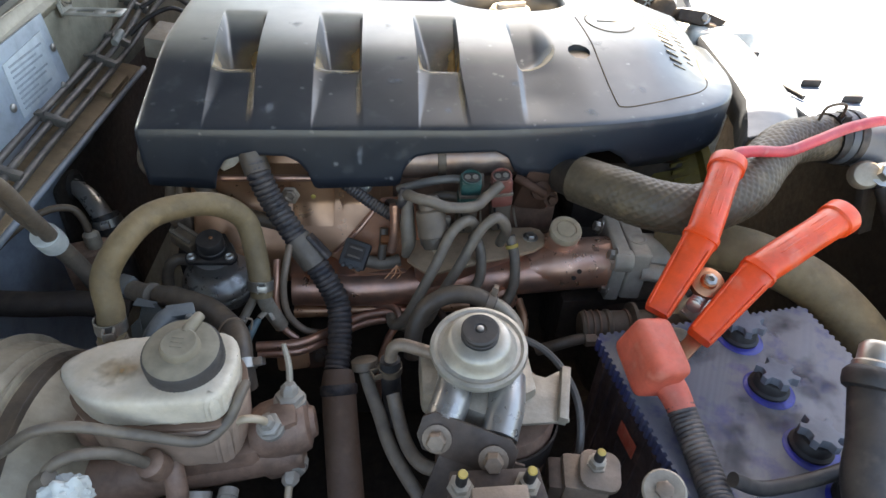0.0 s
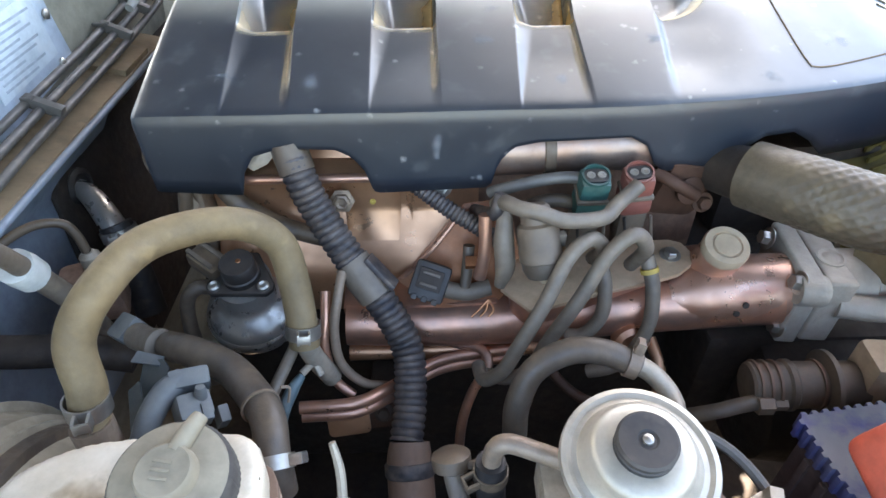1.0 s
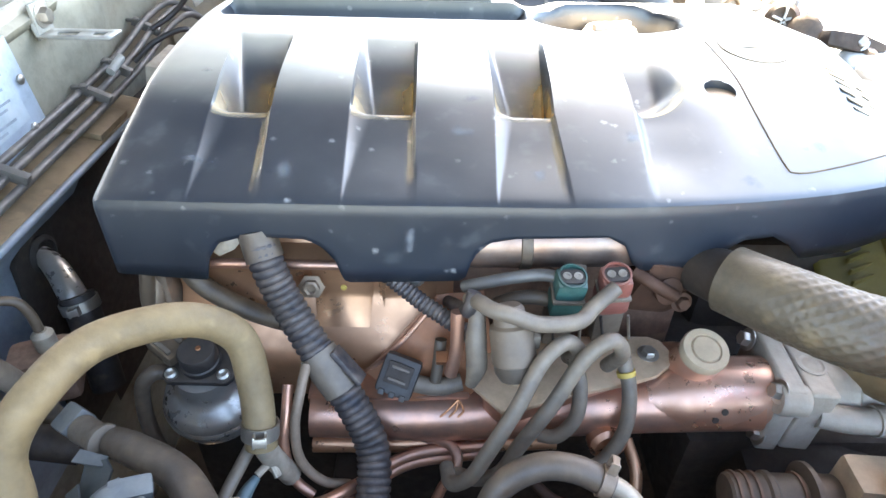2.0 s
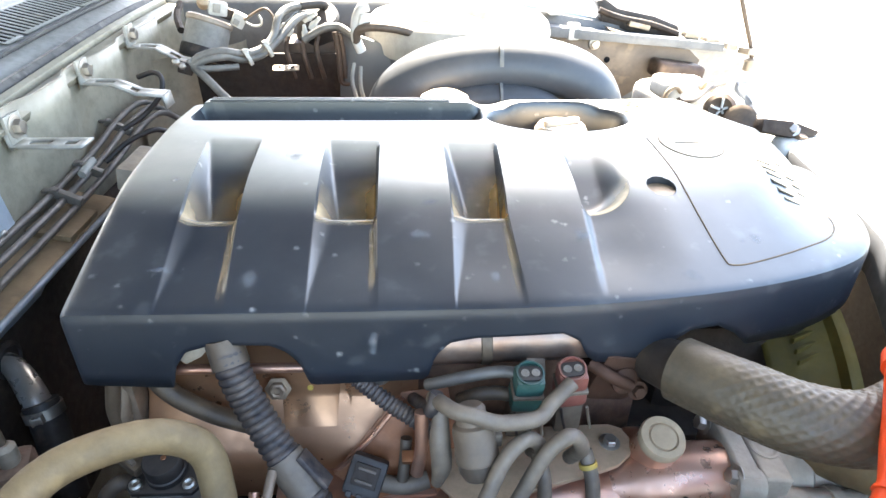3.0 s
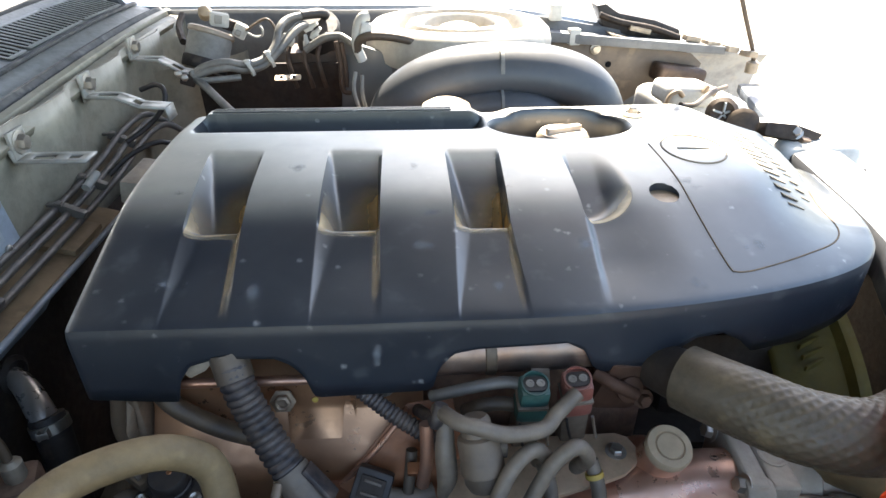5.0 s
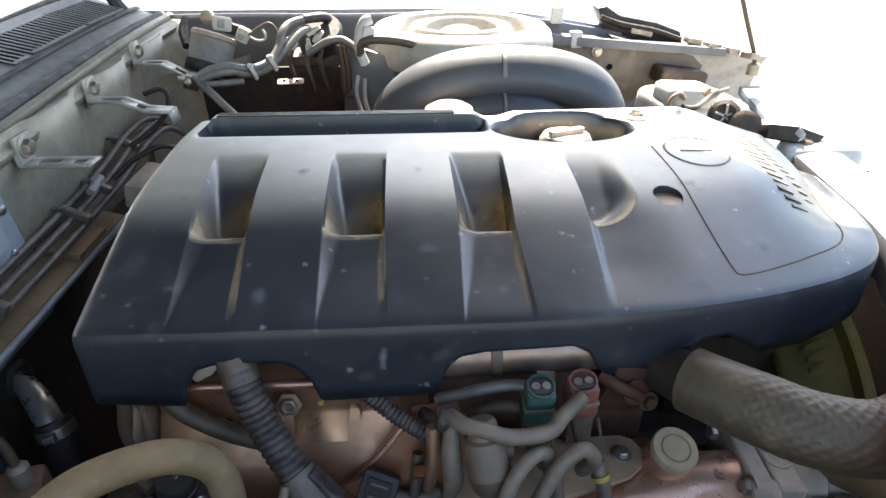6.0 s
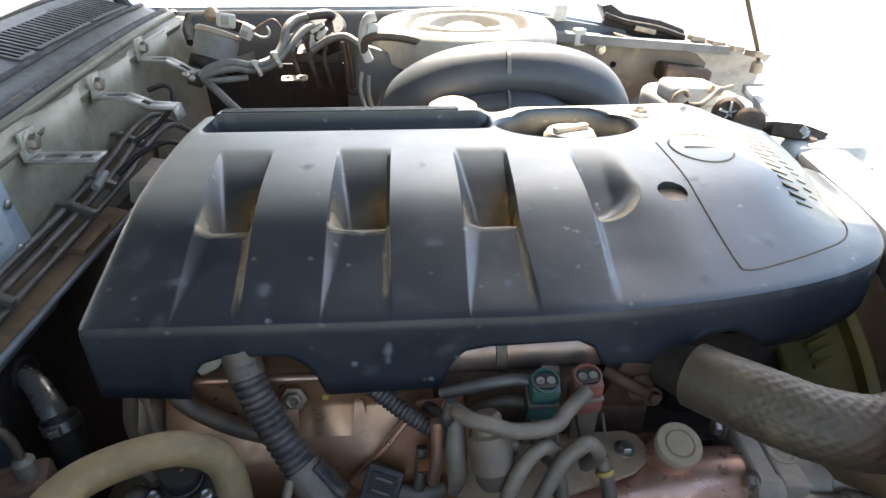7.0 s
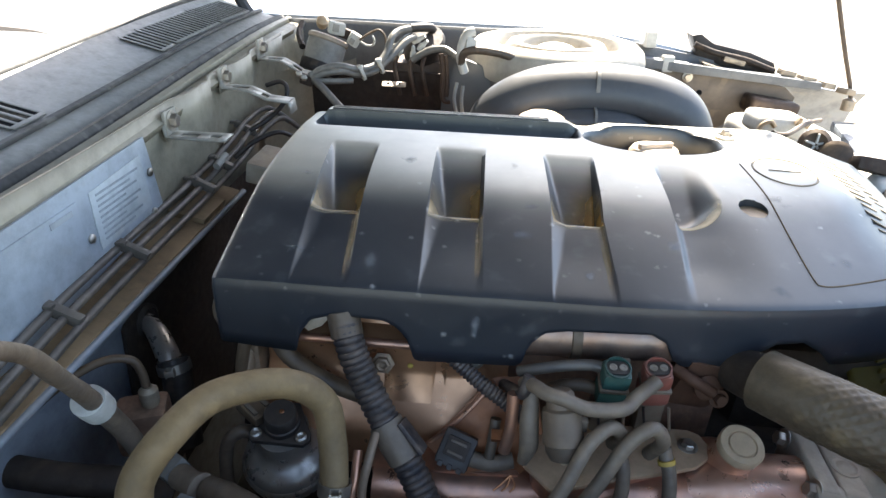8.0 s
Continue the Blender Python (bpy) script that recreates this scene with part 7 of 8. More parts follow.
part("metal_end", lathe([(0.0165, 0.010), (0.0165, 0.016), (0.014, 0.018), (0.0135, 0.030), (0.010, 0.034), (0.0, 0.035)], (0.374, 0.275, 0.943), NAX, 24), M_STEEL, neg, "bright metal end")
rod = hose("battery_strap", [(0.262, 0.236, 0.884), (0.29, 0.234, 0.872), (0.335, 0.240, 0.8705), (0.378, 0.249, 0.8745), (0.42, 0.262, 0.88)], 0.0060, M_BLACK, "dark rod across the battery top", "battery clamp")


# ---- firewall fittings ----
plate = thing("heat_plate", (-0.425, 0.68, 0.95), "pale blue-grey metal plate with a faded paper label", "plate")
part("sheet", prism([(0.50, 0.925), (0.815, 0.955), (0.800, 1.052), (0.50, 1.040)], 0.003, Matrix(((0, 0, 1, -0.4285), (1, 0, 0, 0), (0, 1, 0, 0), (0, 0, 0, 1))), 0.0008), M_PLATE, plate)
part("panel", prism([(0.51, 0.935), (0.665, 0.951), (0.662, 1.030), (0.51, 1.028)], 0.002, Matrix(((0, 0, 1, -0.4255), (1, 0, 0, 0), (0, 1, 0, 0), (0, 0, 0, 1))), 0.0006), M_PLATE, plate)
lab = part("label", prism([(0.684, 0.966), (0.790, 0.972), (0.782, 1.036), (0.684, 1.030)], 0.0012, Matrix(((0, 0, 1, -0.4255), (1, 0, 0, 0), (0, 1, 0, 0), (0, 0, 0, 1))), 0.0003), M_LABEL, plate, "faded white paper label")
for k in range(9):
    w = (0.080, 0.062, 0.074, 0.050, 0.078, 0.070, 0.044, 0.076, 0.058)[k]
    part("label_line", box((0.0006, w, 0.0022), Matrix.Translation((-0.4240, 0.693 + w / 2, 1.024 - 0.0062 * k)), 0.0), M_LABEL_INK, lab)
part("stamp", box((0.0006, 0.032, 0.006), Matrix.Translation((-0.4232, 0.637, 1.022)), 0.0), M_LABEL_INK, plate)
for y, z in ((0.797, 1.010), (0.672, 0.985), (0.790, 0.962)):
    part("screw", lathe([(0.005, 0), (0.005, 0.002), (0.003, 0.0035), (0, 0.0035)], (-0.425, y, z), (1, 0, 0), 14), M_STEEL, plate)


def wall_bracket(y, z, line, lip, label):
    """A slotted zinc arm bolted to the firewall; line is its side view, reach and fall."""
    root = thing("slotted_bracket", (-0.428, y, z - 0.02), label, "bracket", "brackets on the firewall")
    base = part("base", box((0.004, 0.030, 0.036), Matrix.Translation((-0.4275, y, z)), 0.001), M_ZINC, root)
    w, at = 0.030, y - 0.004
    pts = [(-0.426 + d, z - 0.012 - f) for d, f in line]
    bm = bmesh.new()
    for side in (-1, 1):
        surface(bm, [[(x, at + side * (w / 2 - 0.0085 * k), zz) for x, zz in pts] for k in (0, 1)])
    for i0, i1 in ((0, 1), (2, 3), (4, 5)):
        surface(bm, [[(pts[i][0], at + e * (w / 2 - 0.0085), pts[i][1]) for i in (i0, i1)] for e in (-1, 1)])
    surface(bm, [[(pts[0][0], at + e * w / 2, pts[0][1]), (pts[0][0] - 0.001, at + e * w / 2, pts[0][1] + 0.012)] for e in (-1, 1)])
    if lip:
        surface(bm, [[(pts[5][0], at + e * w / 2, pts[5][1]), (pts[5][0] + 0.002, at + e * w / 2, pts[5][1] - lip)] for e in (-1, 1)])
    bmesh.ops.remove_doubles(bm, verts=bm.verts, dist=0.0002)
    arm = part("arm", bm, M_ZINC, root)
    thick = arm.modifiers.new("thickness", "SOLIDIFY")
    thick.thickness = 0.0028
    bolt(base, (-0.4255, y, z + 0.004), (1, 0, 0), 0.0085, 0.009)
    return root


wall_bracket(0.868, 1.048, ((0, 0), (0.012, 0), (0.036, 0), (0.050, 0), (0.064, 0), (0.074, 0)), 0.0, "flat zinc-plated slotted bracket bolted to the firewall")
wall_bracket(1.040, 1.066, ((0, 0), (0.012, 0), (0.038, 0.001), (0.056, 0.008), (0.066, 0.013), (0.100, 0.015)), 0.016, "bent zinc-plated slotted bracket bolted to the firewall")
wall_bracket(1.205, 1.080, ((0, 0), (0.012, 0), (0.038, 0.001), (0.056, 0.010), (0.070, 0.019), (0.098, 0.024)), 0.014, "bent zinc-plated bracket carrying the far hoses")
bend = hose("wire_loop", [(-0.40, 1.05, 0.985), (-0.375, 1.075, 1.000), (-0.352, 1.085, 1.025), (-0.350, 1.095, 1.045), (-0.362, 1.10, 1.052), (-0.385, 1.10, 1.045)], 0.0035, M_BLACK, "thin black cable loop by the brake pipes", "cable")
bend2 = hose("wire_loop", [(-0.40, 0.98, 0.965), (-0.375, 1.00, 0.985), (-0.345, 1.02, 0.995), (-0.325, 1.035, 0.985)], 0.0035, M_BLACK, "thin black cable behind the cover", "cable")

lines = thing("brake_lines", (-0.41, 0.70, 0.93), "bundle of grey brake pipes clipped along the firewall", "brake pipe")
for dx, dz in ((-0.012, 0.010), (0.000, 0.003), (0.012, -0.006)):
    part("pipe", tube([(-0.402 + dx, 0.30, 0.930 + dz), (-0.403 + dx, 0.46, 0.936 + dz), (-0.408 + dx, 0.588, 0.944 + dz), (-0.412 + dx, 0.707, 0.946 + dz), (-0.412 + dx, 0.888, 0.952 + dz), (-0.405 + dx, 0.99, 0.966 + dz), (-0.400 + dx, 1.075, 0.984 + dz), (-0.385 + dx, 1.13, 0.99 + dz), (-0.36 + dx, 1.16, 0.96 + dz)], 0.0044, 10), M_PIPE, lines)
for y, z in ((0.590, 0.949), (0.712, 0.951), (0.890, 0.957), (0.955, 0.965), (1.06, 0.985)):
    clip = part("pipe_clip", box((0.036, 0.010, 0.011), pose(-0.410, y, z + 0.001, 0, 25, 0), 0.002), M_PIPE, lines)
    part("clip_stud", box((0.018, 0.007, 0.004), pose(-0.424, y - 0.003, z + 0.010), 0.001), M_PIPE, clip)
part("white_sleeve", tube([(-0.400, 0.918, 0.974), (-0.398, 0.948, 0.981)], 0.0052, 10), M_PALEPL, lines)

ledge = bmesh.new()
surface(ledge, [[(-0.447, y, 0.935), (-0.400, y, 0.925), (-0.390, y, 0.922), (-0.387, y, 0.915)] for y in [0.12 + 0.04 * i for i in range(22)]])
whole("trim", ledge, M_TANDUST, "dusty tan pinch flange along the firewall foot", "flange", kind="structure")
lower = bmesh.new()
surface(lower, [[(-0.386, y, 0.914), (-0.400, y, 0.905), (-0.424, y, 0.870), (-0.428, y, 0.62)] for y in [0.12 + 0.04 * i for i in range(18)]])
whole("wall_lower", lower, M_BAYPAINT, "blue-grey painted lower firewall", "firewall", kind="structure")
# dark sheet before the firewall; the shadow behind the engine is its colour
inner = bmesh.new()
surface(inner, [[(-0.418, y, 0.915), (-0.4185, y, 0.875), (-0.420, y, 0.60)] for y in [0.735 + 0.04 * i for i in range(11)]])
whole("wall_inner", inner, M_DARK, "dark sheet over the firewall beside the engine, shade put into its colour", "firewall", kind="structure")
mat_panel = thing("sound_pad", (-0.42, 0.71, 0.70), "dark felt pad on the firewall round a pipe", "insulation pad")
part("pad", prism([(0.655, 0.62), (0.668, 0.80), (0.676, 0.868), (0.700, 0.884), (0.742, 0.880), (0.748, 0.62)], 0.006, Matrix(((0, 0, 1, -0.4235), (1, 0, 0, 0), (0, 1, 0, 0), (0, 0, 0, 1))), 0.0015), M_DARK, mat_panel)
part("grommet", lathe([(0.020, 0), (0.020, 0.003), (0.015, 0.006), (0.0135, 0.004)], (-0.4178, 0.716, 0.856), (1, -0.1, 0), 22), M_BLACK, mat_panel)
edge_line = [(-0.3885, 0.12 + 0.05 * i, 0.9165) for i in range(18)]
whole("trim", tube(edge_line, 0.0042, 10, 2), M_BAYPAINT, "painted rolled edge of the firewall flange", "flange", kind="structure")
step = thing("flange_step", (-0.40, 0.88, 0.89), "dusty tan sheet-metal step on the firewall", "bracket")
part("step", box((0.050, 0.070, 0.010), pose(-0.415, 0.875, 0.930, 0, 12, 0), 0.002), M_TANDUST, step)
part("block", box((0.06, 0.08, 0.030), pose(-0.325, 0.945, 0.968, 0, 10, 0), 0.004), M_SANDCAST, step)

# ---- scuttle and windscreen ----
def strip(name, prof, y0, y1, rise, material, label, category):
    """A long moulding along the scuttle: a profile in x and z drawn in y, rising a little towards the middle."""
    bm = bmesh.new()
    rows = []
    for j in range(41):
        y = y0 + (y1 - y0) * j / 40
        rows.append([(x, y, z + rise * smoothstep(0.45, 1.45, y)) for x, z in prof])
    surface(bm, rows)
    ob = whole(name, bm, material, label, category, kind="structure")
    s = ob.modifiers.new("thickness", "SOLIDIFY")
    s.thickness = 0.003
    return ob


strip("scuttle_edge", [(-0.430, 1.026), (-0.428, 1.034), (-0.434, 1.040), (-0.448, 1.041), (-0.452, 1.038)], 0.30, 1.47, 0.052, M_PAINT, "grey folded top edge of the firewall", "flange")
strip("scuttle_gutter", [(-0.450, 1.036), (-0.453, 1.047), (-0.460, 1.050), (-0.466, 1.046), (-0.468, 1.040)], 0.30, 1.47, 0.052, M_PAINT, "grey painted gutter beside the seal", "gutter")
strip("scuttle_seal", [(-0.466, 1.040), (-0.467, 1.050), (-0.472, 1.055), (-0.478, 1.054), (-0.481, 1.048), (-0.484, 1.046)], 0.30, 1.47, 0.050, M_STRIP, "dark grey rubber bonnet seal", "seal")
strip("scuttle_seam", [(-0.512, 1.0585), (-0.514, 1.0625), (-0.519, 1.0638), (-0.522, 1.0612)], 0.25, 1.47, 0.050, M_STRIP, "thin dark seam in the scuttle panel", "trim")
strip("scuttle_panel", [(-0.482, 1.044), (-0.486, 1.050), (-0.500, 1.055), (-0.545, 1.066), (-0.575, 1.073), (-0.606, 1.083), (-0.612, 1.087), (-0.618, 1.085)], 0.25, 1.47, 0.048, M_COWL, "grey plastic scuttle panel below the windscreen", "scuttle")
for y0, n in ((0.735, 4), (1.065, 3), (1.115, 13), (1.290, 11)):
    root = thing("vent_grille", (-0.55, y0, 1.07), "dark slotted air intake grille in the scuttle", "grille", "scuttle grilles")
    pitch = 0.0125
    w = pitch * n
    zc = 1.0685 + 0.048 * smoothstep(0.45, 1.45, y0 + w / 2)
    lean = math.degrees(math.atan(0.048 * (smoothstep(0.45, 1.45, y0 + w) - smoothstep(0.45, 1.45, y0)) / w))
    T = pose(-0.560, y0 + w / 2, zc + 0.003, lean, 14, 0)
    part("recess", box((0.064, w, 0.002), T @ Matrix.Translation((0, 0, 0.0006)), 0.0004), M_INK, root)
    for k in range(n + 1):
        part("slat", box((0.066, 0.0040, 0.0018), T @ Matrix.Translation((0, -w / 2 + pitch * k, 0.0020)), 0.0008), M_COWL, root)
    for sx in (-1, 1):
        part("grille_edge", box((0.006, w, 0.0018), T @ Matrix.Translation((0.033 * sx, 0, 0.0020)), 0.0008), M_COWL, root)
glass = bpy.data.materials.new("windscreen_glass")
glass.use_nodes = True
gb = glass.node_tree.nodes["Principled BSDF"]
# a film of pale dust lies on the glass
gb.inputs["Base Color"].default_value, gb.inputs["Roughness"].default_value = (0.72, 0.73, 0.72, 1), 0.12
gb.inputs["Transmission Weight"].default_value, gb.inputs["IOR"].default_value = 0.35, 1.5
ws = bmesh.new()
surface(ws, [[(-0.618 - 0.95 * k / 8, 0.12 + 1.35 * j / 12, 1.088 + 0.72 * k / 8 + 0.048 * smoothstep(0.45, 1.45, 0.12 + 1.35 * j / 12)) for j in range(13)] for k in range(9)])
w_ob = whole("window_1", ws, glass, "dusty windscreen glass bleached by the sun", "windscreen", kind="structure")
s = w_ob.modifiers.new("thickness", "SOLIDIFY")
s.thickness = 0.005
strip("windscreen_trim", [(-0.614, 1.086), (-0.617, 1.090), (-0.624, 1.094), (-0.628, 1.093)], 0.25, 1.47, 0.048, M_STRIP, "black rubber windscreen lower trim", "trim")
wall_box("cabin_floor", (-2.0, 0.02, 0.55), (-0.66, 1.48, 0.60), M_COWL, "dark dashboard and cabin behind the windscreen", "cabin")
wp = thing("wiper_arm", (-0.66, 0.90, 1.11), "black wiper arm and washer jet on the windscreen", "wiper")
part("arm", tube([(-0.645, 0.98, 1.120), (-0.66, 0.94, 1.135), (-0.70, 0.80, 1.165), (-0.72, 0.60, 1.18)], [0.012, 0.009, 0.005, 0.005], 8), M_BLACK, wp)
part("pivot", lathe([(0.014, 0), (0.014, 0.014), (0.009, 0.020), (0, 0.020)], (-0.642, 0.985, 1.105), (-0.3, 0, 1), 16), M_BLACK, wp)

# ---- left rear corner: elbow pipe, taped hoses, small pipe ----
elb = thing("heater_pipe", (-0.40, 0.68, 0.80), "bent alloy heater pipe with a clamped black hose", "pipe")
part("pipe", tube([(-0.424, 0.717, 0.855), (-0.410, 0.710, 0.854), (-0.394, 0.697, 0.849), (-0.379, 0.682, 0.838), (-0.369, 0.672, 0.824)], [0.0100, 0.0105, 0.0118, 0.0128, 0.0130], 22), M_ALLOY, elb)
part("hose_end", tube([(-0.369, 0.674, 0.836), (-0.364, 0.668, 0.820), (-0.360, 0.66, 0.79), (-0.35, 0.64, 0.74)], 0.0165, 18), M_BLACK, elb)
clamp_band(elb, (-0.3665, 0.671, 0.827), (0.2, -0.25, -0.9), 0.0172, 0.011, M_STEEL, ear_dir=(0.3, -1, 0.3))

tl = thing("taped_hoses", (-0.32, 0.49, 0.80), "two dusty rubber hoses bound with white tape", "hose")
part("hose", tube([(-0.34, 0.10, 0.90), (-0.325, 0.20, 1.00), (-0.308, 0.30, 1.065), (-0.305, 0.380, 1.070), (-0.318, 0.440, 1.030), (-0.330, 0.478, 0.975), (-0.339, 0.507, 0.930), (-0.342, 0.525, 0.895), (-0.338, 0.540, 0.85), (-0.33, 0.55, 0.78)], [0.0050, 0.0052, 0.0054, 0.0057, 0.0062, 0.0068, 0.0076, 0.0092, 0.0092, 0.0092], 16), M_TANHOSE, tl)
part("hose", tube([(-0.36, 0.12, 0.89), (-0.345, 0.22, 0.99), (-0.328, 0.315, 1.055), (-0.322, 0.392, 1.060), (-0.332, 0.450, 1.022), (-0.344, 0.487, 0.970), (-0.350, 0.514, 0.930), (-0.353, 0.532, 0.895), (-0.350, 0.545, 0.86)], [0.0050, 0.0052, 0.0054, 0.0057, 0.0062, 0.0068, 0.0074, 0.0078, 0.0078], 16), M_TANHOSE, tl)
part("tape", tube([(-0.3445, 0.511, 0.924), (-0.3455, 0.517, 0.914), (-0.3465, 0.523, 0.903)], [0.0136, 0.0142, 0.0136], 24), M_TAPE, tl, "grubby white tape")
sp = thing("sensor_pipe", (-0.36, 0.59, 0.84), "thin dark pipe bent down into a brass fitting", "pipe")
part("pipe", tube([(-0.430, 0.50, 0.875), (-0.405, 0.545, 0.897), (-0.378, 0.575, 0.908), (-0.357, 0.588, 0.904), (-0.349, 0.590, 0.890), (-0.346, 0.588, 0.868)], 0.0042, 10), M_GREYPL, sp)
part("fitting", lathe([(0.006, 0.0), (0.009, 0.008), (0.009, 0.022), (0.005, 0.026)], (-0.345, 0.587, 0.846), (0, 0.02, 1), 12), M_ALU, sp)
part("block", box((0.05, 0.04, 0.05), pose(-0.355, 0.585, 0.825, 0, 0, 20), 0.008), M_BROWNCAST, sp)
bh = hose("rear_hose", [(-0.44, 0.50, 0.845), (-0.38, 0.50, 0.84), (-0.33, 0.505, 0.835), (-0.29, 0.51, 0.82)], 0.014, M_DARK, "dark hose behind the booster")
stub_pipe = hose("drain_stub", [(-0.2455, 0.602, 0.940), (-0.2465, 0.600, 0.9235), (-0.2524, 0.600, 0.8972), (-0.254, 0.602, 0.88)], 0.0060, M_GREYPL, "short grey pipe stub under the cover's rear corner", "pipe", 14)
eh = hose("engine_earth_pipe", [(-0.262, 0.655, 0.99), (-0.275, 0.645, 0.97), (-0.283, 0.63, 0.945), (-0.276, 0.62, 0.932), (-0.262, 0.615, 0.93)], 0.0036, M_GREYPL, "thin pipe curling behind the engine cover", "pipe")

# ---- far side of the bay ----
duct = thing("air_duct", (0.13, 1.13, 0.95), "grey moulded air intake duct arching over with a cable tie", "air duct")
ARCHD = [(-0.035, 1.125, 0.93), (-0.028, 1.128, 0.995), (0.005, 1.13, 1.030), (0.060, 1.133, 1.052), (0.133, 1.135, 1.060), (0.210, 1.133, 1.055), (0.268, 1.13, 1.035), (0.300, 1.128, 0.995), (0.310, 1.125, 0.93)]
body_d = part("duct", tube(ARCHD, [0.030, 0.031, 0.033, 0.034, 0.034, 0.034, 0.033, 0.031, 0.030], 30, 8, None, 1.25), M_DUCT, duct)
part("cable_tie", lathe([(0.0345, -0.003), (0.0375, -0.003), (0.0375, 0.003), (0.0345, 0.003), (0.0345, -0.003)], (0.136, 1.135, 1.060), (1, 0, 0), 30), M_COWL, body_d)
part("lower_hump", tube([(0.03, 1.10, 0.97), (0.07, 1.10, 1.005), (0.135, 1.10, 1.015), (0.20, 1.10, 1.005), (0.24, 1.10, 0.97)], 0.022, 20), M_DUCT, duct)
part("hump_tie", lathe([(0.0225, -0.002), (0.0245, -0.002), (0.0245, 0.002), (0.0225, 0.002), (0.0225, -0.002)], (0.136, 1.10, 1.015), (1, 0, 0), 24), M_COWL, duct)
white_cap = thing("filler_neck", (0.052, 1.04, 0.98), "pale round plastic cap behind the engine cover", "cap")
part("cap", lathe([(0.036, -0.05), (0.036, 0.018), (0.033, 0.026), (0.022, 0.032), (0, 0.034)], (0.050, 1.045, 1.008), (0, 0, 1), 30), M_WHITEPL, white_cap)

tower = thing("air_filter_housing", (0.085, 1.31, 0.90), "dusty pale round air filter housing with a raised bow", "air filter")
TC = Vector((0.088, 1.325, 1.03))
part("bowl", lathe([(0.12, -0.20), (0.142, -0.06), (0.152, 0.0), (0.158, 0.004), (0.158, 0.014), (0.150, 0.020)], TC, (0, 0, 1), 48), M_DUCT, tower)
part("lid", lathe([(0.155, 0.012), (0.162, 0.020), (0.163, 0.044), (0.158, 0.060), (0.147, 0.070), (0.134, 0.073), (0.124, 0.070), (0.118, 0.060), (0.113, 0.036), (0.103, 0.030), (0.097, 0.042), (0.093, 0.060), (0.086, 0.069), (0.077, 0.070), (0.070, 0.064), (0.066, 0.046), (0.062, 0.022), (0.050, 0.016), (0.0, 0.016)], TC, (0, 0, 1), 64), M_LID, tower, "pale dusty lid with raised rings")
part("dome", lathe([(0.047, 0.014), (0.046, 0.042), (0.041, 0.054), (0.030, 0.062), (0.016, 0.066), (0.0, 0.067)], TC, (0, 0, 1), 40), M_LID, tower)
for sx in (-1, 1):
    part("lug", box((0.018, 0.014, 0.012), Matrix.Translation(TC + Vector((0.053 * sx - 0.004, -0.030, 0.046))), 0.003), M_WHITEPL, tower)
part("side_hose", tube([(-0.0804, 1.20, 1.075), (-0.078, 1.195, 1.090), (-0.066, 1.19, 1.0985), (-0.041, 1.19, 1.0995), (-0.006, 1.195, 1.0935), (0.020, 1.20, 1.083)], 0.0068, 14), M_RUBBER, tower, "grey rubber breather hose")
part("side_panel", prism([(-0.05, -0.10), (0.05, -0.10), (0.045, 0.03), (-0.05, 0.05)], 0.02, pose(-0.06, 1.25, 1.03, 80, 0, -20), 0.004), M_DUCT, tower)
for pts in ([(-0.085, 1.19, 1.045), (-0.088, 1.175, 1.02), (-0.078, 1.165, 0.985), (-0.06, 1.16, 0.95)], [(-0.075, 1.19, 1.04), (-0.075, 1.175, 1.01), (-0.065, 1.165, 0.975)]):
    part("thin_hose", tube(pts, 0.0030, 10), M_PALEPL, tower)
part("top_elbow", tube([(-0.074, 1.205, 1.060), (-0.081, 1.20, 1.082), (-0.0795, 1.20, 1.106), (-0.071, 1.20, 1.124), (-0.062, 1.205, 1.127)], 0.0078, 14), M_TAPE, tower, "pale plastic elbow")
part("elbow_block", box((0.018, 0.016, 0.020), pose(-0.066, 1.198, 1.108, 0, 10, 12), 0.004), M_TAPE, tower)

can = thing("vapour_canister", (-0.34, 1.285, 1.00), "grey metal canister strapped to the firewall", "canister")
CA = Vector((0.30, 0.36, 1)).normalized()
part("body", lathe([(0.030, -0.010), (0.0355, -0.006), (0.0355, 0.056), (0.033, 0.060), (0.014, 0.062), (0.0, 0.062)], (-0.347, 1.283, 1.036), CA, 36), M_COWL, can)
part("foot_ring", lathe([(0.0358, -0.008), (0.0370, -0.006), (0.0370, 0.010), (0.0358, 0.012)], (-0.347, 1.283, 1.036), CA, 36), M_BLACK, can, "dark band round the foot")
part("top_rim", lathe([(0.0358, 0.050), (0.0378, 0.052), (0.0378, 0.058), (0.034, 0.0605)], (-0.347, 1.283, 1.036), CA, 36), M_SANDCAST, can)
part("strap_bolt", lathe([(0.006, 0), (0.006, 0.012), (0.004, 0.014)], (-0.312, 1.262, 1.046), (0.3, -1, 0.3), 10), M_STEEL, can)
part("strap", tube([(-0.409, 1.40, 1.100), (-0.405, 1.36, 1.085), (-0.385, 1.31, 1.070)], 0.006, 8), M_DARK, can)
plug = part("plug", box((0.030, 0.024, 0.022), pose(-0.318, 1.31, 1.106, 0, 12, 20), 0.004), M_TAPE, can, "white wiring plug")
part("latch", box((0.012, 0.006, 0.014), pose(-0.316, 1.297, 1.108, 0, 12, 20), 0.0015), M_PALEPL, plug)
plug = part("plug", box((0.022, 0.020, 0.024), pose(-0.286, 1.31, 1.0875, 0, 30, 10), 0.004), M_TAPE, can, "white wiring plug")
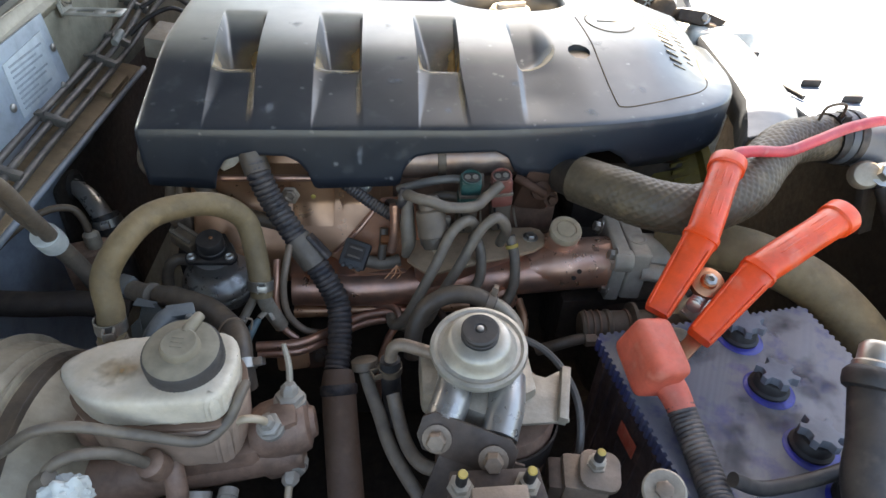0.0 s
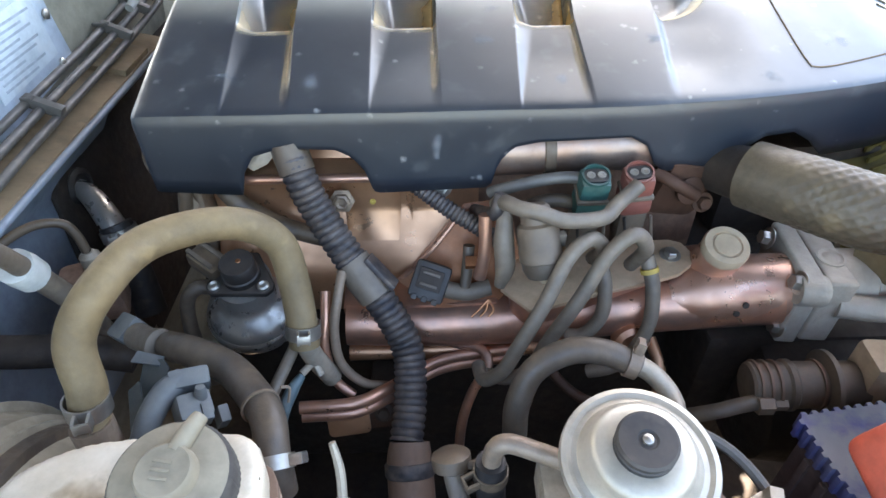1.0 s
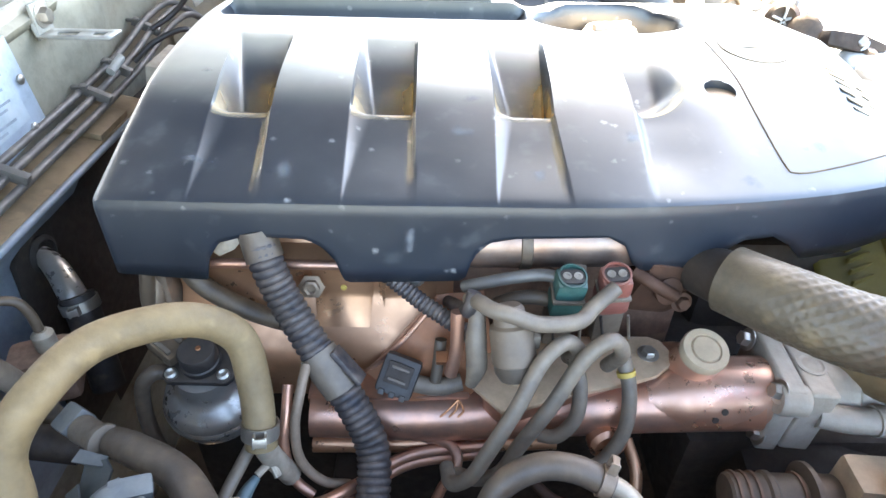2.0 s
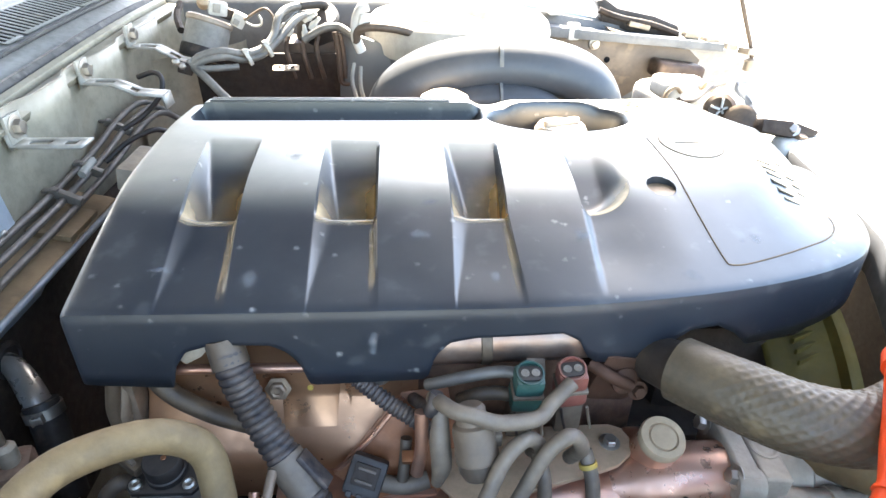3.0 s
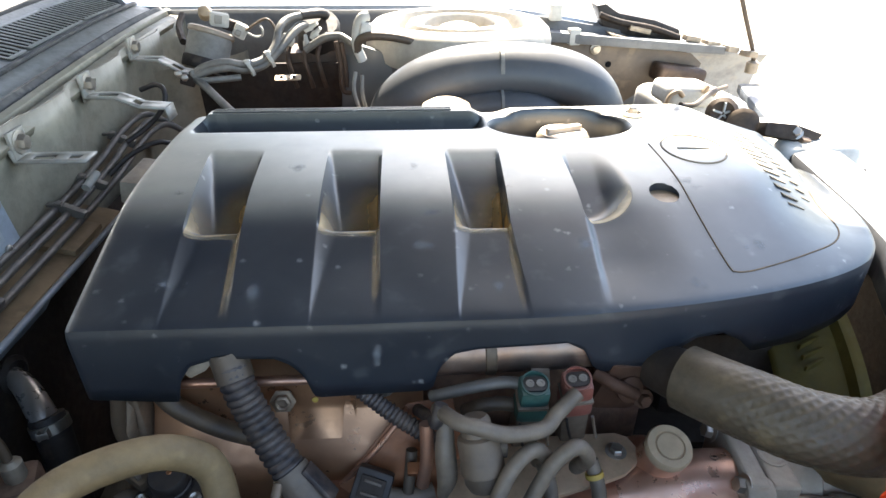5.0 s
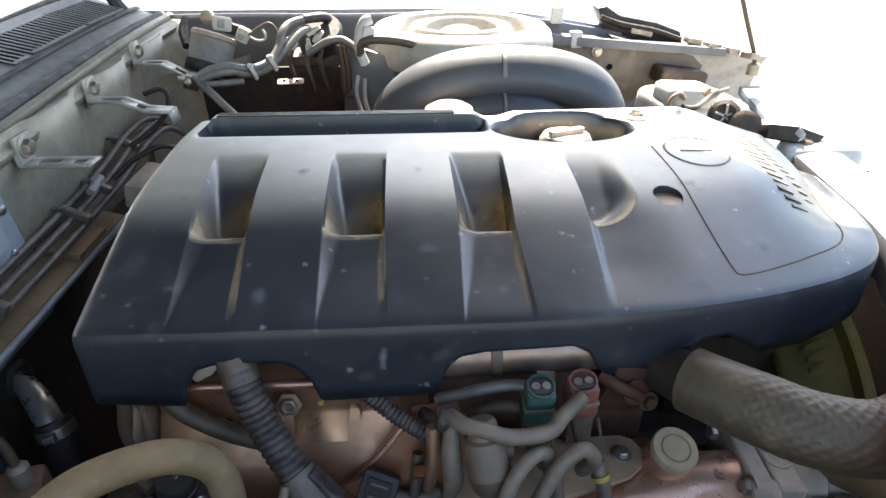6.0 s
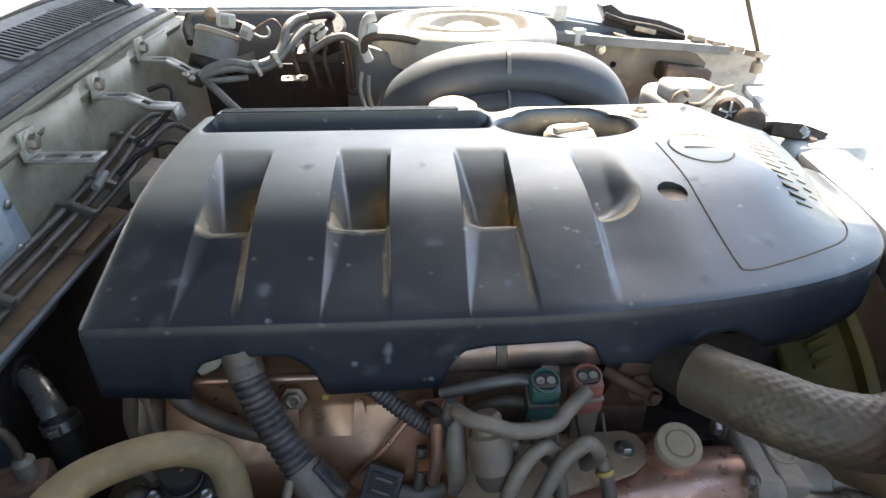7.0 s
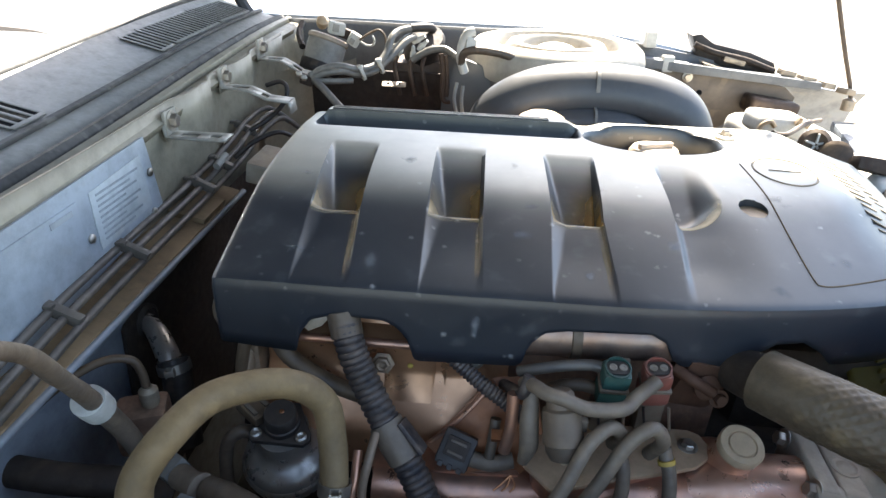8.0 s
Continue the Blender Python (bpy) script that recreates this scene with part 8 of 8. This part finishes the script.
part("latch", box((0.010, 0.006, 0.010), pose(-0.288, 1.299, 1.086, 0, 30, 10), 0.0015), M_PALEPL, plug)
part("plug_body", box((0.026, 0.018, 0.018), pose(-0.302, 1.315, 1.096, 0, 20, 12), 0.003), M_DARK, can)
part("wire", tube([(-0.274, 1.30, 1.089), (-0.257, 1.30, 1.100), (-0.238, 1.30, 1.108), (-0.227, 1.30, 1.098), (-0.225, 1.30, 1.085)], 0.0022, 8), M_TANHOSE, can)
part("wire", tube([(-0.274, 1.30, 1.087), (-0.261, 1.30, 1.080), (-0.249, 1.30, 1.081), (-0.246, 1.30, 1.089), (-0.250, 1.302, 1.097)], 0.0020, 8), M_TAPE, can)
part("fitting", lathe([(0.010, 0), (0.012, 0.006), (0.012, 0.016), (0.007, 0.020), (0, 0.020)], (-0.372, 1.41, 1.095), (0.3, -0.6, 0.7), 14), M_TANCAP, can)

FAR = [([(-0.3273, 1.165, 1.0487), (-0.3133, 1.165, 1.0596), (-0.2829, 1.170, 1.0665), (-0.2521, 1.180, 1.0603), (-0.2278, 1.200, 1.0641), (-0.2116, 1.220, 1.0805), (-0.2047, 1.240, 1.1044), (-0.1933, 1.260, 1.1139), (-0.1684, 1.280, 1.1175)], 0.0062),
       ([(-0.3248, 1.160, 1.0456), (-0.3066, 1.162, 1.0551), (-0.2757, 1.170, 1.0587), (-0.2533, 1.180, 1.0526), (-0.2279, 1.195, 1.0565), (-0.2053, 1.220, 1.0743), (-0.1820, 1.250, 1.0972), (-0.1676, 1.270, 1.1041)], 0.0060),
       ([(-0.3153, 1.155, 1.0433), (-0.2887, 1.160, 1.0434), (-0.2594, 1.170, 1.0438)], 0.0048),
       ([(-0.3295, 1.165, 1.0547), (-0.3248, 1.160, 1.0456), (-0.3042, 1.140, 1.0360), (-0.2758, 1.110, 1.0212), (-0.2535, 1.090, 1.0083), (-0.235, 1.075, 0.995)], 0.0060),
       ([(-0.2301, 1.200, 1.0606), (-0.2015, 1.230, 1.0819), (-0.1852, 1.255, 1.0998), (-0.1738, 1.275, 1.1051)], 0.0050),
       ([(-0.1700, 1.250, 1.0667), (-0.1551, 1.250, 1.0764), (-0.1357, 1.250, 1.0861), (-0.1126, 1.250, 1.0885), (-0.0940, 1.240, 1.0804), (-0.0805, 1.235, 1.0724)], 0.0062)]
for pts, r in FAR:
    hose("far_hose", pts, r, M_FARHOSE, "dusty light grey rubber hose across the bay", "hose", 14, "hoses by the firewall")
hose("hose_end", [(-0.1760, 1.275, 1.1170), (-0.1600, 1.288, 1.1172), (-0.1431, 1.300, 1.1159), (-0.1375, 1.305, 1.1106)], 0.0078, M_BLACK, "black rubber end of a hose across the bay")
holder = thing("hose_holder", (-0.332, 1.16, 1.04), "dark steel clip holding the far hoses to a bracket", "clip")
part("saddle", box((0.022, 0.014, 0.016), pose(-0.336, 1.160, 1.043, 0, 20, 10), 0.003), M_DARK, holder)
for dx, dz in ((-0.010, 0.010), (-0.002, 0.004)):
    part("nut", lathe([(0.0055, 0), (0.0055, 0.006), (0.003, 0.008), (0, 0.008)], (-0.336 + dx, 1.152, 1.044 + dz), (0.2, -1, 0.4), 6), M_STEEL, holder)
for x, y, z in ((-0.2195, 1.203, 1.0665), (-0.2470, 1.181, 1.0585)):
    tie = thing("hose_tie", (x, y, z - 0.01), "pale cable tie round two far hoses", "cable tie", "ties on the far hoses")
    part("loop", lathe([(0.0125, -0.0025), (0.0138, -0.0025), (0.0138, 0.0025), (0.0125, 0.0025), (0.0125, -0.0025)], (x, y, z - 0.003), (1, 0.5, 0.5), 20), M_TAPE, tie)
    part("buckle", box((0.008, 0.006, 0.006), pose(x, y - 0.008, z + 0.008), 0.001), M_TAPE, tie)
corner = bmesh.new()
surface(corner, [[(-0.436 + 0.125 * smoothstep(1.20, 1.44, y) ** 1.3, y, z) for y in [1.20 + 0.24 * j / 12 for j in range(13)]] for z in (0.60, 0.80, 0.95, 1.01, 1.025, 1.03)])
whole("wall_corner", corner, M_PAINT, "grey painted corner panel between firewall and inner wing", "inner wing", kind="structure")
abs_unit = thing("abs_unit", (-0.14, 1.32, 0.90), "dark valve block bristling with pipe unions", "valve block")
part("block", box((0.11, 0.08, 0.10), pose(-0.158, 1.335, 1.005, 0, 0, 6), 0.006), M_BROWNDARK, abs_unit)
part("motor", lathe([(0.035, 0), (0.035, 0.05), (0.03, 0.056), (0, 0.056)], (-0.16, 1.33, 1.06), (0.2, -0.6, 0.8), 24), M_BLACK, abs_unit)
for x, y, z, q in ((-0.2085, 1.285, 1.080, 0.2), (-0.1705, 1.272, 1.072, -0.5), (-0.1573, 1.275, 1.086, 0.1), (-0.1500, 1.275, 1.079, 0.4), (-0.1943, 1.265, 1.078, -0.2), (-0.1660, 1.278, 1.096, 0.6)):
    part("union", lathe([(0.0058, -0.006), (0.0058, 0.006), (0.0040, 0.008), (0.0030, 0.020)], (x, y, z), (0.9 * q + 0.5, -0.4, 0.6), 6), M_TAPE, abs_unit)
part("cap_ring", lathe([(0.014, 0), (0.014, 0.01), (0.008, 0.012), (0, 0.012)], (-0.143, 1.36, 1.094), (0.5, -0.8, 0.2), 18), M_BLACK, abs_unit)
for pts in ([(-0.1175, 1.24, 1.083), (-0.1135, 1.24, 1.046), (-0.112, 1.24, 1.004), (-0.098, 1.24, 0.998)], [(-0.1105, 1.242, 1.080), (-0.1070, 1.242, 1.046), (-0.1055, 1.242, 1.008)]):
    part("stay", tube(pts, 0.0045, 8), M_BROWNDARK, abs_unit)
for x in (-0.200, -0.172, -0.150):
    part("pipe", tube([(x, 1.285, 1.070), (x - 0.004, 1.27, 1.052), (x, 1.265, 1.030), (x + 0.006, 1.27, 1.00)], 0.0040, 8), M_BROWNDARK, abs_unit)
dark = thing("steering_box", (-0.17, 1.25, 0.62), "dark block and added dark sheet low on the far side of the bay", "casting")
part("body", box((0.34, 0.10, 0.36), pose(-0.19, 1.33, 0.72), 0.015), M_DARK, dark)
# thin dark sheet, added so that the low far side stays dark
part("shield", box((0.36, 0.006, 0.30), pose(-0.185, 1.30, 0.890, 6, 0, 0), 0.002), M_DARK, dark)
tab = thing("pipe_tab", (-0.197, 1.22, 0.98), "small zinc tab with two holes", "bracket")
part("tab", prism(rounded(0.042, 0.016, 0.003), 0.002, pose(-0.197, 1.215, 1.030, 16, 0, 5), 0.0005), M_ALU, tab)
for dx in (-0.01, 0.01):
    part("hole", lathe([(0.003, 0), (0.003, 0.0008), (0, 0.0008)], (-0.197 + dx, 1.2145, 1.0325), (0, -0.27, 0.96), 10), M_INK, tab)

# top of the far wing: brace, clips, hinge parts, washer bottle, all in the sun
br = thing("wing_brace", (0.35, 1.40, 1.00), "long folded grey brace under the far wing edge", "brace")
part("channel", prism([(-0.10, 0), (0.36, -0.040), (0.36, -0.055), (-0.10, -0.020)], 0.03, pose(0.26, 1.43, 1.075, 90, 0, 0), 0.002), M_FARWALL, br)
part("lip", prism([(0.385, 1.062), (0.463, 1.042), (0.558, 1.031), (0.556, 1.024), (0.463, 1.033), (0.398, 1.047)], 0.030, Matrix(((1, 0, 0, 0), (0, 0, 1, 1.408), (0, 1, 0, 0), (0, 0, 0, 1))), 0.002), M_ALU, br)
part("lower_plate", prism([(0.25, 1.062), (0.40, 1.038), (0.56, 1.020), (0.585, 1.000), (0.575, 0.962), (0.47, 0.945), (0.40, 0.90), (0.25, 0.90)], 0.004, Matrix(((1, 0, 0, 0), (0, 0, 1, 1.418), (0, 1, 0, 0), (0, 0, 0, 1))), 0.001), M_BROWNPANEL, br, "brown mud-stained plate")
part("end_box", box((0.10, 0.050, 0.034), pose(0.530, 1.395, 0.985, 0, 8, 4), 0.010, None, 3), M_BROWNDARK, br)
part("hook", box((0.040, 0.004, 0.006), pose(0.332, 1.408, 1.052, 0, 14, 0), 0.001), M_ALU, br)
bolt(br, (0.365, 1.416, 1.03), (0, -1, 0), 0.007, 0.006)
part("hole", lathe([(0.006, 0), (0.006, 0.001), (0, 0.001)], (0.395, 1.4175, 1.00), (0, -1, 0), 12), M_INK, br)
for x, y, z in ((0.285, 1.44, 1.095), (0.318, 1.41, 1.055)):
    root = thing("edge_clip", (x, y, z - 0.02), "pale plastic clip on the wing edge", "clip", "wing clips")
    part("clip", box((0.022, 0.020, 0.030), pose(x, y, z, 0, 0, 5), 0.003), M_TAPE, root)
hinge = thing("headlamp_top", (0.50, 1.40, 0.98), "black headlamp housing top with sunlit brackets", "headlamp")
part("housing", prism([(0.366, 1.106), (0.385, 1.109), (0.412, 1.092), (0.488, 1.078), (0.541, 1.060), (0.551, 1.032), (0.520, 1.028), (0.457, 1.042), (0.386, 1.064)], 0.045, Matrix(((1, 0, 0, 0), (0, 0, 1, 1.448), (0, 1, 0, 0), (0, 0, 0, 1))), 0.005), M_BLACK, hinge)
part("lens_edge", tube([(0.372, 1.440, 1.090), (0.415, 1.438, 1.076), (0.480, 1.438, 1.064), (0.538, 1.438, 1.046)], 0.006, 10), M_DARK, hinge)
part("catch", box((0.044, 0.012, 0.010), pose(0.455, 1.436, 1.062, 0, 12, 0), 0.002), M_ALU, hinge)
for k in range(4):
    part("tab", box((0.030, 0.025, 0.012), pose(0.560 + 0.036 * k, 1.43 - 0.010 * k, 1.046 - 0.008 * k, 0, 10, 10 * k), 0.003), M_ALU, hinge)
bottle = thing("washer_bottle", (0.50, 1.20, 0.80), "white plastic bottle with a filler neck in full sun", "bottle")
part("tank", box((0.14, 0.16, 0.645), pose(0.49, 1.24, 0.6725, 0, 0, 8), 0.025, None, 4), M_TAPE, bottle)
part("shoulder", box((0.085, 0.07, 0.034), pose(0.450, 1.185, 1.008, 0, 4, 6), 0.014, None, 4), M_TAPE, bottle)
part("handle_loop", tube([(0.408, 1.148, 0.990), (0.412, 1.146, 1.012), (0.424, 1.146, 1.020), (0.434, 1.146, 1.012)], 0.0035, 10), M_TANCAP, bottle)
for x, z in ((0.470, 1.022), (0.486, 1.018)):
    part("clip", box((0.006, 0.010, 0.014), pose(x, 1.150, z, 0, 20, 0), 0.0015), M_TANCAP, bottle)
part("hose", tube([(0.385, 1.045, 1.030), (0.3954, 1.05, 1.0265), (0.4142, 1.06, 1.0250), (0.4491, 1.10, 1.0260), (0.4729, 1.12, 1.0290), (0.5026, 1.15, 1.0254)], 0.0038, 10), M_GREYPL, bottle)
tank2 = thing("coolant_tank", (0.52, 1.00, 0.80), "pale coolant tank with dark fittings by the radiator", "tank")
part("tank", box((0.12, 0.14, 0.645), pose(0.56, 1.03, 0.6725, 0, 0, 0), 0.02, None, 4), M_TAPE, tank2)
part("fitting", lathe([(0.024, 0), (0.026, 0.01), (0.022, 0.034), (0.016, 0.036), (0.0, 0.036)], (0.475, 1.035, 0.995), (-0.35, -0.75, 0.5), 20), M_GREYPL, tank2)
part("pulley", lathe([(0.018, -0.004), (0.022, 0), (0.022, 0.008), (0.016, 0.012), (0.008, 0.006), (0.0, 0.006)], (0.445, 1.04, 1.018), (-0.3, -0.85, 0.3), 22), M_GREYPL, tank2)
for k in range(5):
    a = radians(72 * k)
    part("spoke", box((0.003, 0.003, 0.014), pose(0.4435 + 0.009 * math.sin(a), 1.0315, 1.020 + 0.009 * math.cos(a), 0, math.degrees(a), 0), 0.0006), M_TAPE, tank2)
part("bracket", prism([(-0.05, -0.008), (0.03, -0.012), (0.045, 0.004), (0.0, 0.012), (-0.05, 0.010)], 0.018, pose(0.525, 1.00, 1.000, 70, 10, 6), 0.003), M_DARK, tank2)
part("bracket_foot", box((0.018, 0.030, 0.040), pose(0.535, 0.995, 0.985, 20, 12, 15), 0.004), M_GREYCAST, tank2)
bolt(tank2, (0.528, 0.988, 1.006), (-0.2, -0.7, 0.6), 0.007, 0.007, M_STEEL)

# made-up dark bodies that hide the sunlit ground below the throttle
alt = thing("alternator", (0.31, 0.56, 0.55), "dark alternator-like filler added below the throttle", "alternator")
part("body", lathe([(0.04, -0.07), (0.07, -0.06), (0.075, -0.02), (0.075, 0.03), (0.065, 0.06), (0.03, 0.07)], (0.33, 0.555, 0.70), (1, 0.0, 0.0), 36), M_DARK, alt)
part("bracket", box((0.22, 0.10, 0.12), pose(0.33, 0.60, 0.72), 0.01), M_DARK, alt)

# radiator end: slam panel, fan cowl, stay rod, hose fittings
slam = thing("slam_panel", (0.68, 0.78, 0.90), "painted slam panel across the nose in full sun", "slam panel")
part("panel", prism([(0.56, 0.30), (0.72, 0.22), (0.84, 0.22), (0.84, 1.47), (0.70, 1.47), (0.60, 1.10), (0.60, 0.62)], 0.02, Matrix.Translation((0, 0, 0.925)), 0.005), M_PAINT_OUT, slam)
guide = bmesh.new()
surface(guide, [[(lerp_table([(0.62, 0.428), (0.66, 0.448), (0.72, 0.474), (0.83, 0.492), (0.96, 0.512)], y) + d, y, 0.976 + 0.010 * smoothstep(0.62, 0.8, y) + dz)
                for d, dz in ((0.0, -0.040), (0.001, -0.006), (0.004, 0.0), (0.020, 0.004), (0.045, 0.006), (0.068, 0.002), (0.076, -0.006), (0.080, -0.030))] for y in [0.62, 0.625, 0.64, 0.66, 0.69, 0.72, 0.76, 0.80, 0.86, 0.92, 0.955, 0.96]])
guide_ob = part("air_guide", guide, M_DUCT, slam, "grey-blue plastic air guide beside the cover")
guide_s = guide_ob.modifiers.new("thickness", "SOLIDIFY")
guide_s.thickness = 0.003
part("guide_lip", box((0.078, 0.004, 0.034), pose(0.472, 0.620, 0.958, 0, -2, 14), 0.001), M_DUCT, slam)
for x, y in ((0.62, 0.98), (0.66, 0.86), (0.69, 0.80), (0.66, 0.70)):
    part("rubber_block", prism([(-0.015, -0.008), (0.018, -0.010), (0.010, 0.012)], 0.012, Matrix.Translation((x, y, 0.945)), 0.002), M_BLACK, slam)
cowl = thing("fan_cowl", (0.50, 0.76, 0.60), "yellow plastic radiator fan cowl with moulded ribs", "fan cowl")
hoop = bmesh.new()
surface(hoop, [[(x, 0.80 - r * math.cos(radians(a)), 0.70 + r * math.sin(radians(a))) for x, r in ((0.350, 0.232), (0.355, 0.236), (0.38, 0.239), (0.415, 0.242), (0.420, 0.250), (0.432, 0.250))] for a in range(26, 155, 4)])
hoop_ob = part("hoop", hoop, M_YELLOW, cowl)
hoop_s = hoop_ob.modifiers.new("thickness", "SOLIDIFY")
hoop_s.thickness = 0.004
for k in range(7):
    a = radians(52 + 2.6 * k)
    part("rib", box((0.034, 0.003, 0.006), pose(0.390, 0.80 - 0.241 * math.cos(a), 0.70 + 0.241 * math.sin(a), 0, 0, 25), 0.001), M_YELLOW, cowl)
bolt(cowl, (0.405, 0.80 - 0.247 * math.cos(radians(68)), 0.70 + 0.247 * math.sin(radians(68))), (0, -0.37, 0.93), 0.004, 0.005)
stay_rod = thing("bonnet_stay", (0.655, 1.35, 0.95), "thin dark bonnet prop rod standing up", "prop rod")
part("rod", tube([(0.680, 1.40, 1.00), (0.676, 1.40, 1.024), (0.628, 1.40, 1.123), (0.50, 1.40, 1.40), (0.340, 1.40, 1.745)], 0.0042, 10), M_GREYPL, stay_rod)
part("rod_foot", lathe([(0.012, 0), (0.012, 0.02), (0.006, 0.024)], (0.681, 1.40, 0.985), (0, 0, 1), 14), M_ALU, stay_rod)
lever = hose("bonnet_cable", [(0.53, 0.95, 0.965), (0.56, 0.93, 0.962), (0.59, 0.88, 0.955), (0.62, 0.80, 0.950)], 0.004, M_BLACK, "dark release cable on the slam panel", "cable")
fit = thing("hose_fitting", (0.60, 0.60, 0.90), "grimy metal hose end with bolts by the radiator", "pipe")
part("end", lathe([(0.031, 0), (0.033, 0.006), (0.033, 0.016), (0.030, 0.020), (0.030, 0.07)], (0.545, 0.624, 0.976), (1, 0.06, -0.08), 26), M_DUCT, fit)
part("collar", lathe([(0.030, -0.008), (0.0345, -0.006), (0.0345, 0.004), (0.030, 0.006)], (0.560, 0.625, 0.975), (1, 0.06, -0.08), 26), M_BLACK, fit)
part("drain_boss", lathe([(0.017, 0.0), (0.017, 0.012), (0.014, 0.016), (0.007, 0.017), (0.0, 0.017)], (0.572, 0.585, 0.945), (-0.35, -0.75, 0.55), 22), M_ALU, fit)
part("clip", tube([(0.505, 0.612, 1.004), (0.508, 0.61, 1.022), (0.530, 0.612, 1.024), (0.534, 0.614, 1.006)], 0.0018, 8), M_GREYPL, fit)
part("arm", prism([(-0.012, -0.05), (0.012, -0.05), (0.016, 0.02), (-0.016, 0.02)], 0.01, pose(0.585, 0.585, 0.920, 70, 0, 20), 0.002), M_DARK, fit)
bolt(fit, (0.585, 0.570, 0.955), (-0.2, -0.6, 0.7), 0.010, 0.012)
part("lower_arm", tube([(0.585, 0.565, 0.94), (0.60, 0.53, 0.90), (0.62, 0.49, 0.85)], 0.008, 10), M_DARK, fit)
